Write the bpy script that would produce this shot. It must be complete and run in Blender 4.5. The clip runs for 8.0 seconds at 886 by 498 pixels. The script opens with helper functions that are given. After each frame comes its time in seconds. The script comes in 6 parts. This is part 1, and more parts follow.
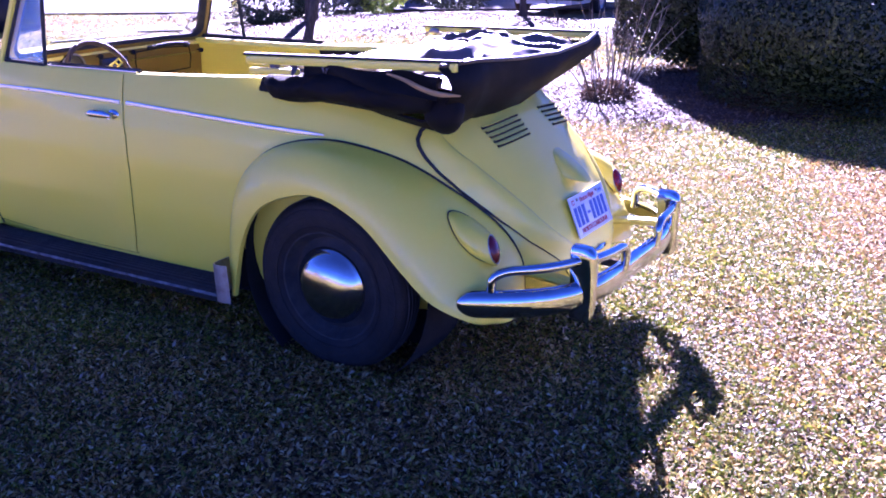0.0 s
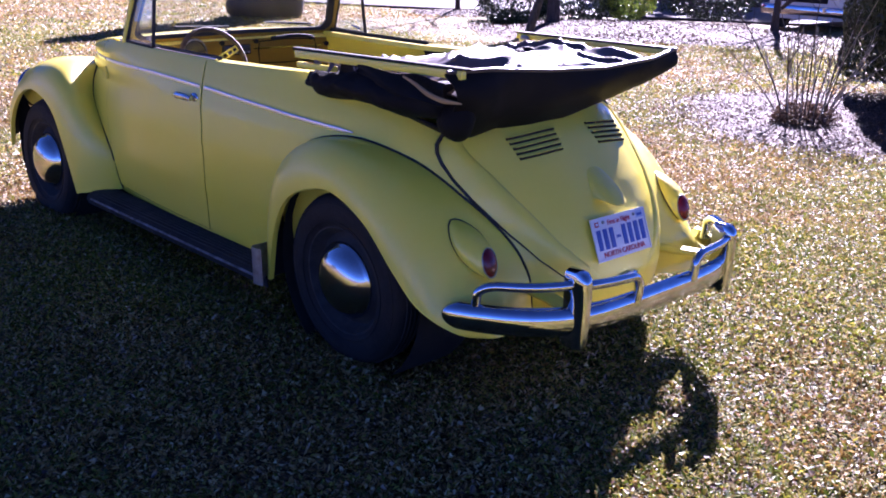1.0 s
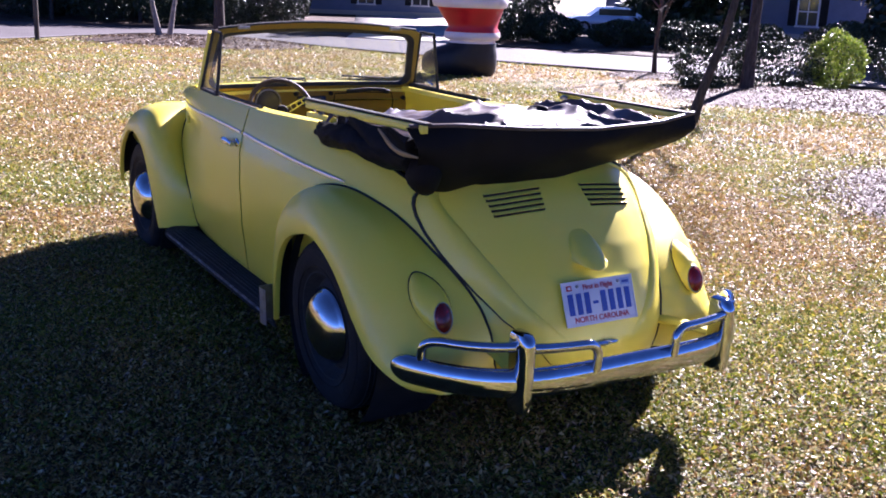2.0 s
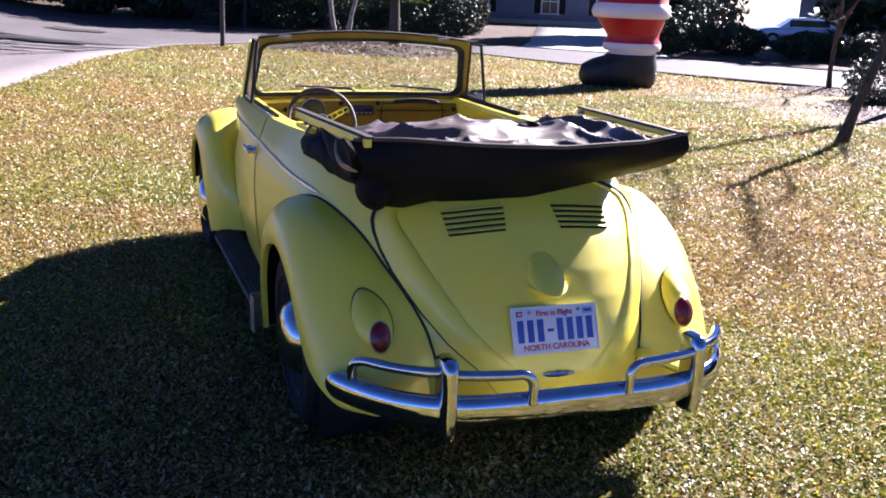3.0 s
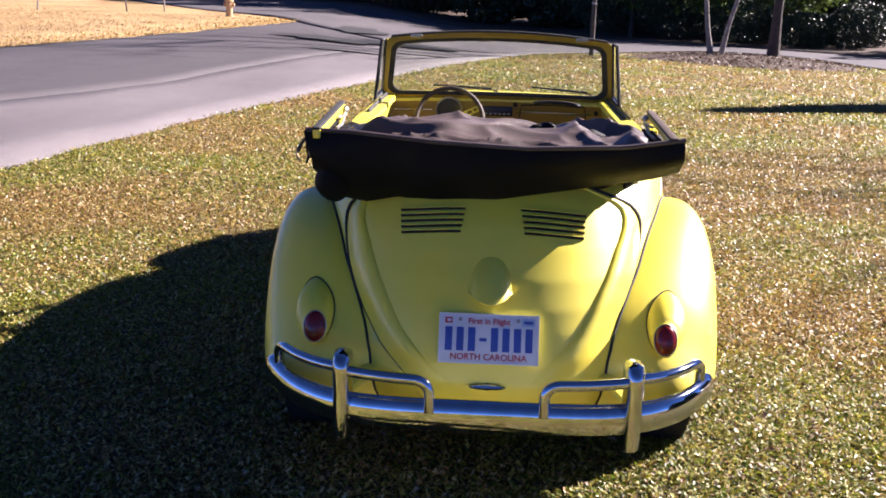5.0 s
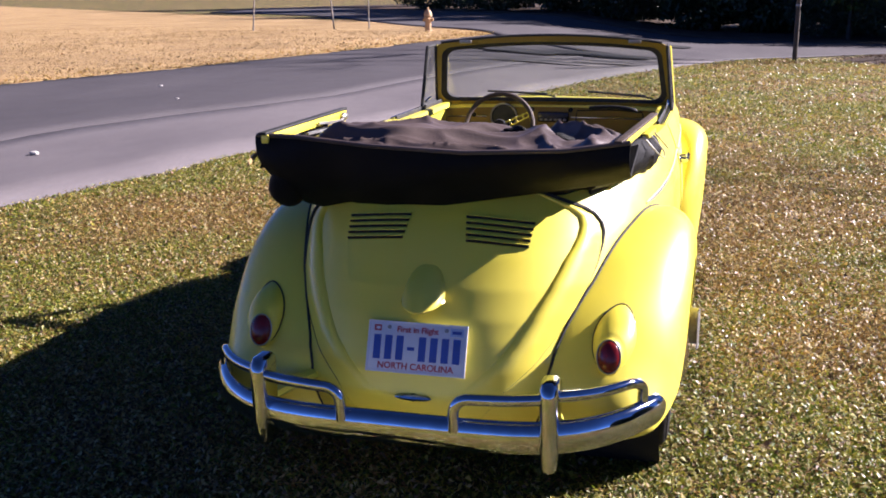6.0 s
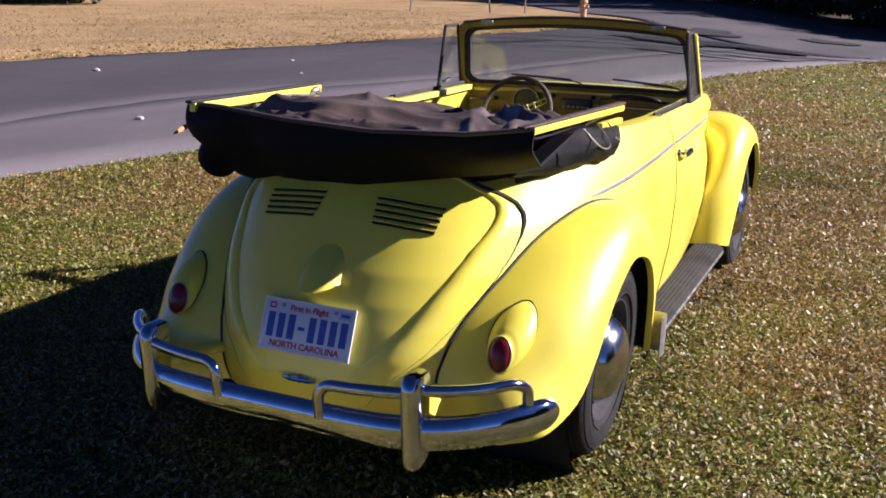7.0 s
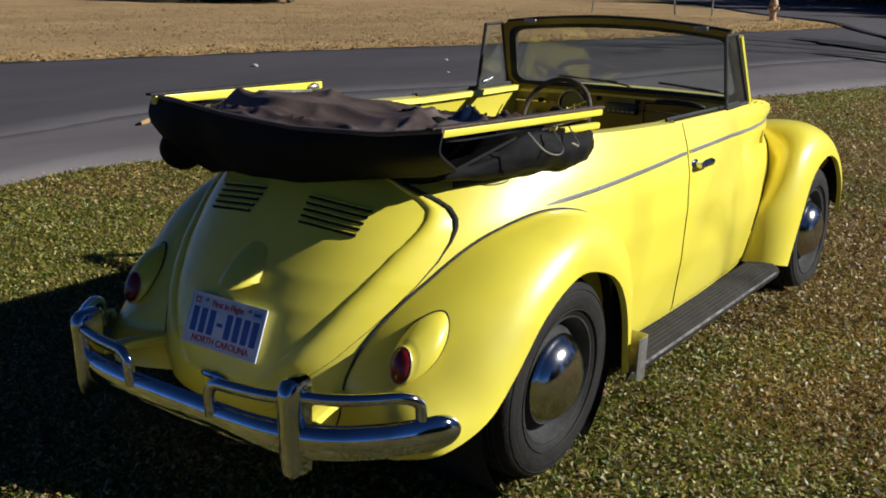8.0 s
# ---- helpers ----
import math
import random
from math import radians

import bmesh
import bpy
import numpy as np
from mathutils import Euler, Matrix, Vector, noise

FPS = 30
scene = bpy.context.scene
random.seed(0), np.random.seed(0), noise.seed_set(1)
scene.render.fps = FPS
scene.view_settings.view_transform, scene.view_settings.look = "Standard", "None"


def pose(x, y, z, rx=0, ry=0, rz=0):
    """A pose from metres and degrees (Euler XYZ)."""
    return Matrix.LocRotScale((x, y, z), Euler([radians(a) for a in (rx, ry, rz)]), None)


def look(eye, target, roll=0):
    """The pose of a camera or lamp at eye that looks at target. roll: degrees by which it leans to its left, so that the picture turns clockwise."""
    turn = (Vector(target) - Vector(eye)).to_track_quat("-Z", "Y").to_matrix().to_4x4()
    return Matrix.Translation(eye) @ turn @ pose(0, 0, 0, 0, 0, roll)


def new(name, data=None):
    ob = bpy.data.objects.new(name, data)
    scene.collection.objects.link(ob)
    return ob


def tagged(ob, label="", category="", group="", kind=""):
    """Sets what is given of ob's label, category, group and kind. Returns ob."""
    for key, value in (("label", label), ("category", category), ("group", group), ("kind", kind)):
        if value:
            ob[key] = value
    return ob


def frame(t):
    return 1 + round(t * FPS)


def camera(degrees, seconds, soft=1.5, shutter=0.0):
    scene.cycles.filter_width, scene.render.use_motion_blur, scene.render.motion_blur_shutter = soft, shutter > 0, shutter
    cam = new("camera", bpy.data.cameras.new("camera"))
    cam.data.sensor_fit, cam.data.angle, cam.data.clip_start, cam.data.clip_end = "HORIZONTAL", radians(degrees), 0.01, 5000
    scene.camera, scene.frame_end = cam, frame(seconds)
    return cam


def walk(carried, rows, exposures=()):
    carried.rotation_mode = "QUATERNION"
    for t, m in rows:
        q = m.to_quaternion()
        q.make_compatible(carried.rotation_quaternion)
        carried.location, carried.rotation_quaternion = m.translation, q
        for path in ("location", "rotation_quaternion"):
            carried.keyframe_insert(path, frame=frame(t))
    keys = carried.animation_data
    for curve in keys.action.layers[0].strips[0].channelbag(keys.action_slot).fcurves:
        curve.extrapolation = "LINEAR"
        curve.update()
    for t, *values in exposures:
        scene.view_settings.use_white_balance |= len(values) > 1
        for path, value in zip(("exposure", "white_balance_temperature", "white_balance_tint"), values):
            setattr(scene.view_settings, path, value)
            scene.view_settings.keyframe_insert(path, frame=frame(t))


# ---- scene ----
cam = camera(47.4, 8.0, 1.75)
PATH = [
    (0, (-3.407, -1.988, 1.517), (-1.763, -1.027, 0.906), -0.2),
    (0.5, (-3.106, -2.314, 1.582), (-1.579, -1.154, 1.014), 0.3),
    (0.8, (-2.964, -2.494, 1.519), (-1.528, -1.245, 0.905), 0.6),
    (0.9, (-2.911, -2.578, 1.528), (-1.577, -1.228, 0.898), 1.5),
    (1, (-2.853, -2.642, 1.536), (-1.521, -1.282, 0.923), 1.7),
    (1.4, (-2.56, -2.851, 1.492), (-1.337, -1.375, 0.921), 1.5),
    (1.5, (-2.493, -2.834, 1.495), (-1.329, -1.328, 0.882), 0.9),
    (1.7, (-2.369, -2.956, 1.55), (-1.266, -1.384, 0.99), 0.9),
    (2.8, (-1.629, -3.356, 1.535), (-0.888, -1.573, 1.015), 2.7),
    (3, (-1.451, -3.388, 1.577), (-0.764, -1.581, 1.065), 2.2),
    (3.5, (-1.101, -3.529, 1.554), (-0.642, -1.664, 0.993), 3.5),
    (4, (-0.7, -3.588, 1.551), (-0.441, -1.666, 1.059), 0.2),
    (4.5, (-0.299, -3.563, 1.56), (-0.201, -1.628, 1.065), 0.0),
    (4.7, (-0.212, -3.557, 1.565), (-0.193, -1.624, 1.05), 0.9),
    (6, (0.787, -3.34, 1.532), (0.296, -1.466, 1.036), -0.8),
    (6.3, (1.024, -3.259, 1.532), (0.33, -1.472, 0.962), -1.2),
    (6.5, (1.152, -3.206, 1.54), (0.441, -1.421, 0.984), -0.9),
    (7, (1.46, -2.986, 1.497), (0.678, -1.222, 0.974), 0.9),
    (7.5, (1.733, -2.711, 1.486), (0.845, -0.99, 0.986), -0.6),
    (7.8, (1.933, -2.594, 1.494), (0.877, -0.983, 0.957), 1.3),
    (8, (2.056, -2.511, 1.489), (0.953, -0.928, 0.962), 1.0),
]
EXPOSURES = [(0.0, 3.3, 5050, 70), (0.5, 2.95, 5130, 61), (1.0, 2.52, 5450, 50), (1.5, 2.38, 5600, 43), (3.0, 2.45, 6000, 27), (4.5, 2.35, 6350, 26), (6.0, 1.72, 6000, 28), (7.0, 1.22, 5900, 27), (8.0, 0.40, 6000, 8)]
walk(cam, [(t, look(eye, target, roll)) for t, eye, target, roll in PATH], EXPOSURES)

# ---- light ----
SUN_PER_METRE = (-1.53, -0.88)   # how far a shadow runs for each metre of height
sun_dir = Vector((-SUN_PER_METRE[0], -SUN_PER_METRE[1], 1.0)).normalized()
sun_elev = math.asin(sun_dir.z)
sun_az = math.atan2(sun_dir.x, sun_dir.y)
world = bpy.data.worlds.new("sky")
scene.world = world
world.use_nodes = True
wn = world.node_tree
wn.nodes.clear()
w_out = wn.nodes.new("ShaderNodeOutputWorld")
w_bg = wn.nodes.new("ShaderNodeBackground")
w_sky = wn.nodes.new("ShaderNodeTexSky")
w_sky.sky_type = 'NISHITA'
w_sky.sun_disc = False
w_sky.sun_elevation = sun_elev
w_sky.sun_rotation = sun_az
w_sky.air_density, w_sky.dust_density, w_sky.ozone_density = 0.25, 0.0, 10.0
w_bg.inputs["Strength"].default_value = 0.05
wn.links.new(w_sky.outputs[0], w_bg.inputs[0])
wn.links.new(w_bg.outputs[0], w_out.inputs[0])
sun_data = bpy.data.lights.new("sun", 'SUN')
sun_data.energy, sun_data.angle, sun_data.color = 5.0, radians(0.55), (1.0, 0.955, 0.87)
sun = new("sun", sun_data)
sun.matrix_world = look(sun_dir * 60, (0, 0, 0))


# ---- materials ----
def node_mat(name):
    m = bpy.data.materials.new(name)
    m.use_nodes = True
    nt = m.node_tree
    return m, nt, nt.nodes["Principled BSDF"]


def ramp(nt, fac, stops):
    r = nt.nodes.new("ShaderNodeValToRGB")
    el = r.color_ramp.elements
    while len(el) < len(stops):
        el.new(0.5)
    for e, (p, c) in zip(el, stops):
        e.position, e.color = p, (*c, 1)
    nt.links.new(fac, r.inputs[0])
    return r.outputs[0]


def tex(nt, scale, detail=4.0, rough=0.55, where="Object", stretch=None, distort=0.0):
    c = nt.nodes.new("ShaderNodeTexCoord")
    n = nt.nodes.new("ShaderNodeTexNoise")
    n.inputs["Scale"].default_value, n.inputs["Detail"].default_value = scale, detail
    n.inputs["Roughness"].default_value, n.inputs["Distortion"].default_value = rough, distort
    src = c.outputs[where]
    if stretch:
        mp = nt.nodes.new("ShaderNodeMapping")
        mp.inputs["Scale"].default_value = stretch
        nt.links.new(src, mp.inputs[0])
        src = mp.outputs[0]
    nt.links.new(src, n.inputs["Vector"])
    return n.outputs["Fac"]


def mixc(nt, fac, a, b, mode='MIX'):
    n = nt.nodes.new("ShaderNodeMix")
    n.data_type, n.blend_type = 'RGBA', mode
    for sock, v in ((n.inputs[0], fac), (n.inputs[6], a), (n.inputs[7], b)):
        if isinstance(v, bpy.types.NodeSocket):
            nt.links.new(v, sock)
        elif isinstance(v, (int, float)):
            sock.default_value = v
        else:
            sock.default_value = (*v, 1)
    return n.outputs[2]


def bump(nt, bsdf, height, strength=0.3, dist=0.01):
    b = nt.nodes.new("ShaderNodeBump")
    b.inputs["Strength"].default_value, b.inputs["Distance"].default_value = strength, dist
    nt.links.new(height, b.inputs["Height"])
    nt.links.new(b.outputs[0], bsdf.inputs["Normal"])


def rrange(nt, bsdf, fac, lo, hi):
    r = nt.nodes.new("ShaderNodeMapRange")
    r.inputs["To Min"].default_value, r.inputs["To Max"].default_value = lo, hi
    nt.links.new(fac, r.inputs[0])
    nt.links.new(r.outputs[0], bsdf.inputs["Roughness"])


def simple(name, a, b, scale=8.0, rough=(0.4, 0.6), metal=0.0, bumps=0.0, bscale=60.0, spec=0.5, stretch=None):
    """A surface that varies between two colours, with a fine relief."""
    m, nt, p = node_mat(name)
    f = tex(nt, scale, 5, 0.6, stretch=stretch)
    nt.links.new(ramp(nt, f, [(0.3, a), (0.7, b)]), p.inputs["Base Color"])
    rrange(nt, p, tex(nt, scale * 2.3, 4), *rough)
    p.inputs["Metallic"].default_value = metal
    p.inputs["Specular IOR Level"].default_value = spec
    if bumps:
        bump(nt, p, tex(nt, bscale, 4, stretch=stretch), bumps, 0.01)
    return m


def paint_mat(name, base, faded):
    m, nt, p = node_mat(name)
    f = tex(nt, 2.2, 6, 0.6)
    col = ramp(nt, f, [(0.35, base), (0.75, faded)])
    grime = tex(nt, 38.0, 6, 0.7)
    spots = ramp(nt, grime, [(0.68, (0, 0, 0)), (0.78, (1, 1, 1))])
    col = mixc(nt, spots, col, tuple(c * 0.72 for c in base))
    nt.links.new(col, p.inputs["Base Color"])
    rrange(nt, p, tex(nt, 6.0, 5), 0.32, 0.48)
    p.inputs["Specular IOR Level"].default_value = 0.65
    p.inputs["Coat Weight"].default_value = 0.5
    p.inputs["Coat Roughness"].default_value = 0.16
    bump(nt, p, tex(nt, 5.0, 2), 0.05, 0.01)
    return m


M = {}
M["paint"] = paint_mat("yellow_paint", (0.87, 0.735, 0.055), (0.84, 0.715, 0.095))
# same yellow, with the cabin's shade put into a darker, browner colour
M["paint_shaded"] = paint_mat("yellow_paint_shaded", (0.32, 0.205, 0.012), (0.22, 0.125, 0.012))
M["chrome"] = simple("chrome", (0.60, 0.63, 0.69), (0.46, 0.47, 0.49), 14, (0.03, 0.09), 1.0, 0.02, 30)
M["hubcap_chrome"] = simple("worn_hubcap_chrome", (0.62, 0.61, 0.59), (0.50, 0.48, 0.45), 14, (0.10, 0.18), 1.0, 0.03, 30)
M["steel"] = simple("dull_steel", (0.45, 0.45, 0.44), (0.25, 0.22, 0.19), 20, (0.3, 0.6), 0.8)
M["rubber"] = simple("black_rubber", (0.018, 0.018, 0.018), (0.045, 0.043, 0.040), 18, (0.6, 0.85), 0, 0.25, 120, 0.3)
M["tyre"] = simple("tyre_rubber", (0.010, 0.0095, 0.009), (0.026, 0.022, 0.019), 9, (0.65, 0.9), 0, 0.3, 90, 0.3)
M["canvas"] = simple("black_canvas", (0.004, 0.004, 0.0045), (0.011, 0.010, 0.010), 5, (0.50, 0.75), 0, 0.35, 350, 0.12)
M["vinyl"] = simple("brown_black_vinyl", (0.055, 0.038, 0.032), (0.115, 0.083, 0.070), 4, (0.34, 0.46), 0, 0.12, 140, 0.75)
M["aluminium"] = simple("bright_trim", (0.76, 0.79, 0.85), (0.66, 0.68, 0.72), 20, (0.24, 0.36), 0.85)
M["worn_rubber"] = simple("worn_running_board_rubber", (0.010, 0.009, 0.009), (0.042, 0.036, 0.031), 7, (0.75, 0.95), 0, 0.4, 60, 0.25)
M["worn_edge"] = simple("scuffed_rubber_edge", (0.030, 0.028, 0.028), (0.26, 0.25, 0.25), 16, (0.5, 0.8), 0, 0.4, 60, 0.3)
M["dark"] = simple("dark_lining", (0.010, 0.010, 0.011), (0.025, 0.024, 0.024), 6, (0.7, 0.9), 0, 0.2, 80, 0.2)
M["tan_steel"] = simple("tan_painted_steel", (0.24, 0.155, 0.06), (0.36, 0.24, 0.10), 12, (0.4, 0.6), 0, 0.1, 60)
M["wood"] = simple("dark_wood", (0.045, 0.028, 0.018), (0.10, 0.07, 0.05), 3, (0.5, 0.7), 0, 0.3, 30, 0.4, (1, 14, 14))
M["white"] = simple("white_enamel", (0.60, 0.63, 0.70), (0.68, 0.71, 0.77), 8, (0.3, 0.45))
M["blue"] = simple("blue_enamel", (0.03, 0.07, 0.32), (0.05, 0.10, 0.40), 8, (0.35, 0.5))
M["sticker_blue"] = simple("pale_blue_sticker", (0.30, 0.42, 0.66), (0.38, 0.50, 0.72), 8, (0.35, 0.5))
M["red_ink"] = simple("red_enamel", (0.40, 0.03, 0.05), (0.48, 0.05, 0.07), 8, (0.35, 0.5))
M["dial"] = simple("dial_face", (0.02, 0.02, 0.025), (0.05, 0.05, 0.06), 8, (0.2, 0.3))
M["blue_cloth"] = simple("blue_cloth", (0.03, 0.07, 0.28), (0.25, 0.32, 0.55), 45, (0.8, 0.95))
M["seat"] = simple("seat_vinyl", (0.030, 0.030, 0.032), (0.06, 0.058, 0.055), 5, (0.4, 0.6), 0, 0.2, 60)


def lens_mat():
    m, nt, p = node_mat("red_lens")
    nt.links.new(ramp(nt, tex(nt, 40, 3), [(0.3, (0.11, 0.004, 0.004)), (0.7, (0.22, 0.008, 0.007))]), p.inputs["Base Color"])
    p.inputs["Roughness"].default_value = 0.22
    p.inputs["Coat Weight"].default_value = 0.15
    return m


def glass_mat(name, tint, share):
    m, nt, p = node_mat(name)
    nt.nodes.remove(p)
    tr, gl = nt.nodes.new("ShaderNodeBsdfTransparent"), nt.nodes.new("ShaderNodeBsdfGlossy")
    tr.inputs[0].default_value = (*tint, 1)
    gl.inputs["Roughness"].default_value = 0.02
    lw, mx = nt.nodes.new("ShaderNodeLayerWeight"), nt.nodes.new("ShaderNodeMixShader")
    lw.inputs[0].default_value = 0.25
    dust = nt.nodes.new("ShaderNodeBsdfDiffuse")
    dust.inputs[0].default_value = (0.55, 0.53, 0.48, 1)
    film = nt.nodes.new("ShaderNodeMixShader")
    nt.links.new(ramp(nt, tex(nt, 3, 6, 0.7), [(0.35, (0.01,) * 3), (0.8, (share,) * 3)]), film.inputs[0])
    nt.links.new(tr.outputs[0], film.inputs[1])
    nt.links.new(dust.outputs[0], film.inputs[2])
    gloss = nt.nodes.new("ShaderNodeMapRange")
    gloss.inputs["To Min"].default_value, gloss.inputs["To Max"].default_value = 0.02, 0.24
    nt.links.new(lw.outputs["Facing"], gloss.inputs[0])
    nt.links.new(gloss.outputs[0], mx.inputs[0])
    nt.links.new(film.outputs[0], mx.inputs[1])
    nt.links.new(gl.outputs[0], mx.inputs[2])
    nt.links.new(mx.outputs[0], nt.nodes["Material Output"].inputs[0])
    return m


M["lens"] = lens_mat()
M["glass"] = glass_mat("windscreen_glass", (0.93, 0.95, 0.93), 0.06)
M["lamp_glass"] = glass_mat("headlamp_glass", (0.9, 0.92, 0.95), 0.05)


def island_mat(name, stops, rough, spec=0.4, per="island", translucent=0.0):
    """Colours spread over many small pieces."""
    m, nt, p = node_mat(name)
    if per == "island":
        src = nt.nodes.new("ShaderNodeNewGeometry").outputs["Random Per Island"]
    else:
        src = nt.nodes.new("ShaderNodeObjectInfo").outputs["Random"]
    nt.links.new(ramp(nt, src, stops), p.inputs["Base Color"])
    p.inputs["Roughness"].default_value = rough
    p.inputs["Specular IOR Level"].default_value = spec
    if translucent:
        t = nt.nodes.new("ShaderNodeBsdfTranslucent")
        nt.links.new(ramp(nt, src, stops), t.inputs[0])
        mx = nt.nodes.new("ShaderNodeMixShader")
        mx.inputs[0].default_value = translucent
        nt.links.new(p.outputs[0], mx.inputs[1])
        nt.links.new(t.outputs[0], mx.inputs[2])
        nt.links.new(mx.outputs[0], nt.nodes["Material Output"].inputs[0])
    return m


M["grass"] = island_mat("green_grass_blades", [(0.0, (0.027, 0.058, 0.007)), (0.30, (0.095, 0.151, 0.015)), (0.62, (0.206, 0.241, 0.026)), (0.84, (0.391, 0.346, 0.072)), (1.0, (0.536, 0.437, 0.155))], 0.48, 0.5, translucent=0.50)
M["straw"] = island_mat("straw_grass_blades", [(0.0, (0.095, 0.051, 0.016)), (0.35, (0.297, 0.181, 0.049)), (0.7, (0.456, 0.309, 0.093)), (0.88, (0.573, 0.427, 0.167)), (1.0, (0.138, 0.149, 0.024))], 0.50, 0.45, translucent=0.42)
M["dry_grass"] = island_mat("dry_grass_blades", [(0.0, (0.16, 0.098, 0.036)), (0.5, (0.32, 0.210, 0.080)), (1.0, (0.46, 0.33, 0.150))], 0.6, 0.3, translucent=0.2)
M["leaf_litter"] = island_mat("fallen_leaf", [(0.0, (0.050, 0.026, 0.014)), (0.35, (0.13, 0.072, 0.032)), (0.65, (0.29, 0.20, 0.095)), (0.88, (0.50, 0.39, 0.23)), (1.0, (0.30, 0.10, 0.032))], 0.45, 0.6, translucent=0.25)
M["turf_leaf"] = island_mat("small_green_turf_leaf", [(0.0, (0.033, 0.064, 0.006)), (0.30, (0.121, 0.166, 0.011)), (0.55, (0.271, 0.281, 0.023)), (0.75, (0.438, 0.367, 0.049)), (0.90, (0.508, 0.402, 0.128)), (1.0, (0.698, 0.654, 0.352))], 0.46, 0.5, translucent=0.40)
M["dead_leaf"] = island_mat("small_withered_turf_leaf", [(0.0, (0.070, 0.035, 0.010)), (0.30, (0.227, 0.119, 0.030)), (0.55, (0.432, 0.261, 0.066)), (0.75, (0.540, 0.364, 0.103)), (0.90, (0.675, 0.565, 0.274)), (1.0, (0.108, 0.142, 0.018))], 0.48, 0.5, translucent=0.35)
M["evergreen"] = island_mat("evergreen_leaf", [(0.0, (0.010, 0.020, 0.008)), (0.5, (0.020, 0.038, 0.012)), (1.0, (0.042, 0.065, 0.020))], 0.44, 0.45, translucent=0.0)
M["core_shade"] = simple("dark_shrub_core", (0.006, 0.011, 0.005), (0.018, 0.028, 0.010), 30, (0.8, 0.95), 0, 1.0, 40, 0.1)
M["lime_leaf"] = island_mat("lime_leaf", [(0.0, (0.10, 0.16, 0.02)), (0.5, (0.20, 0.28, 0.03)), (1.0, (0.34, 0.38, 0.05))], 0.35, 0.5, translucent=0.25)
M["broad_leaf"] = island_mat("broad_leaf", [(0.0, (0.035, 0.06, 0.012)), (0.5, (0.07, 0.11, 0.02)), (1.0, (0.13, 0.17, 0.035))], 0.4, 0.4, translucent=0.3)
M["mulch"] = island_mat("mulch_chips", [(0.0, (0.040, 0.025, 0.018)), (0.45, (0.10, 0.064, 0.044)), (0.8, (0.19, 0.13, 0.088)), (1.0, (0.28, 0.20, 0.13))], 0.60, 0.25, translucent=0.15)


def ground_mat(name, a, b, c, fine=45.0):
    m, nt, p = node_mat(name)
    big = tex(nt, 0.35, 5, 0.6)
    mid = tex(nt, 3.2, 6, 0.65)
    small = tex(nt, fine, 6, 0.75)
    col = ramp(nt, big, [(0.38, a), (0.62, b)])
    col = mixc(nt, mid, col, c)
    dark = ramp(nt, small, [(0.30, (0.35, 0.32, 0.28)), (0.62, (1.25, 1.2, 1.1))])
    col = mixc(nt, 1.0, col, dark, 'MULTIPLY')
    nt.links.new(col, p.inputs["Base Color"])
    rrange(nt, p, small, 0.7, 0.95)
    p.inputs["Specular IOR Level"].default_value = 0.25
    bump(nt, p, small, 0.9, 0.03)
    return m


def lawn_mat():
    m, nt, p = node_mat("lawn_soil")
    big, mid, small = tex(nt, 0.42, 6, 0.62, distort=0.4), tex(nt, 2.6, 6, 0.68), tex(nt, 48.0, 6, 0.75)
    green = mixc(nt, mid, (0.135, 0.142, 0.026), (0.21, 0.185, 0.055))
    straw = mixc(nt, mid, (0.30, 0.21, 0.090), (0.23, 0.145, 0.064))
    col = mixc(nt, ramp(nt, big, [(0.45, (0, 0, 0)), (0.54, (1, 1, 1))]), straw, green)
    bare = ramp(nt, tex(nt, 1.3, 5, 0.7), [(0.62, (0, 0, 0)), (0.72, (1, 1, 1))])
    col = mixc(nt, bare, col, (0.20, 0.115, 0.060))
    # shade in the gaps between grass pieces is put into the colour, near black
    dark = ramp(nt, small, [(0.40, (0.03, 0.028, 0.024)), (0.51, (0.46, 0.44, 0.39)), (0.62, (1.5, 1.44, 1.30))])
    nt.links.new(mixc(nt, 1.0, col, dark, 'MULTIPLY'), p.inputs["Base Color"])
    rrange(nt, p, small, 0.6, 0.9)
    p.inputs["Specular IOR Level"].default_value = 0.3
    bump(nt, p, small, 0.9, 0.03)
    return m


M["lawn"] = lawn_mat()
M["dry_lawn"] = ground_mat("dormant_lawn", (0.40, 0.275, 0.135), (0.19, 0.115, 0.046), (0.42, 0.295, 0.150), 75)
M["bed"] = ground_mat("mulch_bed", (0.085, 0.058, 0.044), (0.12, 0.082, 0.062), (0.06, 0.042, 0.032), 25)


def road_mat(name, a, b):
    m, nt, p = node_mat(name)
    big = tex(nt, 0.5, 6, 0.65, stretch=(1, 0.35, 1))
    fine = tex(nt, 140, 4, 0.7)
    col = ramp(nt, big, [(0.3, a), (0.7, b)])
    grit = ramp(nt, fine, [(0.3, (0.65, 0.65, 0.66)), (0.7, (1.3, 1.28, 1.25))])
    col = mixc(nt, 1.0, col, grit, 'MULTIPLY')
    nt.links.new(col, p.inputs["Base Color"])
    rrange(nt, p, tex(nt, 2.0, 5), 0.70, 0.92)
    p.inputs["Specular IOR Level"].default_value = 0.28
    bump(nt, p, fine, 0.4, 0.006)
    return m


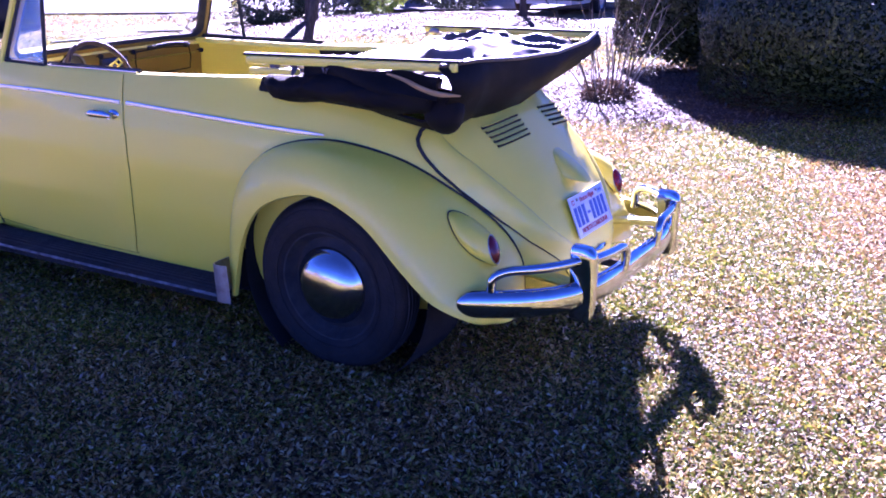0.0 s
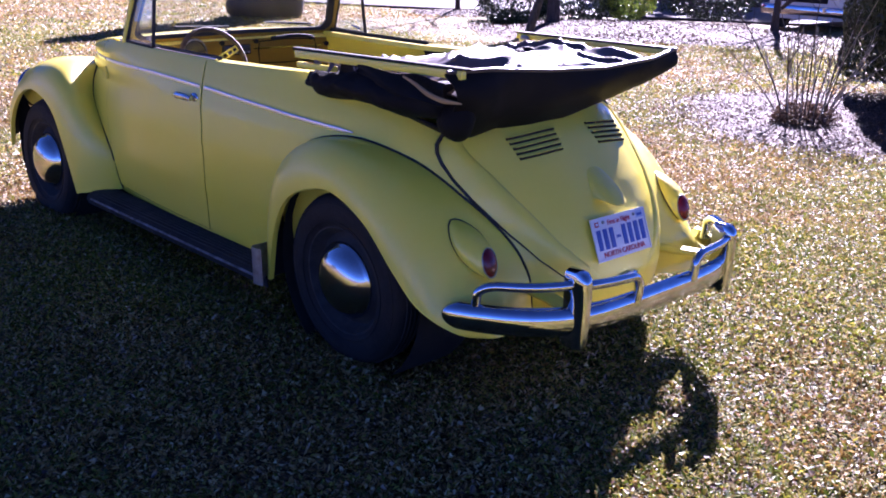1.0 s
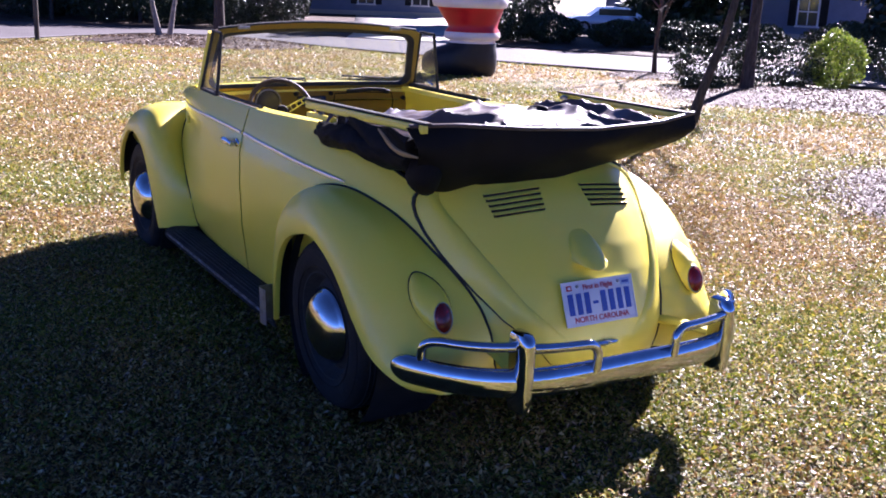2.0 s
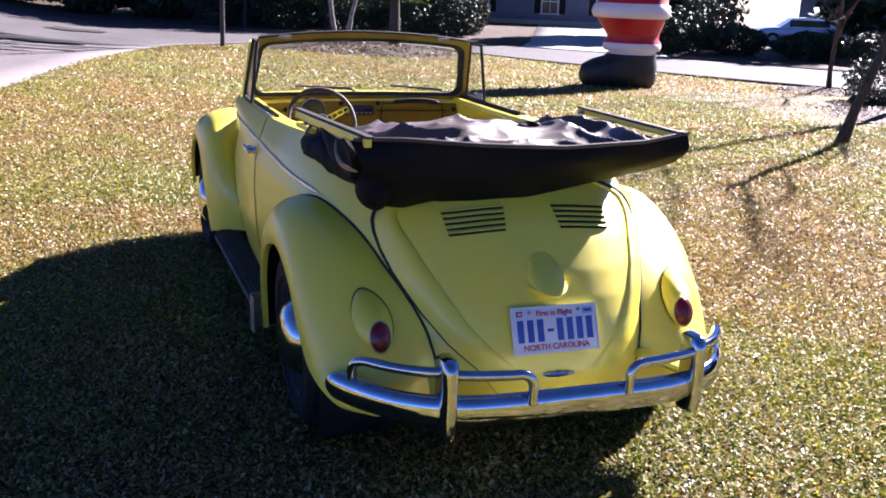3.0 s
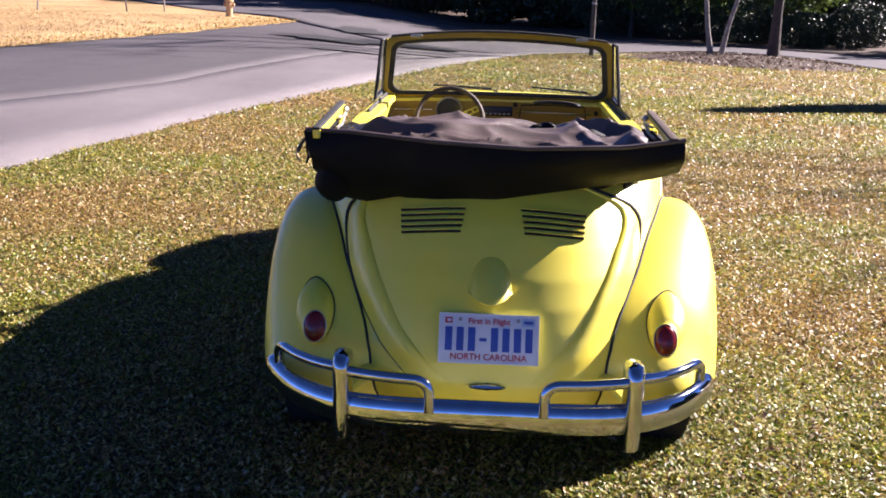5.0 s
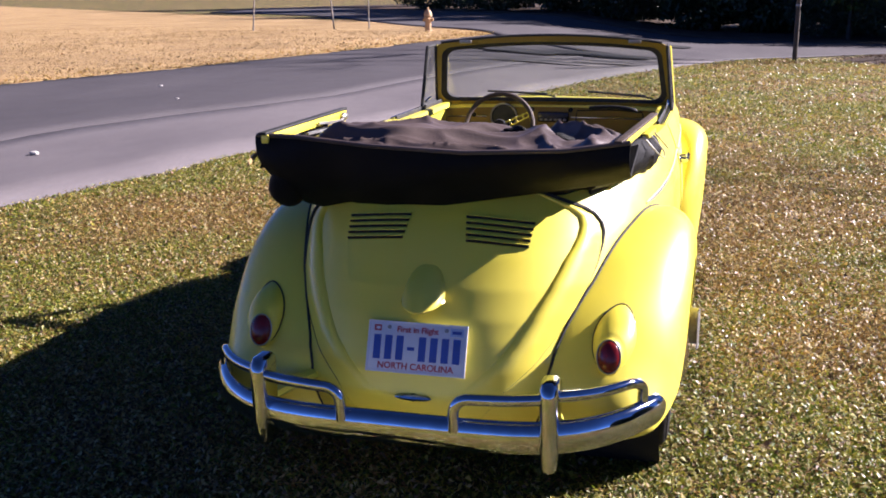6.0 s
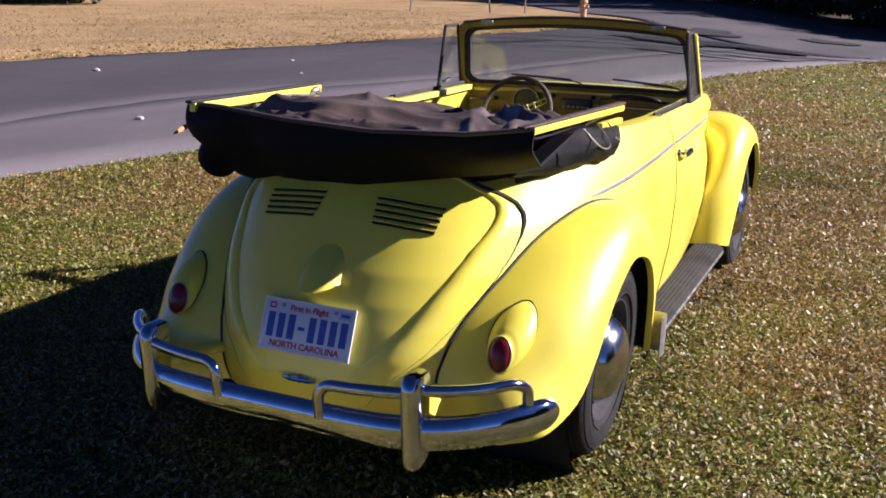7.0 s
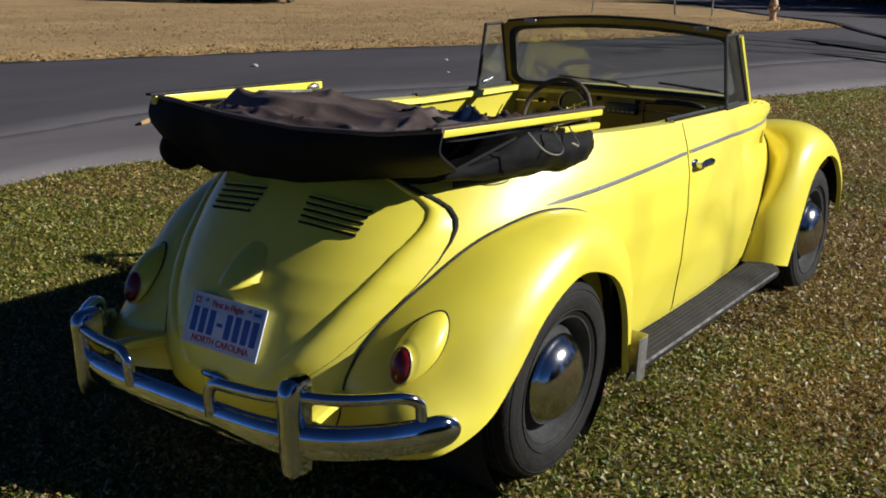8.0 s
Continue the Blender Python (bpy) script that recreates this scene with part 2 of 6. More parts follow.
M["asphalt"] = road_mat("grey_asphalt", (0.050, 0.044, 0.048), (0.074, 0.066, 0.070))
M["shoulder"] = road_mat("worn_grey_shoulder", (0.096, 0.084, 0.088), (0.150, 0.133, 0.134))
M["cross_asphalt"] = road_mat("dry_grey_asphalt", (0.062, 0.055, 0.060), (0.096, 0.086, 0.088))
M["patch"] = road_mat("dark_road_patch", (0.020, 0.019, 0.021), (0.032, 0.030, 0.033))
M["concrete"] = road_mat("pale_concrete", (0.42, 0.39, 0.36), (0.52, 0.49, 0.45))
M["bark"] = simple("bark", (0.035, 0.028, 0.024), (0.11, 0.09, 0.075), 9, (0.8, 0.95), 0, 0.9, 40, 0.2, (3, 3, 0.6))
M["pale_bark"] = simple("pale_bark", (0.16, 0.14, 0.12), (0.32, 0.29, 0.26), 7, (0.8, 0.95), 0, 0.6, 40, 0.2)
M["pole"] = simple("weathered_pole", (0.05, 0.045, 0.04), (0.12, 0.10, 0.085), 6, (0.8, 0.95), 0, 0.6, 40, 0.2, (4, 4, 0.3))
M["siding"] = simple("blue_grey_siding", (0.13, 0.17, 0.27), (0.17, 0.21, 0.32), 2, (0.6, 0.8))
M["trim"] = simple("white_trim", (0.68, 0.69, 0.71), (0.78, 0.78, 0.79), 3, (0.5, 0.7))
M["shingle"] = simple("grey_shingle", (0.06, 0.06, 0.065), (0.12, 0.115, 0.11), 9, (0.8, 0.95), 0, 0.6, 30)
M["pane"] = simple("dark_window_pane", (0.02, 0.025, 0.03), (0.04, 0.045, 0.05), 2, (0.05, 0.12))
M["red_cloth"] = simple("red_nylon", (0.44, 0.003, 0.012), (0.52, 0.005, 0.016), 2, (0.4, 0.55), 0, 0.1, 12)
M["pink_cloth"] = simple("white_nylon", (0.74, 0.66, 0.68), (0.80, 0.74, 0.75), 3, (0.45, 0.6), 0, 0.1, 12)
M["black_cloth"] = simple("black_nylon", (0.005, 0.005, 0.006), (0.013, 0.013, 0.014), 3, (0.45, 0.65), 0, 0.15, 12)
M["car_white"] = simple("white_car_paint", (0.66, 0.67, 0.68), (0.72, 0.73, 0.74), 2, (0.15, 0.25))
M["car_silver"] = simple("silver_car_paint", (0.50, 0.55, 0.60), (0.56, 0.60, 0.66), 2, (0.15, 0.25), 0.3)
M["brass"] = simple("tan_hydrant_paint", (0.38, 0.24, 0.12), (0.50, 0.33, 0.18), 14, (0.5, 0.7), 0, 0.2, 60)


# ---- building helpers ----
def part(name, geo, mat, parent=None, label="", sharp=32, category="", kind="", group=""):
    """Links (vertices, faces) as one mesh object under a thing or a part."""
    v, f = geo
    me = bpy.data.meshes.new(name)
    me.from_pydata([tuple(map(float, p)) for p in v], [], [tuple(map(int, q)) for q in f])
    me.validate()
    me.polygons.foreach_set("use_smooth", [True] * len(me.polygons))
    me.set_sharp_from_angle(angle=radians(sharp))
    me.materials.append(mat)
    ob = new(name, me)
    if parent is not None:
        ob.parent = parent
        ob.matrix_parent_inverse = parent.matrix_world.inverted()
    return tagged(ob, label, category, group, kind)


def thing(name, at, label, category, group="", kind=""):
    ob = new(name)
    ob.empty_display_size = 0.1
    ob.location = at
    ob.matrix_world = Matrix.Translation(at)
    return tagged(ob, label, category, group, kind)


def join(*geos):
    v, f = [], []
    for gv, gf in geos:
        n = len(v)
        v += [tuple(p) for p in gv]
        f += [tuple(i + n for i in q) for q in gf]
    return v, f


def mirror(geo):
    v, f = geo
    return [(-p[0], p[1], p[2]) for p in v], [tuple(reversed(q)) for q in f]


def turn(geo, m):
    return [tuple(m @ Vector(p)) for p in geo[0]], geo[1]


def lattice(P, wrap=False):
    """A grid of points as a surface."""
    P = np.asarray(P, float)
    a, b = P.shape[:2]
    f = []
    for i in range(a - 1):
        for j in range(b if wrap else b - 1):
            k = (j + 1) % b
            f.append((i * b + j, (i + 1) * b + j, (i + 1) * b + k, i * b + k))
    return P.reshape(-1, 3).tolist(), f


def sheet(P, thick=0.004, out=None):
    """A grid of points as a sheet with thickness, closed at its rim. out: a point on the far side from its front."""
    P = np.asarray(P, float)
    a, b = P.shape[:2]
    du, dv = np.gradient(P, axis=0), np.gradient(P, axis=1)
    n = np.cross(du, dv)
    n /= np.maximum(np.linalg.norm(n, axis=2, keepdims=True), 1e-9)
    if out is not None and np.sum(n * (P - np.asarray(out, float))) < 0:
        P, n = P[:, ::-1], -n[:, ::-1]
    Q = P - n * thick
    v = P.reshape(-1, 3).tolist() + Q.reshape(-1, 3).tolist()
    N = a * b
    f = []
    for i in range(a - 1):
        for j in range(b - 1):
            q = (i * b + j, (i + 1) * b + j, (i + 1) * b + j + 1, i * b + j + 1)
            f.append(q)
            f.append(tuple(N + k for k in reversed(q)))
    rim = [i * b for i in range(a)] + [(a - 1) * b + j for j in range(1, b)] + [i * b + b - 1 for i in range(a - 2, -1, -1)] + list(range(b - 2, 0, -1))
    for k in range(len(rim)):
        p, q = rim[k], rim[(k + 1) % len(rim)]
        f.append((q, p, N + p, N + q))
    return v, f


def smooth_line(pts, n=40):
    """A Catmull-Rom line through a few points."""
    P = np.asarray(pts, float)
    P = np.vstack([2 * P[0] - P[1], P, 2 * P[-1] - P[-2]])
    m = len(P) - 3
    out = []
    for s in np.linspace(0, m, n):
        i = min(int(s), m - 1)
        t = s - i
        a, b, c, d = P[i:i + 4]
        out.append(0.5 * (2 * b + (c - a) * t + (2 * a - 5 * b + 4 * c - d) * t * t + (3 * b - a - 3 * c + d) * t ** 3))
    return np.array(out)


def tube(pts, r, sides=8, closed=False, flat=1.0):
    """A round bar along a line; r is a number or one for each point."""
    P = np.asarray(pts, float)
    n = len(P)
    r = np.broadcast_to(np.asarray(r, float), (n,))
    T = np.gradient(P, axis=0) if not closed else np.roll(P, -1, 0) - np.roll(P, 1, 0)
    T /= np.maximum(np.linalg.norm(T, axis=1, keepdims=True), 1e-9)
    ref = np.array((0, 0, 1.0)) if abs(T[0][2]) < 0.9 else np.array((1.0, 0, 0))
    v, f = [], []
    for i in range(n):
        u = ref - T[i] * np.dot(ref, T[i])
        u /= max(np.linalg.norm(u), 1e-9)
        ref = u
        w = np.cross(T[i], u)
        for k in range(sides):
            a = 2 * math.pi * k / sides
            v.append(P[i] + r[i] * (u * math.cos(a) + flat * w * math.sin(a)))
    for i in range(n if closed else n - 1):
        j = (i + 1) % n
        for k in range(sides):
            l = (k + 1) % sides
            f.append((i * sides + k, i * sides + l, j * sides + l, j * sides + k))
    if not closed:
        f.append(tuple(range(sides - 1, -1, -1)))
        f.append(tuple((n - 1) * sides + k for k in range(sides)))
    return [tuple(p) for p in v], f


def block(x0, x1, y0, y1, z0, z1, bevel=0.006, segments=2):
    """A box with rounded edges."""
    bm = bmesh.new()
    bmesh.ops.create_cube(bm, size=1)
    for p in bm.verts:
        p.co = ((x0 + x1) / 2 + p.co.x * (x1 - x0), (y0 + y1) / 2 + p.co.y * (y1 - y0), (z0 + z1) / 2 + p.co.z * (z1 - z0))
    if bevel:
        bmesh.ops.bevel(bm, geom=bm.edges[:], offset=bevel, segments=segments, profile=0.5, affect='EDGES')
    bm.verts.index_update()
    geo = [tuple(p.co) for p in bm.verts], [tuple(p.index for p in q.verts) for q in bm.faces]
    bm.free()
    return geo


def lathe(profile, sides=40, axis='x'):
    """A turned shape; profile is (radius, along) pairs."""
    v, f = [], []
    for r, h in profile:
        for k in range(sides):
            a = 2 * math.pi * k / sides
            c, s = r * math.cos(a), r * math.sin(a)
            v.append((h, c, s) if axis == 'x' else (c, h, s) if axis == 'y' else (c, s, h))
    for i in range(len(profile) - 1):
        for k in range(sides):
            l = (k + 1) % sides
            f.append((i * sides + k, i * sides + l, (i + 1) * sides + l, (i + 1) * sides + k))
    return v, f


def ellipsoid(c, r, nu=14, nv=20):
    v = [(c[0] + r[0] * math.sin(math.pi * i / nu) * math.cos(2 * math.pi * j / nv),
          c[1] + r[1] * math.sin(math.pi * i / nu) * math.sin(2 * math.pi * j / nv),
          c[2] + r[2] * math.cos(math.pi * i / nu)) for i in range(nu + 1) for j in range(nv)]
    f = [(i * nv + j, (i + 1) * nv + j, (i + 1) * nv + (j + 1) % nv, i * nv + (j + 1) % nv) for i in range(nu) for j in range(nv)]
    return v, f


def step(a, b, x):
    t = np.clip((x - a) / (b - a), 0, 1)
    return t * t * (3 - 2 * t)


def terrain(x, y):
    """The lie of the land: level round the car, falling gently beyond it."""
    v = 1.16 * np.maximum(0, 0.0124 * x + 0.02 * y - 0.06)
    v = np.where(v < 0.6, v, 0.6 + 0.3 * np.tanh((v - 0.6) / 0.3))
    return -v * step(-9, 1, x)


# ---- ground and roads ----
def ground_sheet():
    a = np.concatenate([-np.geomspace(1500, 42, 14), np.arange(-40, 40.1, 1.0), np.geomspace(42, 1500, 14)])
    X, Y = np.meshgrid(a, a + 10, indexing='ij')
    wave = 0.012 * np.sin(X * 1.7 + 0.6 * Y) * np.sin(Y * 1.3 - 0.4 * X)
    near = np.exp(-((X / 3.0) ** 2 + ((Y - 1) / 4.0) ** 2))
    Z = terrain(X, Y) + wave * (1 - near) - 0.012
    return lattice(np.dstack([X, Y, Z]))


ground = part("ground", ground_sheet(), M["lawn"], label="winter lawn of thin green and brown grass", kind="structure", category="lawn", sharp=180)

NEAR_EDGE = smooth_line([(-3.9, -9), (-4.2, -2), (-4.38, 1.3), (-4.5, 2.3), (-3.95, 4.2), (-3.66, 5.5), (-3.3, 7.4), (-2.63, 10.8), (-2.15, 13.4), (-1.5, 17.0), (-0.2, 22.9), (1.4, 28.0), (3.6, 32)], 70)
SEAM = smooth_line([(-5.7, -9), (-6.0, -2), (-6.3, 2.5), (-6.6, 4.3), (-6.55, 6.5), (-5.95, 8.4), (-5.3, 10.2), (-4.8, 12.0), (-4.4, 15.6), (-3.9, 19), (-3.2, 23), (-2, 28), (0, 32)], 70)
FAR_EDGE = smooth_line([(-15.5, -9), (-14.5, -2), (-13.4, 3.5), (-12.9, 6.7), (-12.2, 9.5), (-11.4, 12.4), (-10.3, 15.6), (-9.3, 19.6), (-8.4, 24), (-7.7, 29), (-7.2, 33.5), (-7.5, 36), (-9, 40)], 70)


def wobble(line, amount, seed):
    rng = np.random.default_rng(seed)
    n = len(line)
    k = 3 if n < 200 else 9
    w = np.convolve(rng.normal(0, 1, n + k + 1), np.ones(k) / k, 'valid')[:n]
    out = np.array(line)
    out[:, 0] += amount * w
    return out


def strip(a, b, cross, lift):
    """A paved sheet between two edges, lying on the land."""
    s = np.linspace(0, 1, cross)[None, :, None]
    P = np.asarray(a)[:, None, :] * (1 - s) + np.asarray(b)[:, None, :] * s
    Z = terrain(P[..., 0], P[..., 1]) + lift
    return np.dstack([P, Z[..., None]])


edge_near = wobble(NEAR_EDGE, 0.06, 3)
seam = wobble(SEAM, 0.04, 4)
part("road", sheet(strip(seam, FAR_EDGE, 12, 0.024), 0.03, (0, 0, -50)), M["asphalt"], label="grey asphalt street beside the lawn", kind="structure", category="road", sharp=180)
part("road_shoulder", sheet(strip(edge_near, seam + np.array((-0.3, 0)), 5, 0.018), 0.03, (0, 0, -50)), M["shoulder"], label="worn pale grey asphalt shoulder along the lawn", kind="structure", category="road", sharp=180)
CROSS_NEAR = smooth_line([(-40, 76), (-24, 60), (-13, 42), (-8.2, 36.2), (-6, 32), (-1.5, 27), (2.2, 29.6), (5.4, 33.2), (8.4, 35.4), (11.0, 33.0), (11.9, 26.8), (13.2, 21.2), (15.0, 16.4), (17.2, 12.2), (20.5, 4), (25, -6)], 80)
CROSS_FAR = smooth_line([(-44, 96), (-24, 80), (-10, 60), (-4, 51), (0, 47.5), (3, 45), (6, 42.5), (9, 40), (12, 37.4), (15.2, 34.2), (18, 30), (20.5, 25), (22.5, 20), (25.5, 12), (31, -3)], 80)
part("road_2", sheet(strip(CROSS_NEAR, CROSS_FAR, 16, 0.034), 0.03, (0, 0, -50)), M["cross_asphalt"], label="pale sunlit street crossing beyond the lawn", kind="structure", category="road", sharp=180)
# leaf litter in the dark bed colour, which includes the shade under the trees
part("woodland_floor", sheet(strip(CROSS_FAR + np.array((0.05, 0.05)), CROSS_FAR + np.array((30.0, 70.0)), 24, 0.022), 0.03, (0, 0, -50)), M["bed"], label="leaf-strewn ground beyond the crossing street, woodland shade in its dark colour", kind="structure", category="ground", sharp=180)
DRIVE_A = smooth_line([(15.5, 33.5), (17.5, 37), (20, 42), (24, 50), (30, 62)], 16)
DRIVE_B = smooth_line([(19.2, 28.6), (21.6, 33), (26, 39), (31, 47), (38, 60)], 16)
part("driveway", sheet(strip(DRIVE_A, DRIVE_B, 5, 0.042), 0.03, (0, 0, -50)), M["concrete"], label="pale concrete driveway of the house opposite", kind="structure", category="driveway", sharp=180)
verge_out = FAR_EDGE + np.stack([np.linspace(-90, -130, 70), np.linspace(10, 130, 70)], 1)
verge_in = smooth_line([(*p, 0) for p in FAR_EDGE], 560)[:, :2]
verge_out = smooth_line([(*p, 0) for p in verge_out], 560)[:, :2]
part("verge", sheet(strip(wobble(verge_in, 0.22, 8) + np.array((0.12, 0)), verge_out, 40, 0.028), 0.03, (0, 0, -50)), M["dry_lawn"], label="dormant tan lawn across the street", kind="structure", category="lawn", sharp=180)


def blot(cx, cy, rx, ry, seed, lift):
    rng = np.random.default_rng(seed)
    ph = rng.uniform(0, 6.28, 5)
    v, f = [(cx, cy, float(terrain(cx, cy)) + lift)], []
    n = 36
    for k in range(n):
        a = 2 * math.pi * k / n
        q = 1 + sum(0.12 * math.sin((j + 2) * a + ph[j]) for j in range(5)) * 0.7
        x, y = cx + rx * q * math.cos(a), cy + ry * q * math.sin(a)
        v.append((x, y, float(terrain(np.float64(x), np.float64(y))) + lift))
    for k in range(n):
        f.append((0, 1 + k, 1 + (k + 1) % n))
    return v, f


# the two thin blots are shadow strips painted on the street, the rest tar
for bx, by, rx, ry, sd in ((-4.4, 25.4, 1.5, 0.9, 1), (-2.4, 26.4, 1.5, 1.1, 2), (-0.9, 36.5, 1.0, 1.3, 3), (-3.2, 21.6, 1.3, 0.28, 4), (-1.7, 23.0, 0.9, 0.25, 5), (-4.4, 32.0, 0.9, 1.9, 6)):
    part("road_patch", blot(bx, by, rx, ry, sd, 0.075), M["patch"], label="dark patch of tar and painted shadow in the street", kind="structure", category="road patch", sharp=180)


TUFT = np.random.default_rng(5).uniform(0, 1, (256, 256))


def tuft(x, y, size):
    """Smooth random unevenness with lumps of about the given size, from 0 to 1."""
    u, v = np.asarray(x) / size + 900.37, np.asarray(y) / size + 900.71
    i, j = np.floor(u).astype(int), np.floor(v).astype(int)
    p, q = u - i, v - j
    p, q = p * p * (3 - 2 * p), q * q * (3 - 2 * q)
    n = TUFT[i % 256, j % 256] * (1 - p) * (1 - q) + TUFT[(i + 1) % 256, j % 256] * p * (1 - q)
    return n + TUFT[i % 256, (j + 1) % 256] * (1 - p) * q + TUFT[(i + 1) % 256, (j + 1) % 256] * p * q


def grass_field(name, mat, label, boxes, seed, h=(0.015, 0.045), w=0.004, keep=None):
    """Thousands of short bent blades, each one triangle, in uneven tufts, joined as one growth."""
    rng = np.random.default_rng(seed)
    V, n = [], 0
    for x0, x1, y0, y1, per, grow in boxes:
        k = int((x1 - x0) * (y1 - y0) * per)
        x, y = rng.uniform(x0, x1, k) + rng.normal(0, 0.35, k), rng.uniform(y0, y1, k) + rng.normal(0, 0.35, k)
        if keep is not None:
            ok = keep(x, y)
            x, y = x[ok], y[ok]
        lump = 0.6 * tuft(x, y, 0.055 * grow) + 0.4 * tuft(x, y, 0.16 * grow)
        ok = rng.uniform(0, 1, len(x)) < 2.6 * (lump - 0.22)
        x, y, lump = x[ok], y[ok], lump[ok]
        k = len(x)
        a = rng.uniform(0, 6.283, k)
        hh = rng.uniform(h[0], h[1], k) * grow * (0.35 + 1.3 * lump)
        ww = w * grow * rng.uniform(0.6, 1.5, k)
        lean = rng.uniform(0.3, 2.2, k) * hh
        b = rng.uniform(0, 6.283, k)
        z = terrain(x, y) - 0.010 + 0.012 * lump * rng.uniform(0, 1, k)
        p0 = np.stack([x - ww * np.cos(a), y - ww * np.sin(a), z], 1)
        p1 = np.stack([x + ww * np.cos(a), y + ww * np.sin(a), z], 1)
        p2 = np.stack([x + lean * np.cos(b), y + lean * np.sin(b), z + hh], 1)
        V.append(np.stack([p0, p1, p2], 1).reshape(-1, 3))
    return tri_object(name, np.concatenate(V), 3, mat, label, "grass")


def tri_object(name, V, corners, mat, label, category):
    me = bpy.data.meshes.new(name)
    n = len(V) // corners
    me.vertices.add(len(V))
    me.vertices.foreach_set("co", V.astype(np.float32).ravel())
    me.loops.add(len(V))
    me.loops.foreach_set("vertex_index", np.arange(len(V), dtype=np.int32))
    me.polygons.add(n)
    me.polygons.foreach_set("loop_start", np.arange(0, len(V), corners, dtype=np.int32))
    me.update(calc_edges=True)
    me.materials.append(mat)
    ob = new(name, me)
    return tagged(ob, label, category, "", "stuff")


def edge_x(y):
    return np.interp(y, edge_near[:, 1], edge_near[:, 0])


def greenness(x, y):
    """Where the lawn is green: patches a metre or three across, greener beside the car and under the far trees."""
    n = np.sin(1.05 * x + 1.9 * np.sin(0.62 * y + 0.5)) * np.sin(0.86 * y + 1.6 * np.sin(0.71 * x + 1.1))
    n = n + 0.6 * np.sin(2.7 * x + 1.4 * np.sin(2.1 * y)) * np.sin(2.4 * y + 1.2 * np.sin(1.9 * x + 2.0))
    return 1 / (1 + np.exp(-4.2 * (n - 0.02 + 0.14 * step(-1.0, -2.5, x))))


def in_lawn(x, y):
    far = np.interp(x, CROSS_NEAR[:, 0], CROSS_NEAR[:, 1])
    return (x > edge_x(y) - 0.05) & ((y < far) | (x < -2))


def green_part(x, y):
    rng = np.random.default_rng(len(x))
    return in_lawn(x, y) & (rng.uniform(0, 1, len(x)) < 0.10 + 0.90 * greenness(x, y))


def straw_part(x, y):
    rng = np.random.default_rng(len(x) + 1)
    return in_lawn(x, y) & (rng.uniform(0, 1, len(x)) < 0.95 - 0.80 * greenness(x, y))


NEAR_BOXES = [(-3.2, 3.2, -3.4, 3.4, 8000, 0.9), (-5.2, -3.2, -3.4, 8, 3000, 1.0), (-3.2, 6, 3.4, 8, 2800, 1.05), (3.2, 6.5, -3.4, 3.4, 3000, 1.05),
              (-4, 9, 8, 14, 1000, 1.2), (6, 12, -1, 8, 800, 1.3), (-2, 14, 14, 30, 300, 1.5), (9, 15, 2, 14, 260, 1.5), (-4.2, 8, -5.5, -3.2, 2400, 1.05), (-4.0, 12, -9.5, -5.2, 700, 1.3)]
grass_field("green_grass", M["grass"], "short green winter grass in patches", NEAR_BOXES, 21, h=(0.010, 0.024), w=0.0042, keep=green_part)
grass_field("straw_grass", M["straw"], "short straw coloured dormant grass between the green", NEAR_BOXES, 23, h=(0.008, 0.020), w=0.0040, keep=straw_part)


def across(x, y):
    return x < np.interp(y, FAR_EDGE[:, 1], FAR_EDGE[:, 0]) + 0.1


grass_field("verge_grass", M["dry_grass"], "short dormant straw coloured grass across the street",
            [(-16, -10, 4, 14, 420, 1.5), (-20, -7, 14, 36, 150, 1.9), (-30, -16, 6, 40, 30, 2.6)], 22, keep=across)


def leaf_field(name, mat, label, boxes, seed, size=(0.009, 0.020), keep=None, tilt=0.5, high=0.028):
    """Curled fallen leaves: four-cornered blades folded along the middle."""
    rng = np.random.default_rng(seed)
    V = []
    for x0, x1, y0, y1, per, grow in boxes:
        k = int((x1 - x0) * (y1 - y0) * per)
        x, y = rng.uniform(x0, x1, k) + rng.normal(0, 0.35, k), rng.uniform(y0, y1, k) + rng.normal(0, 0.35, k)
        if keep is not None:
            ok = keep(x, y)
            x, y = x[ok], y[ok]
        k = len(x)
        a = rng.uniform(0, 6.283, k)
        s = rng.uniform(size[0], size[1], k) * grow
        u = np.stack([np.cos(a), np.sin(a), rng.normal(0, tilt, k)], 1) * s[:, None]
        w = np.stack([-np.sin(a), np.cos(a), rng.normal(0, tilt, k)], 1) * (s * rng.uniform(0.3, 0.7, k))[:, None]
        up = np.zeros((k, 3))
        up[:, 2] = s * rng.uniform(0.05, 0.5, k)
        c = np.stack([x, y, terrain(x, y) + rng.uniform(0.002, high, k) * np.minimum(grow, 1.5)], 1)
        tip, tail = c + u, c - u
        V.append(np.stack([tip, c + w + up, tail], 1).reshape(-1, 3))
        V.append(np.stack([tail, c - w + up * 0.7, tip], 1).reshape(-1, 3))
    return tri_object(name, np.concatenate(V), 3, mat, label, "leaves")


def leafy(x, y):
    rng = np.random.default_rng(len(x) + 2)
    drift = 0.5 + 0.5 * np.sin(0.9 * x + 1.5 * np.sin(1.3 * y)) * np.sin(1.2 * y - 0.8 * x)
    return in_lawn(x, y) & (rng.uniform(0, 1, len(x)) < 0.35 + 0.65 * drift)


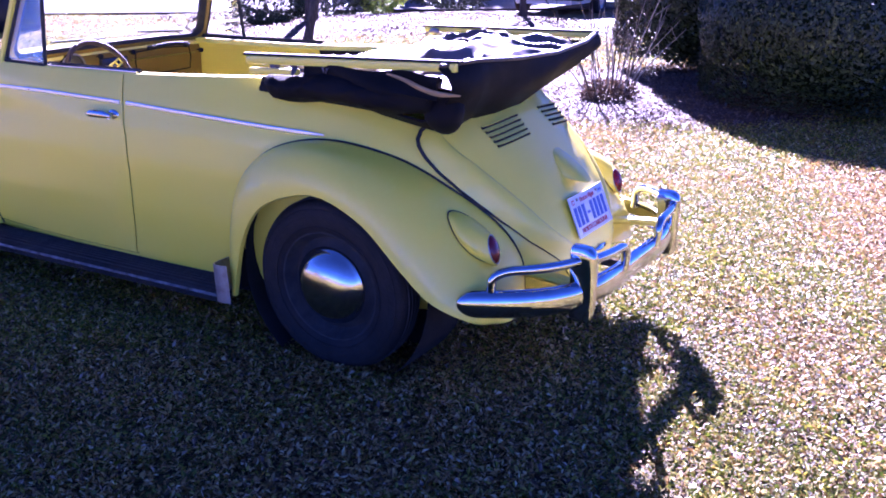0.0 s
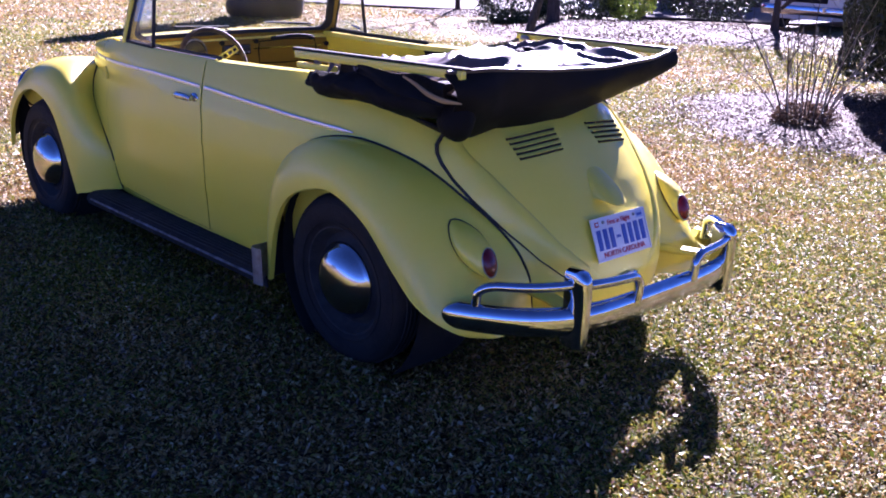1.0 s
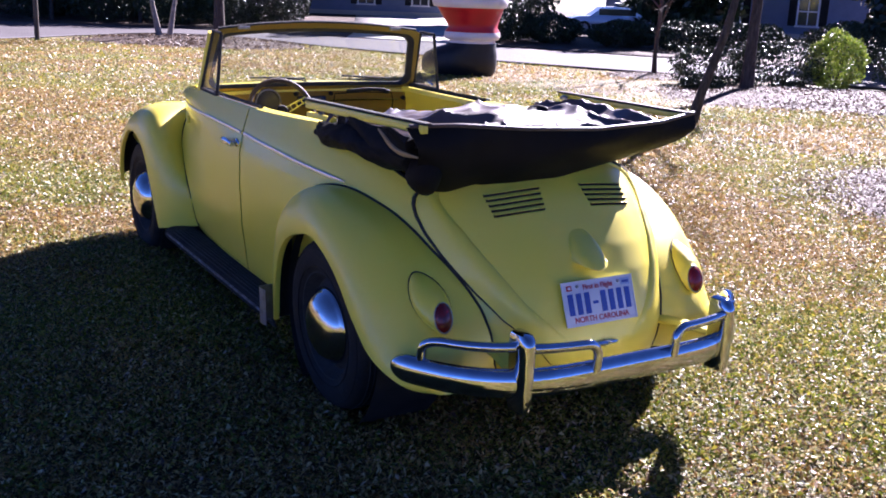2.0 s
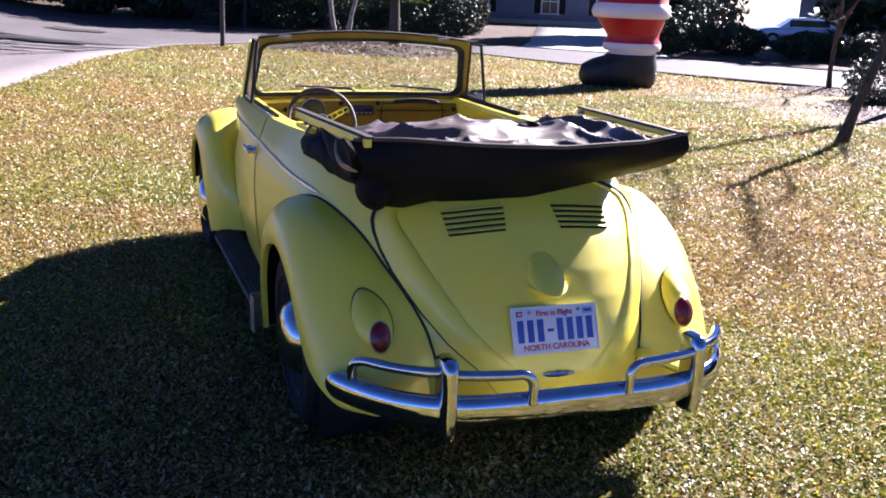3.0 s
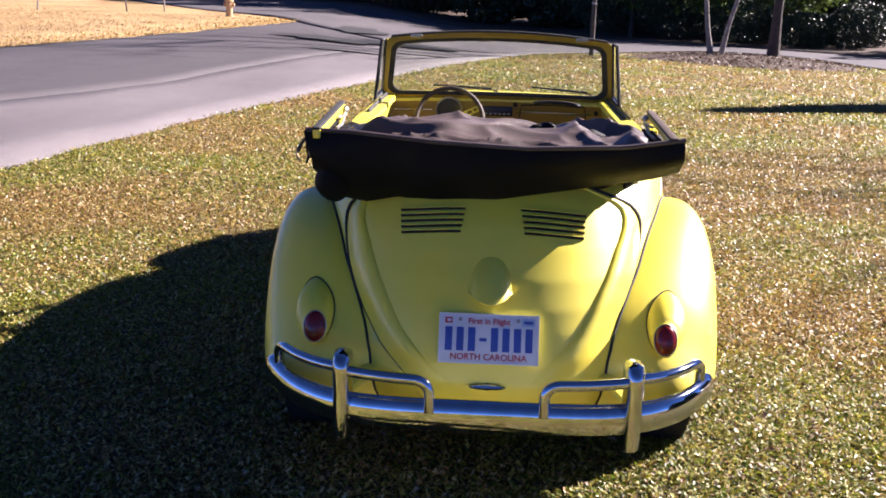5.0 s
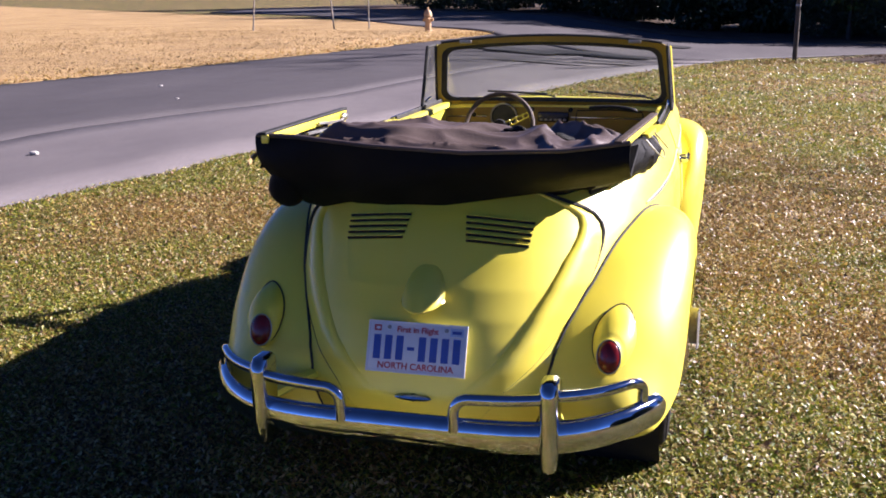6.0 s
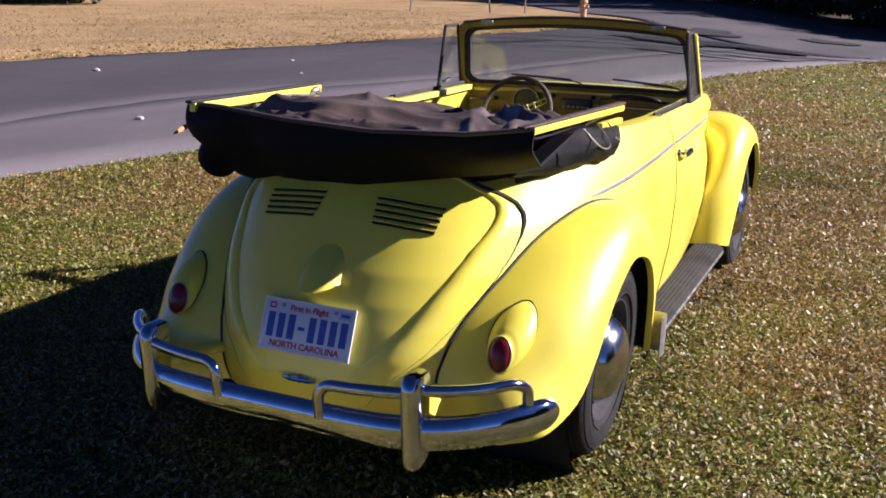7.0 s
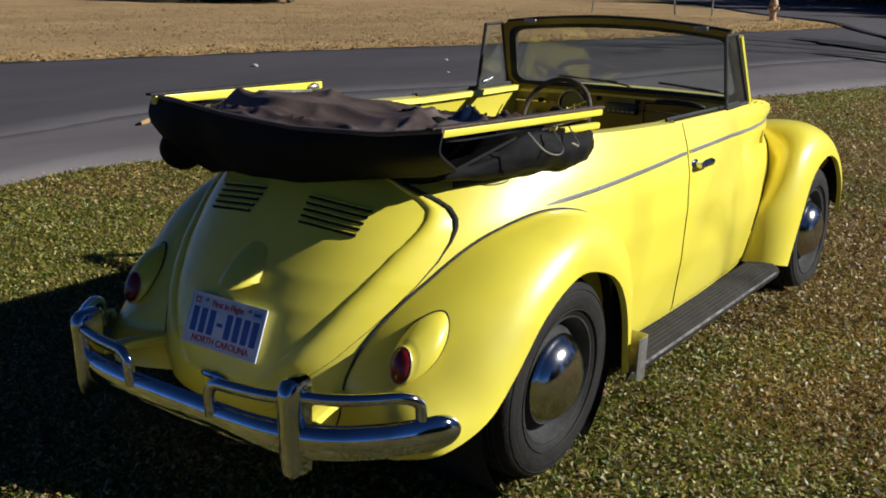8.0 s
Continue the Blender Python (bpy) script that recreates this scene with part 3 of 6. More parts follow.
TURF_BOXES = [(-3.2, 3.2, -3.4, 3.4, 7000, 0.8), (-5.2, -3.2, -3.4, 8, 2800, 1.0), (-3.2, 6, 3.4, 8, 2600, 1.05), (3.2, 6.5, -3.4, 3.4, 2800, 1.05),
              (-4.2, 8, -5.5, -3.2, 1600, 1.1), (-4, 9, 8, 14, 700, 1.5), (6, 12, -1, 8, 600, 1.6), (-2, 14, 14, 30, 150, 2.2)]
leaf_field("turf_leaves", M["turf_leaf"], "small flat green leaves covering the lawn in patches", TURF_BOXES, 37, size=(0.0058, 0.0165), keep=green_part, tilt=0.48, high=0.018)
leaf_field("withered_leaves", M["dead_leaf"], "small flat withered leaves covering the lawn between the green", TURF_BOXES, 38, size=(0.0058, 0.0165), keep=straw_part, tilt=0.48, high=0.016)
leaf_field("fallen_leaves", M["leaf_litter"], "small dry brown leaves scattered over the lawn",
           [(-3.2, 3.2, -3.2, 3.4, 700, 0.72), (-5.2, -3.2, -2, 8, 700, 0.7), (-3.2, 6, 3.4, 8, 650, 0.75), (3.2, 6.5, -2.6, 3.4, 700, 0.75), (-4.2, 7, -5.5, -3.0, 900, 0.75),
            (-4, 9, 8, 14, 110, 1.1), (6, 12, -1, 8, 220, 1.2), (-2, 14, 14, 30, 30, 1.5)], 31, size=(0.008, 0.019), keep=leafy)
leaf_field("verge_leaves", M["leaf_litter"], "brown leaves blown over the tan lawn across the street",
           [(-22, -9, 5, 34, 9, 1.8), (-13.5, -8, 5, 30, 60, 1.3)], 32, size=(0.012, 0.024), keep=across)


def fringe(x, y):
    edge = np.interp(y, FAR_EDGE[:, 1], FAR_EDGE[:, 0]) + 0.18
    rng = np.random.default_rng(len(x) + 4)
    return (x < edge) & (rng.uniform(0, 1, len(x)) < np.exp(-(edge - x) / 0.55))


leaf_field("edge_leaves", M["dead_leaf"], "brown leaves and dead grass gathered along the edge of the street", [(-14.5, -6.8, 3, 35, 260, 2.2)], 33, size=(0.010, 0.022), keep=fringe)


# ---- the car ----
REAR_AXLE, FRONT_AXLE, HUB = 0.045, 2.61, 0.305
POWER = 2.85


def half_width(z):
    return np.interp(z, [0.15, 0.25, 0.45, 0.65, 0.78, 0.88, 0.95, 1.0], [0.60, 0.635, 0.675, 0.69, 0.682, 0.655, 0.625, 0.60])


def back(z):
    return np.interp(z, [0.22, 0.30, 0.37, 0.44, 0.52, 0.58, 0.66, 0.74, 0.80, 0.85, 0.90, 0.95, 1.0],
                     [-0.635, -0.662, -0.668, -0.650, -0.615, -0.583, -0.528, -0.463, -0.409, -0.358, -0.300, -0.235, -0.16])


def nose(z):
    return np.interp(z, [0.22, 0.35, 0.5, 0.62, 0.72, 0.80, 0.87, 0.92, 0.955, 1.0], [3.14, 3.20, 3.18, 3.10, 2.97, 2.79, 2.56, 2.36, 2.16, 1.90])


def front_power(z):
    return np.interp(z, [0.78, 0.88, 0.95], [2.3, 3.6, 9.0])


def side_x(y, z):
    """Half width of the body at a station and a height."""
    y, z = np.broadcast_arrays(np.asarray(y, float), np.asarray(z, float))
    r = np.where(y < 1.0, (1.0 - y) / (1.0 - back(z)), (y - 1.0) / (nose(z) - 1.0))
    n = np.where(y < 1.0, POWER, front_power(z))
    return half_width(z) * np.maximum(0, 1 - np.clip(r, 0, 1) ** n) ** (1 / n)


def rear_y(x, z):
    """Where the rear of the body lies behind, at an offset from the middle and a height."""
    q = np.clip(np.abs(x) / half_width(z), 0, 1)
    return 1.0 - (1.0 - back(z)) * np.maximum(0, 1 - q ** POWER) ** (1 / POWER)


def rear_point(x, z, off=0.0):
    p = np.array((x, float(rear_y(x, z)), z))
    e = 0.004
    dx = np.array((2 * e, float(rear_y(x + e, z) - rear_y(x - e, z)), 0))
    dz = np.array((0, float(rear_y(x, z + e) - rear_y(x, z - e)), 2 * e))
    n = np.cross(dx, dz)
    return p + off * n / np.linalg.norm(n)


def belt(y):
    return np.interp(y, [-0.3, 0.0, 0.3, 0.42, 1.02, 1.5, 1.95, 2.1], [0.93, 0.955, 0.985, 0.990, 0.966, 0.962, 0.962, 0.955])


car = thing("convertible_car", (0, 0, 0), "yellow vintage convertible car with folded black top, parked on the lawn", "car")


def body_shell():
    """The tub: rows of height, columns round the plan."""
    cols = []
    for k in np.linspace(-1, 1, 161):
        cols.append(k)
    P = []
    zs = np.concatenate([np.linspace(0.20, 0.80, 22), np.linspace(0.815, 1.0, 10)])
    for v in np.linspace(0, 1, 34):
        row = []
        for k in cols:
            th = k * math.pi
            s, c = math.sin(th), math.cos(th)   # c = 1 at the rear
            y_guess = 1.0 - 1.4 * c if c > 0 else 1.0 - 1.0 * c
            foot = float(np.interp(y_guess, [-0.36, -0.05], [0.275, 0.20]))
            z = foot + v * (belt(min(max(y_guess, -0.25), 2.0)) - foot)
            n = POWER if c >= 0 else float(front_power(z))
            W = half_width(z)
            x = W * math.copysign(abs(s) ** (2 / n), s)
            y = 1.0 - (1.0 - back(z)) * abs(c) ** (2 / n) if c >= 0 else 1.0 + (nose(z) - 1.0) * abs(c) ** (2 / n)
            row.append((x, y, z))
        P.append(row)
    return sheet(P, 0.022, (0, 1.2, 0.6))


part("body", body_shell(), M["paint"], car, sharp=50)


# engine lid: stands a little proud of the tail
def lid_half(z):
    return np.interp(z, [0.285, 0.31, 0.35, 0.385, 0.42, 0.46, 0.505, 0.535, 0.592, 0.648, 0.703, 0.752, 0.785, 0.81, 0.838, 0.860, 0.875, 0.905, 0.93],
                     [0.13, 0.195, 0.228, 0.255, 0.295, 0.340, 0.374, 0.398, 0.434, 0.464, 0.483, 0.491, 0.490, 0.480, 0.457, 0.422, 0.385, 0.31, 0.20])


def lid_crease(z):
    return float(np.interp(z, [0.36, 0.445, 0.51, 0.62, 0.725, 0.83, 0.90], [0.50, 0.62, 0.70, 0.745, 0.80, 0.90, 0.93]))


def lid_swell(s, z):
    """A flat middle, a crease on each side that runs down the lid, and a rounded shoulder between crease and edge."""
    k = float(np.interp(z, [0.36, 0.48, 0.60, 0.80, 0.90], [0.0, 0.8, 1.0, 0.8, 0.3]))
    c = lid_crease(z)
    q = abs(s)
    if q <= c:
        return 0.005 + 0.003 * (1 - (q / c) ** 2)
    u = (q - c) / (1 - c)
    return 0.005 + k * 0.016 * math.sin(math.pi * u ** 0.62) ** 1.15


P = []
for z in np.linspace(0.285, 0.93, 70):
    c = lid_crease(z)
    side = c + (1 - c) * np.linspace(0, 1, 23)[1:]
    P.append([rear_point(s * lid_half(z), z, lid_swell(s, z)) for s in (*-side[::-1], *np.linspace(-c, c, 61), *side)])
lid = part("engine_lid", sheet(P, 0.006, (0, 1.2, 0.6)), M["paint"], car, "yellow engine lid with ten louvre slits")
edge_z = np.linspace(0.285, 0.93, 70)
lift = np.interp(edge_z, [0.3, 0.72, 0.80], [0.003, 0.004, 0.008])
outline = [rear_point(-lid_half(z), z, h) for z, h in zip(edge_z, lift)] + [rear_point(lid_half(z), z, h) for z, h in zip(edge_z[::-1], lift[::-1])]
seal_r = np.concatenate([np.interp(edge_z, [0.3, 0.5, 0.60, 0.70, 0.80, 0.93], [0.0018, 0.0030, 0.0048, 0.0060, 0.0072, 0.0076]), np.interp(edge_z[::-1], [0.3, 0.66, 0.74, 0.80, 0.93], [0.0012, 0.0020, 0.0036, 0.0074, 0.0076])])
part("lid_seal", tube(outline, seal_r, 6), M["rubber"], lid, "black rubber seal")
def slit_point(sgn, x, z):
    return rear_point(sgn * x, z, lid_swell(x / float(lid_half(z)), z) + 0.0015)


for sgn in (-1, 1):
    for k in range(5):
        zc = 0.8465 - 0.0150 * k
        line = [slit_point(sgn, x, zc - 0.018 * ((x - 0.087) / 0.21) ** 1.6) for x in np.linspace(0.089 + 0.003 * k, 0.296 - 0.002 * k, 14)]
        part("louvre_slit", tube(line, 0.0058, 6), M["dark"], lid)
        lip = [q + np.array((0, -0.004, 0.0062)) for q in line]
        part("louvre_lip", tube(lip, 0.0017, 6), M["paint"], lid)
part("lid_handle", join(tube([rear_point(x, 0.37, 0.016 - 0.5 * x * x) for x in np.linspace(-0.055, 0.055, 12)], np.array([0.003, 0.006, 0.008, 0.009, 0.009, 0.010, 0.010, 0.009, 0.009, 0.008, 0.006, 0.003]), 8),
                        tube([rear_point(0, 0.37, 0.0), rear_point(0, 0.37, 0.016)], 0.012, 10)), M["chrome"], lid, "chrome lid handle")


def plate_lamp():
    """A rounded snout: flush at the top, deepest at its lower lip, flat below."""
    P = []
    for v in (-2, -1, *np.linspace(0, 1, 18)):
        row = []
        for u in np.linspace(-1, 1, 29):
            t = max(v, 0.0)
            x, z = 0.066 * u * (1.0 - t ** 2.2) ** 0.5 + 1e-5 * u, 0.632 + 0.098 * t
            off = 0.066 * (1 - abs(u) ** 2.6) ** 0.55 * (1 - t ** 1.35) ** 1.05
            z -= 0.020 * (1 - abs(u) ** 2) * (1 - t) ** 2
            if v == -1:
                off, z = off - 0.005 * (1 - abs(u) ** 4), z - 0.003
            if v == -2:
                off, z = 0.15 * off, z + 0.012
            row.append(rear_point(x, max(z, 0.60), 0.004) + np.array((0, -off, 0.02 * off)))
        P.append(row)
    return sheet(P, 0.004, (0, 1.0, 0.6))


lamp = part("plate_lamp", plate_lamp(), M["paint"], lid, "yellow number plate lamp cover")


# rear number plate, tilted with the lid
plate_c = Vector((0, -0.635, 0.508))
tilt = math.atan2(0.056, 0.141)
plate_m = Matrix.Translation(plate_c) @ Matrix.Rotation(-tilt, 4, 'X')


def on_plate(x0, x1, z0, z1, d0, d1, bevel=0.0):
    return turn(block(x0, x1, -d1, -d0, z0, z1, bevel), plate_m)


plate = part("number_plate", on_plate(-0.1525, 0.1525, -0.076, 0.076, -0.001, 0.002, 0.001), M["white"], car, "white number plate with blue characters and red lettering")
edge = join(on_plate(-0.1525, 0.1525, 0.070, 0.076, 0.002, 0.0045), on_plate(-0.1525, 0.1525, -0.076, -0.070, 0.002, 0.0045),
            on_plate(-0.1525, -0.147, -0.070, 0.070, 0.002, 0.0045), on_plate(0.147, 0.1525, -0.070, 0.070, 0.002, 0.0045))
part("plate_rim", edge, M["white"], plate)
for k in range(8):
    xc = -0.122 + 0.0349 * k
    if k == 3:
        part("plate_bar", on_plate(xc - 0.011, xc + 0.011, -0.008, 0.002, 0.002, 0.0038), M["blue"], plate)
    else:
        part("plate_bar", on_plate(xc - 0.0110, xc + 0.0110, -0.038, 0.034, 0.002, 0.0038), M["blue"], plate)
part("month_sticker", on_plate(-0.138, -0.108, 0.042, 0.066, 0.002, 0.0032), M["white"], plate, "small white sticker with a dark red mark")
part("sticker_mark", on_plate(-0.134, -0.112, 0.045, 0.063, 0.0032, 0.0038), M["red_ink"], plate)
part("sticker_gap", on_plate(-0.128, -0.116, 0.050, 0.058, 0.0038, 0.0044), M["white"], plate)
part("year_sticker", on_plate(0.100, 0.140, 0.042, 0.066, 0.002, 0.0032), M["sticker_blue"], plate, "small pale blue sticker with a dark mark")
part("sticker_mark", on_plate(0.106, 0.134, 0.049, 0.058, 0.0032, 0.0038), M["blue"], plate)
for sgn in (-1, 1):
    part("plate_bolt", turn(lathe([(0.0001, -0.0075), (0.005, -0.007), (0.006, -0.003), (0.006, 0.0)], 12, 'y'), plate_m @ Matrix.Translation((sgn * 0.088, -0.001, 0.058))), M["steel"], plate)


def writing(text, size, x, z, mat, name):
    cu = bpy.data.curves.new(name, 'FONT')
    cu.body, cu.size, cu.align_x, cu.extrude, cu.offset = text, size, 'CENTER', 0.0006, 0.0005
    tmp = new(name, cu)
    me = bpy.data.meshes.new_from_object(tmp.evaluated_get(bpy.context.evaluated_depsgraph_get()))
    bpy.data.objects.remove(tmp)
    m = plate_m @ Matrix.Translation((x, -0.0032, z)) @ Matrix.Rotation(radians(90), 4, 'X')
    me.transform(m)
    me.materials.append(mat)
    ob = new(name, me)
    ob.parent = plate
    return ob


writing("NORTH CAROLINA", 0.0265, 0, -0.064, M["red_ink"], "state_name")
writing("First in Flight", 0.0245, 0, 0.045, M["red_ink"], "motto")


# fenders: lofted between the joint on the body and the lip round the wheel
def fender(stations, n=60, m=16, weight=0.72):
    S = smooth_line([(*a, 0) for a, k, l in stations], n)
    K = smooth_line([k for a, k, l in stations], n)
    A = smooth_line([l for a, k, l in stations], n)
    P = []
    for i in range(n):
        y, z = S[i][0], S[i][1]
        s = np.array((float(side_x(y, z)) - 0.004, y, z))
        row = []
        for t in np.linspace(0, 1, m):
            w = 2 * weight * t * (1 - t)
            row.append(((1 - t) ** 2 * s + w * K[i] + t * t * A[i]) / ((1 - t) ** 2 + w + t * t))
        # the lip rolls inward
        d = np.array((-0.022, 0, 0.0))
        row.append(A[i] + d * 0.4 + np.array((0, 0, -0.004)))
        row.append(A[i] + d)
        P.append(row)
    return np.array(P)


REAR_FENDER = [((0.49, 0.20), (0.765, 0.520, 0.20), (0.752, 0.462, 0.20)),
               ((0.49, 0.44), (0.785, 0.510, 0.44), (0.770, 0.395, 0.42)),
               ((0.435, 0.645), (0.792, 0.450, 0.655), (0.776, 0.310, 0.555)),
               ((0.31, 0.760), (0.792, 0.300, 0.79), (0.778, 0.180, 0.624)),
               ((0.11, 0.801), (0.790, 0.080, 0.828), (0.776, 0.030, 0.643)),
               ((-0.13, 0.753), (0.780, -0.190, 0.745), (0.772, -0.140, 0.570)),
               ((-0.335, 0.640), (0.755, -0.410, 0.60), (0.764, -0.285, 0.432)),
               ((-0.472, 0.523), (0.704, -0.512, 0.49), (0.745, -0.395, 0.330)),
               ((-0.542, 0.40), (0.655, -0.598, 0.38), (0.690, -0.520, 0.270)),
               ((-0.545, 0.26), (0.560, -0.650, 0.25), (0.600, -0.575, 0.250))]
FRONT_FENDER = [((2.035, 0.21), (0.745, 2.060, 0.21), (0.745, 2.200, 0.18)),
                ((2.06, 0.42), (0.768, 2.085, 0.46), (0.768, 2.265, 0.42)),
                ((2.16, 0.53), (0.775, 2.130, 0.70), (0.776, 2.340, 0.57)),
                ((2.27, 0.63), (0.775, 2.220, 0.875), (0.778, 2.455, 0.640)),
                ((2.42, 0.775), (0.775, 2.470, 0.915), (0.778, 2.600, 0.660)),
                ((2.66, 0.785), (0.772, 2.830, 0.845), (0.775, 2.770, 0.600)),
                ((2.90, 0.640), (0.760, 3.110, 0.665), (0.770, 2.910, 0.460)),
                ((3.05, 0.42), (0.735, 3.180, 0.38), (0.755, 2.985, 0.300))]
for sgn, flip in ((1, False), (-1, True)):
    for name, stations in (("rear_fender", REAR_FENDER), ("front_fender", FRONT_FENDER)):
        P = fender(stations)
        bead = [P[i][0] + np.array((0.006, 0, 0.002)) for i in range(len(P))]
        geo, bd = sheet(P, 0.003, (0.3, REAR_AXLE if name == "rear_fender" else FRONT_AXLE, 0.2)), tube(bead, 0.0048, 6)
        if flip:
            geo, bd = mirror(geo), mirror(bd)
        fen = part(name, geo, M["paint"], car, sharp=60)
        under = fender(stations)[:, :-2]
        lv, lf = sheet(under, 0.006, (0.3, REAR_AXLE if name == "rear_fender" else FRONT_AXLE, 0.2))
        half = len(lv) // 2
        liner = lattice(np.array(lv[half:]).reshape(under.shape))
        part("fender_liner", mirror(liner) if flip else liner, M["dark"], fen, "dark undercoat inside the fender")
        part("fender_bead", bd, M["rubber"], fen, "black fender welting")


# tail lamps: a teardrop housing with an oval red lens
def tail_lamp(sgn):
    c, top = np.array((0.553, -0.522, 0.487)), np.array((0.575, -0.350, 0.590))
    ax, bx = np.array((1.0, -0.07, 0)), np.array((0.0, 0.30, 0.955))
    ring = np.linspace(0, 2 * math.pi, 37)[:-1]

    def oval(centre, a, b):
        return [centre + a * ax * math.cos(q) + b * bx * math.sin(q) for q in ring]

    nrm = np.cross(ax, bx)
    nrm = nrm / np.linalg.norm(nrm)
    P = [oval(c + nrm * 0.000, 0.0335, 0.0485), oval(c + nrm * 0.004, 0.0365, 0.0520), oval(c - nrm * 0.004, 0.0395, 0.0560)]
    for t in np.linspace(0.06, 1, 20):
        p = c * (1 - t) + top * t + np.array((0, 0.020 * t * t, -0.006 * math.sin(math.pi * t)))
        r = (1 - t ** 2.6) ** 0.5
        P.append(oval(p, (0.040 + 0.027 * math.sin(math.pi * min(1, 1.1 * t))) * max(r, 0.02), (0.0565 + 0.012 * math.sin(math.pi * min(1, 1.1 * t))) * max(r, 0.02)))
    geo = lattice(P, True)
    skin = fender(REAR_FENDER, 90, 26)[:, :-2]
    out = np.cross(np.gradient(skin, axis=0), np.gradient(skin, axis=1)).reshape(-1, 3)
    skin = skin.reshape(-1, 3)
    out *= np.sign(np.sum(out * (skin - np.array((0.3, REAR_AXLE, 0.2))), axis=1, keepdims=True))
    out /= np.maximum(np.linalg.norm(out, axis=1, keepdims=True), 1e-9)
    foot = []
    for j in range(len(ring)):
        line = smooth_line([P[i][j] for i in range(2, len(P))], 90)
        for p in line:
            k = int(np.argmin(np.sum((skin - p) ** 2, axis=1)))
            if np.dot(p - skin[k], out[k]) < 0.002:
                foot.append(p + 0.001 * out[k])
                break
    gk = tube(foot, 0.0026, 6, True)
    rv = tube(oval(c + nrm * 0.003, 0.0350, 0.0500), 0.0022, 8, True)
    lens = [[c + nrm * 0.020 * math.cos(b) + math.sin(b) * (0.0335 * ax * math.cos(a) + 0.0485 * bx * math.sin(a)) for a in ring] for b in np.linspace(0.01, math.pi / 2, 9)]
    lv = lattice(lens, True)
    if sgn < 0:
        geo, rv, lv, gk = mirror(geo), mirror(rv), mirror(lv), mirror(gk)
    h = part("tail_lamp", geo, M["paint"], car, "yellow teardrop tail lamp with a red oval lens", sharp=60)
    part("gasket", gk, M["rubber"], h, "thin dark gasket at the foot")
    part("bezel", rv, M["steel"], h, "thin dull bezel")
    part("lens", lv, M["lens"], h, "dark red lens")


tail_lamp(1)
tail_lamp(-1)


# headlamps
for sgn in (1, -1):
    c = Vector((sgn * 0.575, 2.95, 0.605))
    m = Matrix.Translation(c) @ Matrix.Rotation(radians(-14), 4, 'X')
    bowl = part("headlamp", turn(lathe([(0.030, -0.26), (0.080, -0.14), (0.118, -0.03), (0.100, 0.03)], 32, 'y'), m), M["paint"], car)
    part("headlamp_ring", turn(tube([(0.106 * math.cos(a), 0.028, 0.106 * math.sin(a)) for a in np.linspace(0, 2 * math.pi, 37)[:-1]], 0.014, 8, True), m), M["chrome"], bowl, "chrome headlamp ring")
    part("headlamp_glass", turn(lathe([(0.098, 0.030), (0.080, 0.046), (0.045, 0.056), (0.001, 0.060)], 28, 'y'), m), M["lamp_glass"], bowl)


# bumper
def bumper_y(x):
    return -0.842 + 0.335 * (np.abs(x) / 0.70) ** 4.6


bumper = new("rear_bumper")
bumper.parent = car
prof = [(-0.036 * math.cos(q) ** 0.8, 0.009 + 0.049 * math.sin(q)) for q in np.linspace(-1.45, 1.45, 15)] + [(-0.002, 0.046), (-0.018, 0.026), (-0.022, 0.006), (-0.018, -0.016), (-0.002, -0.030)]
rows = []
for x in 0.704 * np.sin(np.linspace(-1, 1, 97) * math.pi / 2) ** 1:
    e = 1e-3
    s = (bumper_y(x + e) - bumper_y(x - e)) / (2 * e)
    nrm = np.array((s, -1.0)) / math.hypot(s, 1)
    end = min(1.0, (0.7045 - abs(x)) / 0.030)
    k = max(0.12, math.sqrt(max(0, 1 - (1 - end) ** 2)))
    rows.append([(x - (d * k - 0.012 * (1 - k)) * nrm[0], float(bumper_y(x)) + 0.028 - (d * k - 0.012 * (1 - k)) * nrm[1], 0.328 + 0.009 * (1 - k) + h * k) for d, h in prof])
blade_v, blade_f = lattice(rows, True)
blade_f += [tuple(range(len(prof))), tuple(reversed([96 * len(prof) + k for k in range(len(prof))]))]
part("blade", (blade_v, blade_f), M["chrome"], bumper, "bright curved chrome blade with specks of rust")
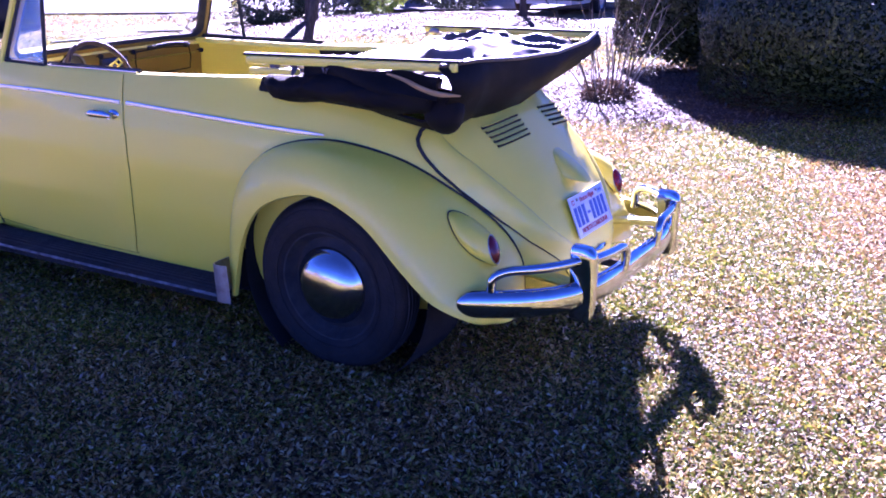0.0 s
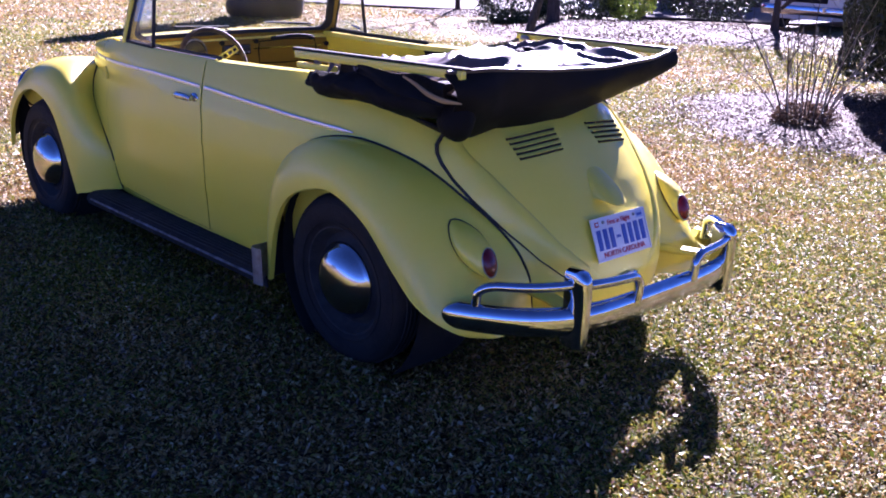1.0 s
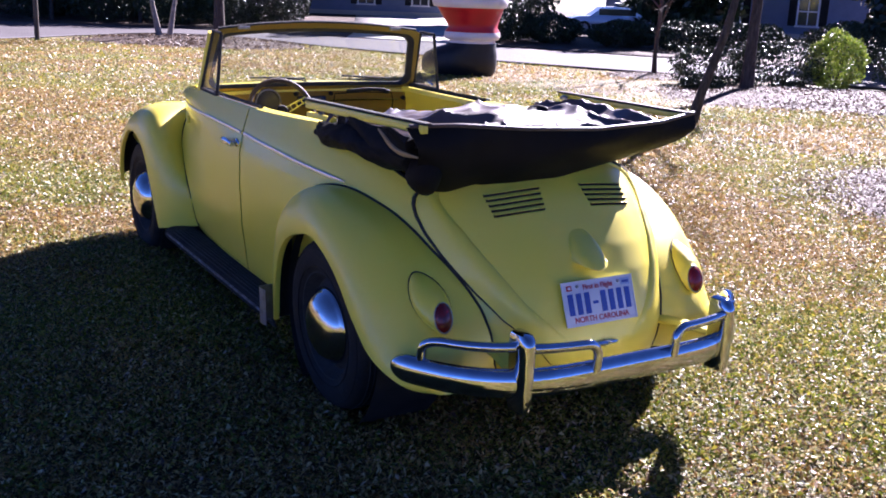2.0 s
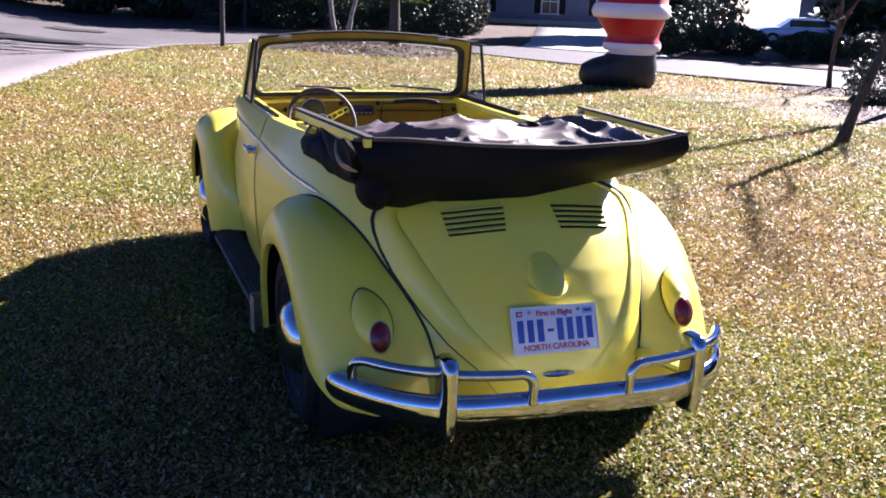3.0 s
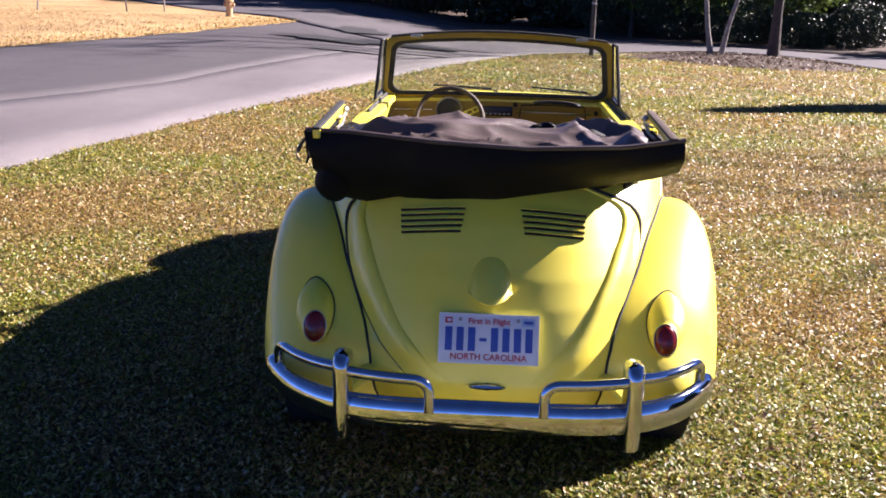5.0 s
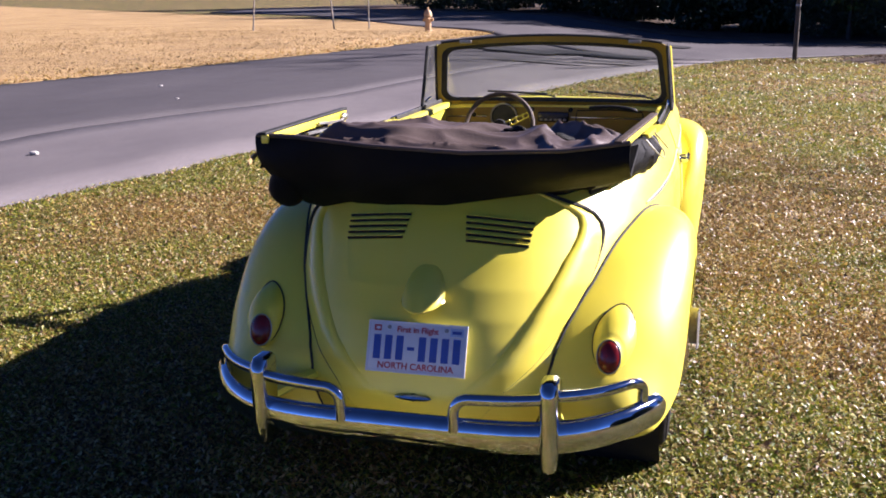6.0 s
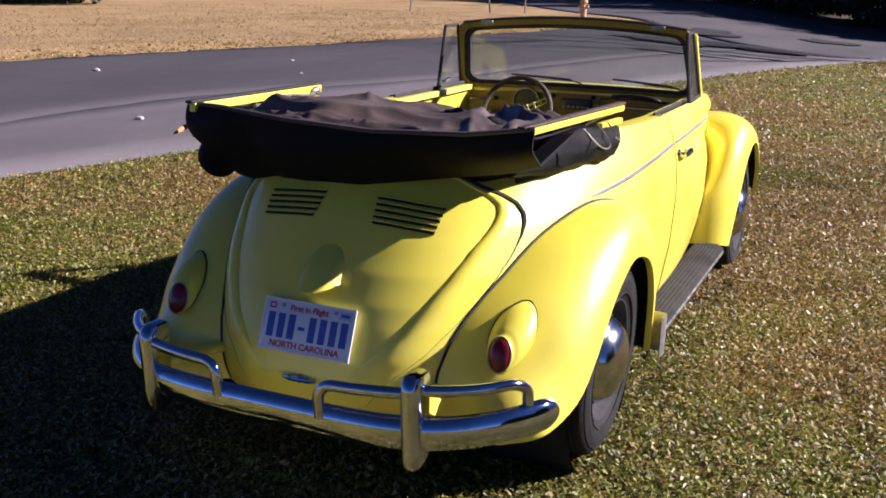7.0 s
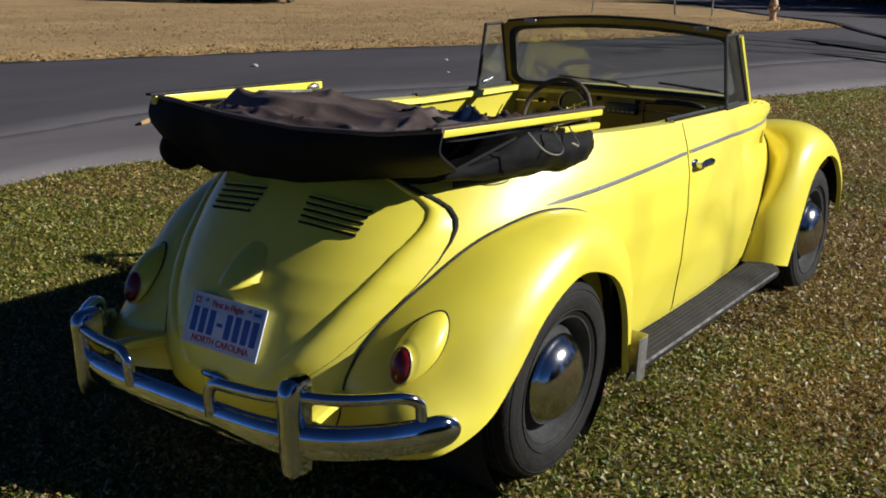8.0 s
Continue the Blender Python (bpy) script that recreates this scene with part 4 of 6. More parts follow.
for sgn in (1, -1):
    gx = sgn * 0.424
    gy = float(bumper_y(0.424))
    P = []
    for z, out, w in ((0.242, 0.024, 0.012), (0.245, 0.036, 0.019), (0.254, 0.045, 0.0245), (0.29, 0.051, 0.0265), (0.36, 0.054, 0.0270), (0.43, 0.055, 0.0275), (0.470, 0.055, 0.0285), (0.490, 0.049, 0.0280), (0.503, 0.036, 0.0240), (0.509, 0.014, 0.0120)):
        row = []
        for a in np.linspace(0, math.pi, 15):
            row.append((gx + w * math.copysign(abs(math.cos(a)) ** 0.75, math.cos(a)), gy + 0.020 - out * math.sin(a) ** 0.7, z))
        row += [(gx - w, gy + 0.05, z), (gx + w, gy + 0.05, z)]
        P.append(row)
    gv, gf = lattice(P, True)
    gf += [tuple(range(17)), tuple(reversed([9 * 17 + k for k in range(17)]))]
    part("bumper_guard", (gv, gf), M["chrome"], bumper, "chrome upright guard")
    for x0, x1 in ((0.424, 0.165), (0.424, 0.658)):
        way, back_by, bend = (1, 0.016, 0.040) if x1 > x0 else (-1, -0.004, 0.044)
        pts = []
        for x in np.linspace(x0, x1 - way * bend, 8):
            pts.append((sgn * x, float(bumper_y(x)) + back_by, 0.460 - 0.010 * abs(x - x0) / abs(x1 - x0)))
        for q in np.linspace(0.3, math.pi / 2, 5):
            x = x1 - way * bend * (1 - math.sin(q))
            pts.append((sgn * x, float(bumper_y(x)) + back_by, 0.451 - bend * (1 - math.cos(q))))
        pts += [(sgn * x1, float(bumper_y(x1)) + back_by + 0.002, 0.385), (sgn * x1, float(bumper_y(x1)) + back_by + 0.006, 0.352)]
        part("guard_tube", tube(smooth_line(pts, 48), 0.0162, 12), M["chrome"], bumper, "chrome tube")
    part("bumper_bracket", tube([(sgn * 0.43, -0.76, 0.37), (sgn * 0.40, -0.66, 0.37), (sgn * 0.36, -0.50, 0.36)], 0.016, 8, flat=2.0), M["paint"], bumper, "yellow bracket")
for sgn in (1, -1):
    part("exhaust_pipe", tube([(sgn * 0.24, -0.45, 0.235), (sgn * 0.24, -0.665, 0.228)], 0.015, 12), M["rubber"], car, "thin exhaust tip")


# wheels
def make_wheel(y, sgn, camber):
    hub = new("wheel")
    hub.parent = car
    hub.matrix_basis = Matrix.Translation((sgn * 0.655, y, HUB if y < 1 else HUB - 0.03)) @ Matrix.Rotation(sgn * radians(camber), 4, 'Y') @ (Matrix.Rotation(math.pi, 4, 'Z') if sgn < 0 else Matrix.Identity(4))
    R = 0.318
    tyre = lathe([(0.195, 0.050), (0.205, 0.062), (0.235, 0.074), (0.270, 0.074), (0.297, 0.066), (0.310, 0.052), (0.316, 0.030), (R, 0.0), (0.316, -0.030), (0.310, -0.052), (0.290, -0.068), (0.240, -0.072), (0.195, -0.055)], 64)
    part("tyre", tyre, M["tyre"], None, "worn black tyre").parent = hub
    for rr in (0.225, 0.262, 0.288):
        part("tyre_ring", tube([(0.0725 if rr < 0.28 else 0.0695, rr * math.cos(a), rr * math.sin(a)) for a in np.linspace(0, 2 * math.pi, 49)[:-1]], 0.0022, 5, True), M["tyre"], None).parent = hub
    grooves = []
    for gxx in (-0.030, -0.010, 0.010, 0.030):
        grooves.append(tube([(gxx, 0.3175 * math.cos(a), 0.3175 * math.sin(a)) for a in np.linspace(0, 2 * math.pi, 49)[:-1]], 0.003, 4, True))
    part("tread", join(*grooves), M["rubber"], None).parent = hub
    rim = lathe([(0.206, 0.052), (0.204, 0.062), (0.198, 0.062), (0.190, 0.048), (0.182, 0.028), (0.172, 0.020), (0.158, 0.026), (0.144, 0.040), (0.06, 0.044), (0.001, 0.044)], 56)
    part("rim", rim, M["rubber"], None, "black painted steel rim").parent = hub
    cap = lathe([(0.140, 0.040), (0.144, 0.046), (0.141, 0.053), (0.136, 0.057), (0.131, 0.064), (0.122, 0.076), (0.108, 0.089), (0.090, 0.100), (0.068, 0.108), (0.045, 0.113), (0.022, 0.1155), (0.0005, 0.116)], 56)
    part("hubcap", cap, M["hubcap_chrome"], None, "smooth domed chrome hubcap").parent = hub


for sgn in (1, -1):
    make_wheel(REAR_AXLE, sgn, 3.0)
    make_wheel(FRONT_AXLE, sgn, -0.5)
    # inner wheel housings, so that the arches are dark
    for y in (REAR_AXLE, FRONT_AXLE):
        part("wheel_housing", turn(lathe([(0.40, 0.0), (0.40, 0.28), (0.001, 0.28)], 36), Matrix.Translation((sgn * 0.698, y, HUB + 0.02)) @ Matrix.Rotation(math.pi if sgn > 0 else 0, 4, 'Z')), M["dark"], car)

# floor pan and engine bay underside
part("floor_pan", block(-0.56, 0.56, 0.25, 2.9, 0.17, 0.22, 0.02), M["dark"], car)


# doors: a skin that stands slightly proud, with dark gaps round it
def side_patch(y0, y1, z0, z1f, off, sgn, ny=30, nz=26):
    P = []
    for y in np.linspace(y0, y1, ny):
        row = []
        for t in np.linspace(0, 1, nz):
            z = z0 + t * (float(z1f(y)) - z0)
            row.append((sgn * (float(side_x(y, z)) + off), y, z))
        P.append(row)
    return np.array(P)


DOOR_BACK, DOOR_FRONT = 1.085, 2.035


def door_back(z):
    return float(np.interp(z, [0.23, 0.30, 0.40, 0.49, 0.62, 0.74, 0.86, 0.97], [1.100, 1.080, 1.055, 1.042, 1.032, 1.038, 1.062, 1.092]))


for sgn in (1, -1):
    P = []
    for s in np.linspace(0, 1, 30):
        row = []
        for t in np.linspace(0, 1, 26):
            z = 0.235 + t * (float(belt(DOOR_BACK + s * (DOOR_FRONT - DOOR_BACK))) - 0.235)
            y = door_back(z) + s * (DOOR_FRONT - door_back(z))
            row.append((sgn * (float(side_x(y, z)) + 0.003), y, z))
        P.append(row)
    P = np.array(P)
    door = part("door", sheet(P, 0.02, (0, 1.4, 0.6)), M["paint"], car, "closed yellow door with a chrome handle")
    gap = [(sgn * (float(side_x(door_back(z), z)) + 0.0015), door_back(z) - 0.003, z) for z in np.linspace(0.965, 0.235, 30)]
    gap += [(sgn * (float(side_x(y, 0.232)) + 0.0015), y, 0.232) for y in np.linspace(DOOR_BACK, DOOR_FRONT, 20)]
    gap += [(sgn * (float(side_x(DOOR_FRONT + 0.003, z)) + 0.0015), DOOR_FRONT + 0.003, z) for z in np.linspace(0.235, 0.955, 30)]
    part("door_gap", tube(gap, 0.0008, 5), M["dark"], door, "dark gap round the door")
    hx = float(side_x(1.15, 0.815))
    part("door_handle", join(tube([(sgn * (hx + 0.034), y, 0.812 + 0.004 * math.sin((y - 1.08) * 20)) for y in np.linspace(1.085, 1.225, 14)], np.concatenate([np.linspace(0.008, 0.015, 5), np.full(6, 0.015), np.linspace(0.014, 0.006, 3)]), 10, flat=0.7),
                             tube([(sgn * hx, 1.105, 0.812), (sgn * (hx + 0.036), 1.10, 0.812)], 0.012, 10), tube([(sgn * hx, 1.215, 0.812), (sgn * (hx + 0.03), 1.215, 0.812)], 0.006, 8),
                             ellipsoid((sgn * (hx + 0.002), 1.105, 0.812), (0.008, 0.034, 0.022), 8, 12)), M["chrome"], door, "chrome pull handle")
    for a, b in ((1.075, 2.025),):
        tz = [float(np.interp(y, [0.13, 0.6, 1.0, 1.5, 1.93], [0.818, 0.845, 0.862, 0.872, 0.868])) for y in np.linspace(a, b, 24)]
        part("trim_strip", tube([(sgn * (float(side_x(y, z)) + 0.006), y, z) for y, z in zip(np.linspace(a, b, 24), tz)], 0.0082, 8, flat=0.45), M["aluminium"], door, "thin bright trim strip")
    ys = np.linspace(0.125, 1.038, 26)
    tz = [float(np.interp(y, [0.13, 0.6, 1.0, 1.5, 1.93], [0.818, 0.845, 0.862, 0.872, 0.868])) for y in ys]
    rr = np.full(26, 0.0082)
    rr[:3] = (0.003, 0.006, 0.0082)
    part("trim_strip", tube([(sgn * (float(side_x(y, z)) + 0.004), y, z) for y, z in zip(ys, tz)], rr, 8, flat=0.5), M["aluminium"], car, "thin bright trim strip")
    ys = np.linspace(2.045, 2.30, 12)
    part("trim_strip", tube([(sgn * (float(side_x(y, 0.868)) + 0.004), y, 0.868) for y in ys], 0.0082, 8, flat=0.45), M["aluminium"], car, "thin bright trim strip")
    # inner door face and the window slot rail on top
    Pin = side_patch(1.03, 1.88, 0.40, lambda y: belt(y) - 0.004, -0.075, sgn, 12, 8)
    part("door_lining", sheet(Pin, 0.01, (sgn * 2, 1.4, 0.6)), M["paint"], door, "bare yellow inner door panel")
    capP = [[(sgn * (float(side_x(y, float(belt(y)))) - d), y, float(belt(y)) + h) for d, h in ((-0.002, -0.006), (0.004, 0.006), (0.02, 0.008), (0.034, 0.000), (0.055, 0.004), (0.078, 0.002), (0.084, -0.02))] for y in np.linspace(1.03, 1.90, 16)]
    part("window_rail", sheet(capP, 0.004, (sgn * 0.6, 1.4, 0.3)), M["paint"], door, sharp=25)
    slot = [(sgn * (float(side_x(y, float(belt(y)))) - 0.036), y, float(belt(y)) + 0.008) for y in np.linspace(1.03, 1.90, 16)]
    part("window_slot", tube(slot, 0.012, 6, flat=0.5), M["rubber"], door, "black rubber window slot")
    bright = [(sgn * (float(side_x(y, float(belt(y)))) - 0.012), y, float(belt(y)) + 0.010) for y in np.linspace(1.03, 1.90, 16)]
    part("window_edge", tube(bright, 0.004, 6), M["chrome"], door, "bright edge strip")
    # quarter panel inside, behind the door
    Pq = side_patch(0.30, 1.03, 0.45, lambda y: belt(y) - 0.004, -0.075, sgn, 12, 8)
    part("quarter_lining", sheet(Pq, 0.01, (sgn * 2, 1.0, 0.6)), M["dark"], car)
    capQ = [[(sgn * (float(side_x(y, float(belt(y)))) - d), y, float(belt(y)) + h) for d, h in ((-0.002, -0.006), (0.004, 0.004), (0.03, 0.006), (0.078, 0.002), (0.084, -0.02))] for y in np.linspace(0.28, 1.028, 14)]
    part("quarter_rail", sheet(capQ, 0.004, (sgn * 0.6, 0.6, 0.3)), M["paint"], car, sharp=25)
    # running boards and stone guards
    rb = [[(sgn * x, y, z + 0.0) for x, z in ((0.60, 0.165), (0.60, 0.212), (0.66, 0.214), (0.705, 0.206), (0.732, 0.192), (0.740, 0.172), (0.732, 0.150))] for y in np.linspace(0.50, 2.10, 20)]
    rb_ob = part("running_board", sheet(rb, 0.006, (sgn * 0.66, 1.2, 0.0)), M["worn_rubber"], car, "black ribbed rubber running board, edge worn pale", sharp=30)
    for k in range(7):
        xr = 0.622 + 0.016 * k
        zr = float(np.interp(xr, (0.60, 0.66, 0.705, 0.732), (0.212, 0.214, 0.206, 0.192)))
        part("rib", tube([(sgn * xr, y, zr + 0.001) for y in np.linspace(0.52, 2.0, 6)], 0.0032, 6), M["rubber"], rb_ob)
    part("edge_strip", tube([(sgn * 0.739, y, 0.180) for y in np.linspace(0.51, 2.05, 12)], 0.006, 6), M["worn_edge"], rb_ob, "scuffed pale edge strip")
    part("stone_guard", sheet([[(sgn * x, y + 0.06 * (z - 0.2), z) for x, y in ((0.700, 0.520), (0.770, 0.520), (0.792, 0.512), (0.799, 0.495), (0.798, 0.470), (0.792, 0.445))] for z in np.linspace(0.185, 0.330, 6)], 0.004, (sgn * 0.72, 0.40, 0.25)), M["steel"], car, "small grey metal stone guard")
    # door hinge pins at the front edge
    for hz in (0.33, 0.80):
        part("hinge", tube([(sgn * (float(side_x(2.047, hz)) + 0.006), 2.049, hz - 0.03), (sgn * (float(side_x(2.047, hz)) + 0.006), 2.049, hz + 0.03)], 0.009, 8), M["paint"], car)


# windscreen
def ws_point(x, t):
    """t: 0 at the foot, 1 at the top edge."""
    y = 1.872 - 0.125 * t - 0.030 * (x / 0.58) ** 2
    z = 0.955 + 0.352 * t - 0.040 * t * (x / 0.58) ** 2
    return np.array((x, y, z))


def ws_loop(wb, wt, t0, t1, r, n=10):
    pts = []
    for cx, ct, a0 in ((wb - r, t0 + r / 0.36, -math.pi / 2), (wt - r, t1 - r / 0.36, 0), (-(wt - r), t1 - r / 0.36, math.pi / 2), (-(wb - r), t0 + r / 0.36, math.pi)):
        for k in range(n):
            a = a0 + math.pi / 2 * k / (n - 1)
            pts.append((cx + r * math.cos(a), ct + r / 0.36 * math.sin(a)))
    out = []
    for i in range(len(pts)):
        p, q = pts[i], pts[(i + 1) % len(pts)]
        m = 10 if math.hypot(p[0] - q[0], 0.36 * (p[1] - q[1])) > 0.1 else 1
        for k in range(m):
            out.append(ws_point(p[0] + (q[0] - p[0]) * k / m, p[1] + (q[1] - p[1]) * k / m))
    return np.array(out)


outer = ws_loop(0.598, 0.575, 0.0, 1.0, 0.03)
mid = ws_loop(0.577, 0.553, 0.05, 0.925, 0.055)
inner = ws_loop(0.549, 0.528, 0.105, 0.872, 0.05)
fr = np.array((0, -0.022, 0))
ring = np.array([outer - fr * 0.7, outer + fr, mid + fr * 1.1, mid - fr * 0.9, outer - fr * 0.7])
screen = part("windscreen_frame", lattice(np.transpose(ring, (1, 0, 2)).tolist() + [np.transpose(ring, (1, 0, 2))[0].tolist()]), M["paint_shaded"], car, "yellow windscreen frame with a curved top rail, shade in its colour", sharp=30)
part("gasket", lattice(np.transpose(np.array([mid + fr * 0.9, inner + fr * 0.4, inner - fr * 0.4, mid - fr * 0.8]), (1, 0, 2)).tolist() + [np.array([mid + fr * 0.9, inner + fr * 0.4, inner - fr * 0.4, mid - fr * 0.8])[:, 0].tolist()]), M["rubber"], screen, "black rubber gasket")
gl = [[ws_point(x, t) for t in np.linspace(0.10, 0.89, 8)] for x in np.linspace(-0.55, 0.55, 24)]
pane = part("windscreen_pane", sheet(gl, 0.004, (0, 5, 1)), M["glass"], screen, "clear windscreen glass")
pane.visible_shadow = False
part("header_seal", tube([ws_point(x, 1.0) + np.array((0, -0.012, 0.004)) for x in np.linspace(-0.55, 0.55, 30)], 0.008, 6), M["rubber"], screen, "black header seal")
for x in (-0.42, 0.42):
    part("header_latch", turn(block(-0.03, 0.03, -0.012, 0.012, -0.008, 0.008, 0.003), Matrix.Translation(ws_point(x, 0.985) + np.array((0, -0.03, 0.0)))), M["steel"], screen)
for x0, x1 in ((-0.34, 0.02), (0.18, 0.52)):
    foot = ws_point(x1, 0.02) + np.array((0, 0.03, 0))
    arm = [foot, foot + np.array((-0.03, 0.02, 0.03)), ws_point(0.5 * (x0 + x1), 0.16) + np.array((0, 0.02, 0)), ws_point(x0 + 0.05, 0.19) + np.array((0, 0.015, 0))]
    part("wiper", join(tube(smooth_line(arm, 14), 0.004, 6), tube([ws_point(x, 0.15 + 0.05 * (x1 - x) / (x1 - x0)) + np.array((0, 0.008, 0)) for x in np.linspace(x0, x1 - 0.05, 10)], 0.005, 6)), M["rubber"], screen, "black wiper arm")

# quarter vent windows
for sgn in (1, -1):
    foot_r, top_r = np.array((sgn * 0.612, 1.555, 0.972)), np.array((sgn * 0.582, 1.565, 1.262))
    top_f, foot_f = np.array((sgn * 0.577, 1.700, 1.266)), np.array((sgn * 0.606, 1.815, 0.975))
    vent = part("vent_window", tube(smooth_line([foot_r, top_r], 4), 0.0085, 8), M["rubber"], car, "quarter vent window in a dark frame")
    part("vent_frame", join(tube([top_r, top_f], 0.007, 8), tube([top_f, foot_f], 0.008, 8), tube([foot_f, foot_r], 0.009, 8), tube([foot_r + np.array((0, -0.006, 0)), top_r + np.array((0, -0.006, 0))], 0.004, 6)), M["rubber"], vent)
    s = np.linspace(0, 1, 6)[:, None, None]
    q = np.linspace(0, 1, 6)[None, :, None]
    pp = (1 - s) * ((1 - q) * foot_r + q * top_r) + s * ((1 - q) * foot_f + q * top_f)
    pn = part("vent_pane", sheet(pp, 0.004, (sgn * 0.2, 1.6, 1.1)), M["glass"], vent, "clear quarter glass")
    pn.visible_shadow = False
    part("vent_latch", tube([foot_r + np.array((-sgn * 0.01, 0.03, 0.02)), foot_r + np.array((-sgn * 0.02, 0.09, 0.035))], 0.006, 8), M["chrome"], vent, "chrome latch")
    # A-pillar foot joining frame and belt
    part("pillar", tube([np.array((sgn * 0.600, 1.855, 0.93)), np.array((sgn * 0.596, 1.838, 0.99)), np.array((sgn * 0.574, 1.735, 1.255))], 0.019, 10), M["paint"], car, "yellow windscreen pillar")

# cowl and dashboard
cowl = [[(x, y - 0.05 * (x / 0.58) ** 2, z - 0.012 * (x / 0.58) ** 2) for y, z in ((1.848, 0.945), (1.852, 0.958), (1.87, 0.966), (1.92, 0.974), (1.98, 0.980), (2.06, 0.979), (2.16, 0.968), (2.26, 0.944))] for x in np.linspace(-0.58, 0.58, 25)]
part("cowl", sheet(cowl, 0.01, (0, 1.8, 0)), M["paint"], car, "yellow cowl below the windscreen")
dash_face = [[(x, 1.856 - 0.05 * (x / 0.58) ** 2 + 0.02 * (1 - t), 0.70 + 0.252 * t) for t in np.linspace(0, 1, 8)] for x in np.linspace(-0.57, 0.57, 25)]
dash = part("dashboard", sheet(dash_face, 0.02, (0, 3, 0.8)), M["paint_shaded"], car, "yellow metal dashboard with shade put into its brown colour")
dy = 1.843
part("speedometer", turn(lathe([(0.072, 0.0), (0.072, -0.016), (0.064, -0.018), (0.060, -0.010), (0.001, -0.010)], 32, 'y'), Matrix.Translation((-0.25, dy, 0.892))), M["dial"], dash, "round dark speedometer")
part("dial_ring", turn(tube([(0.068 * math.cos(a), -0.018, 0.068 * math.sin(a)) for a in np.linspace(0, 2 * math.pi, 37)[:-1]], 0.005, 6, True), Matrix.Translation((-0.25, dy, 0.892))), M["steel"], dash)
radio = part("radio", block(-0.075, 0.085, dy - 0.006, dy + 0.03, 0.868, 0.918, 0.006), M["dial"], dash, "dark radio panel")
for k in range(6):
    part("radio_key", block(-0.062 + 0.024 * k, -0.046 + 0.024 * k, dy - 0.014, dy, 0.875, 0.885, 0.002), M["steel"], radio)
for zz in (0.895,):
    part("dash_strip", tube([(x, dy - 0.008 - 0.05 * (x / 0.58) ** 2, zz) for x in np.linspace(0.10, 0.50, 14)], 0.004, 6), M["chrome"], dash, "thin chrome strip")
    part("dash_strip", tube([(x, dy - 0.008 - 0.05 * (x / 0.58) ** 2, zz) for x in np.linspace(-0.54, -0.34, 10)], 0.004, 6), M["chrome"], dash, "thin chrome strip")
gbox = [(x, dy - 0.010 - 0.05 * (x / 0.58) ** 2, z) for x, z in ((0.13, 0.930), (0.30, 0.937), (0.46, 0.930), (0.47, 0.885), (0.46, 0.82), (0.30, 0.815), (0.13, 0.82), (0.125, 0.88))]
part("glovebox_edge", tube(gbox, 0.0035, 5, True), M["dark"], dash)
grab = [(x, dy - 0.02 - 0.05 * (x / 0.58) ** 2 - d, z) for x, d, z in ((0.20, 0.0, 0.945), (0.21, 0.030, 0.950), (0.28, 0.040, 0.957), (0.36, 0.040, 0.955), (0.42, 0.030, 0.945), (0.43, 0.0, 0.935))]
part("grab_handle", tube(smooth_line(grab, 24), 0.010, 8), M["rubber"], dash, "black grab handle")
for x in (-0.10, 0.10, -0.40, 0.52):
    part("knob", turn(lathe([(0.004, 0), (0.004, -0.02), (0.012, -0.022), (0.012, -0.034), (0.001, -0.036)], 14, 'y'), Matrix.Translation((x, dy - 0.05 * (x / 0.58) ** 2, 0.935 if abs(x) < 0.2 else 0.905))), M["dark"], dash)

# steering wheel
sw_m = Matrix.Translation((-0.240, 1.660, 0.862)) @ Matrix.Rotation(radians(-25), 4, 'X')
wheel_rim = [(0.172 * math.cos(a), 0, 0.172 * math.sin(a)) for a in np.linspace(0, 2 * math.pi, 61)[:-1]]
steer = part("steering_wheel", turn(tube(wheel_rim, 0.0125, 10, True), sw_m), M["wood"], car, "dark steering wheel with drilled yellow spokes")
for a in (radians(25), radians(270)):
    d = np.array((math.cos(a), 0, math.sin(a)))
    n = np.array((-math.sin(a), 0, math.cos(a)))
    bars = []
    for s in (-1, 1):
        bars.append(tube([d * 0.03 + n * 0.015 * s + np.array((0, 0.02, 0)), d * 0.166 + n * 0.011 * s], 0.0045, 6))
    for q in (0.06, 0.095, 0.13, 0.16):
        bars.append(tube([d * q - n * 0.014, d * q + n * 0.014], 0.0045, 6))
    part("spoke", turn(join(*bars), sw_m), M["paint"], steer, "drilled yellow spoke")
part("horn_hub", turn(lathe([(0.040, 0.02), (0.040, -0.005), (0.030, -0.018), (0.001, -0.02)], 24, 'y'), sw_m), M["dark"], steer)
part("column", turn(tube([(0, 0.02, 0), (0, 0.20, 0.0)], 0.022, 12), sw_m), M["dark"], steer)

# seats and floor inside
def seat_geo(x0, x1, y0, y1):
    cushion = block(x0, x1, y0, y1, 0.38, 0.52, 0.04, 3)
    back = turn(block(x0 + 0.01, x1 - 0.01, -0.06, 0.06, 0.0, 0.47, 0.04, 3), Matrix.Translation((0, y0 + 0.02, 0.47)) @ Matrix.Rotation(radians(14), 4, 'X'))
    return cushion, back


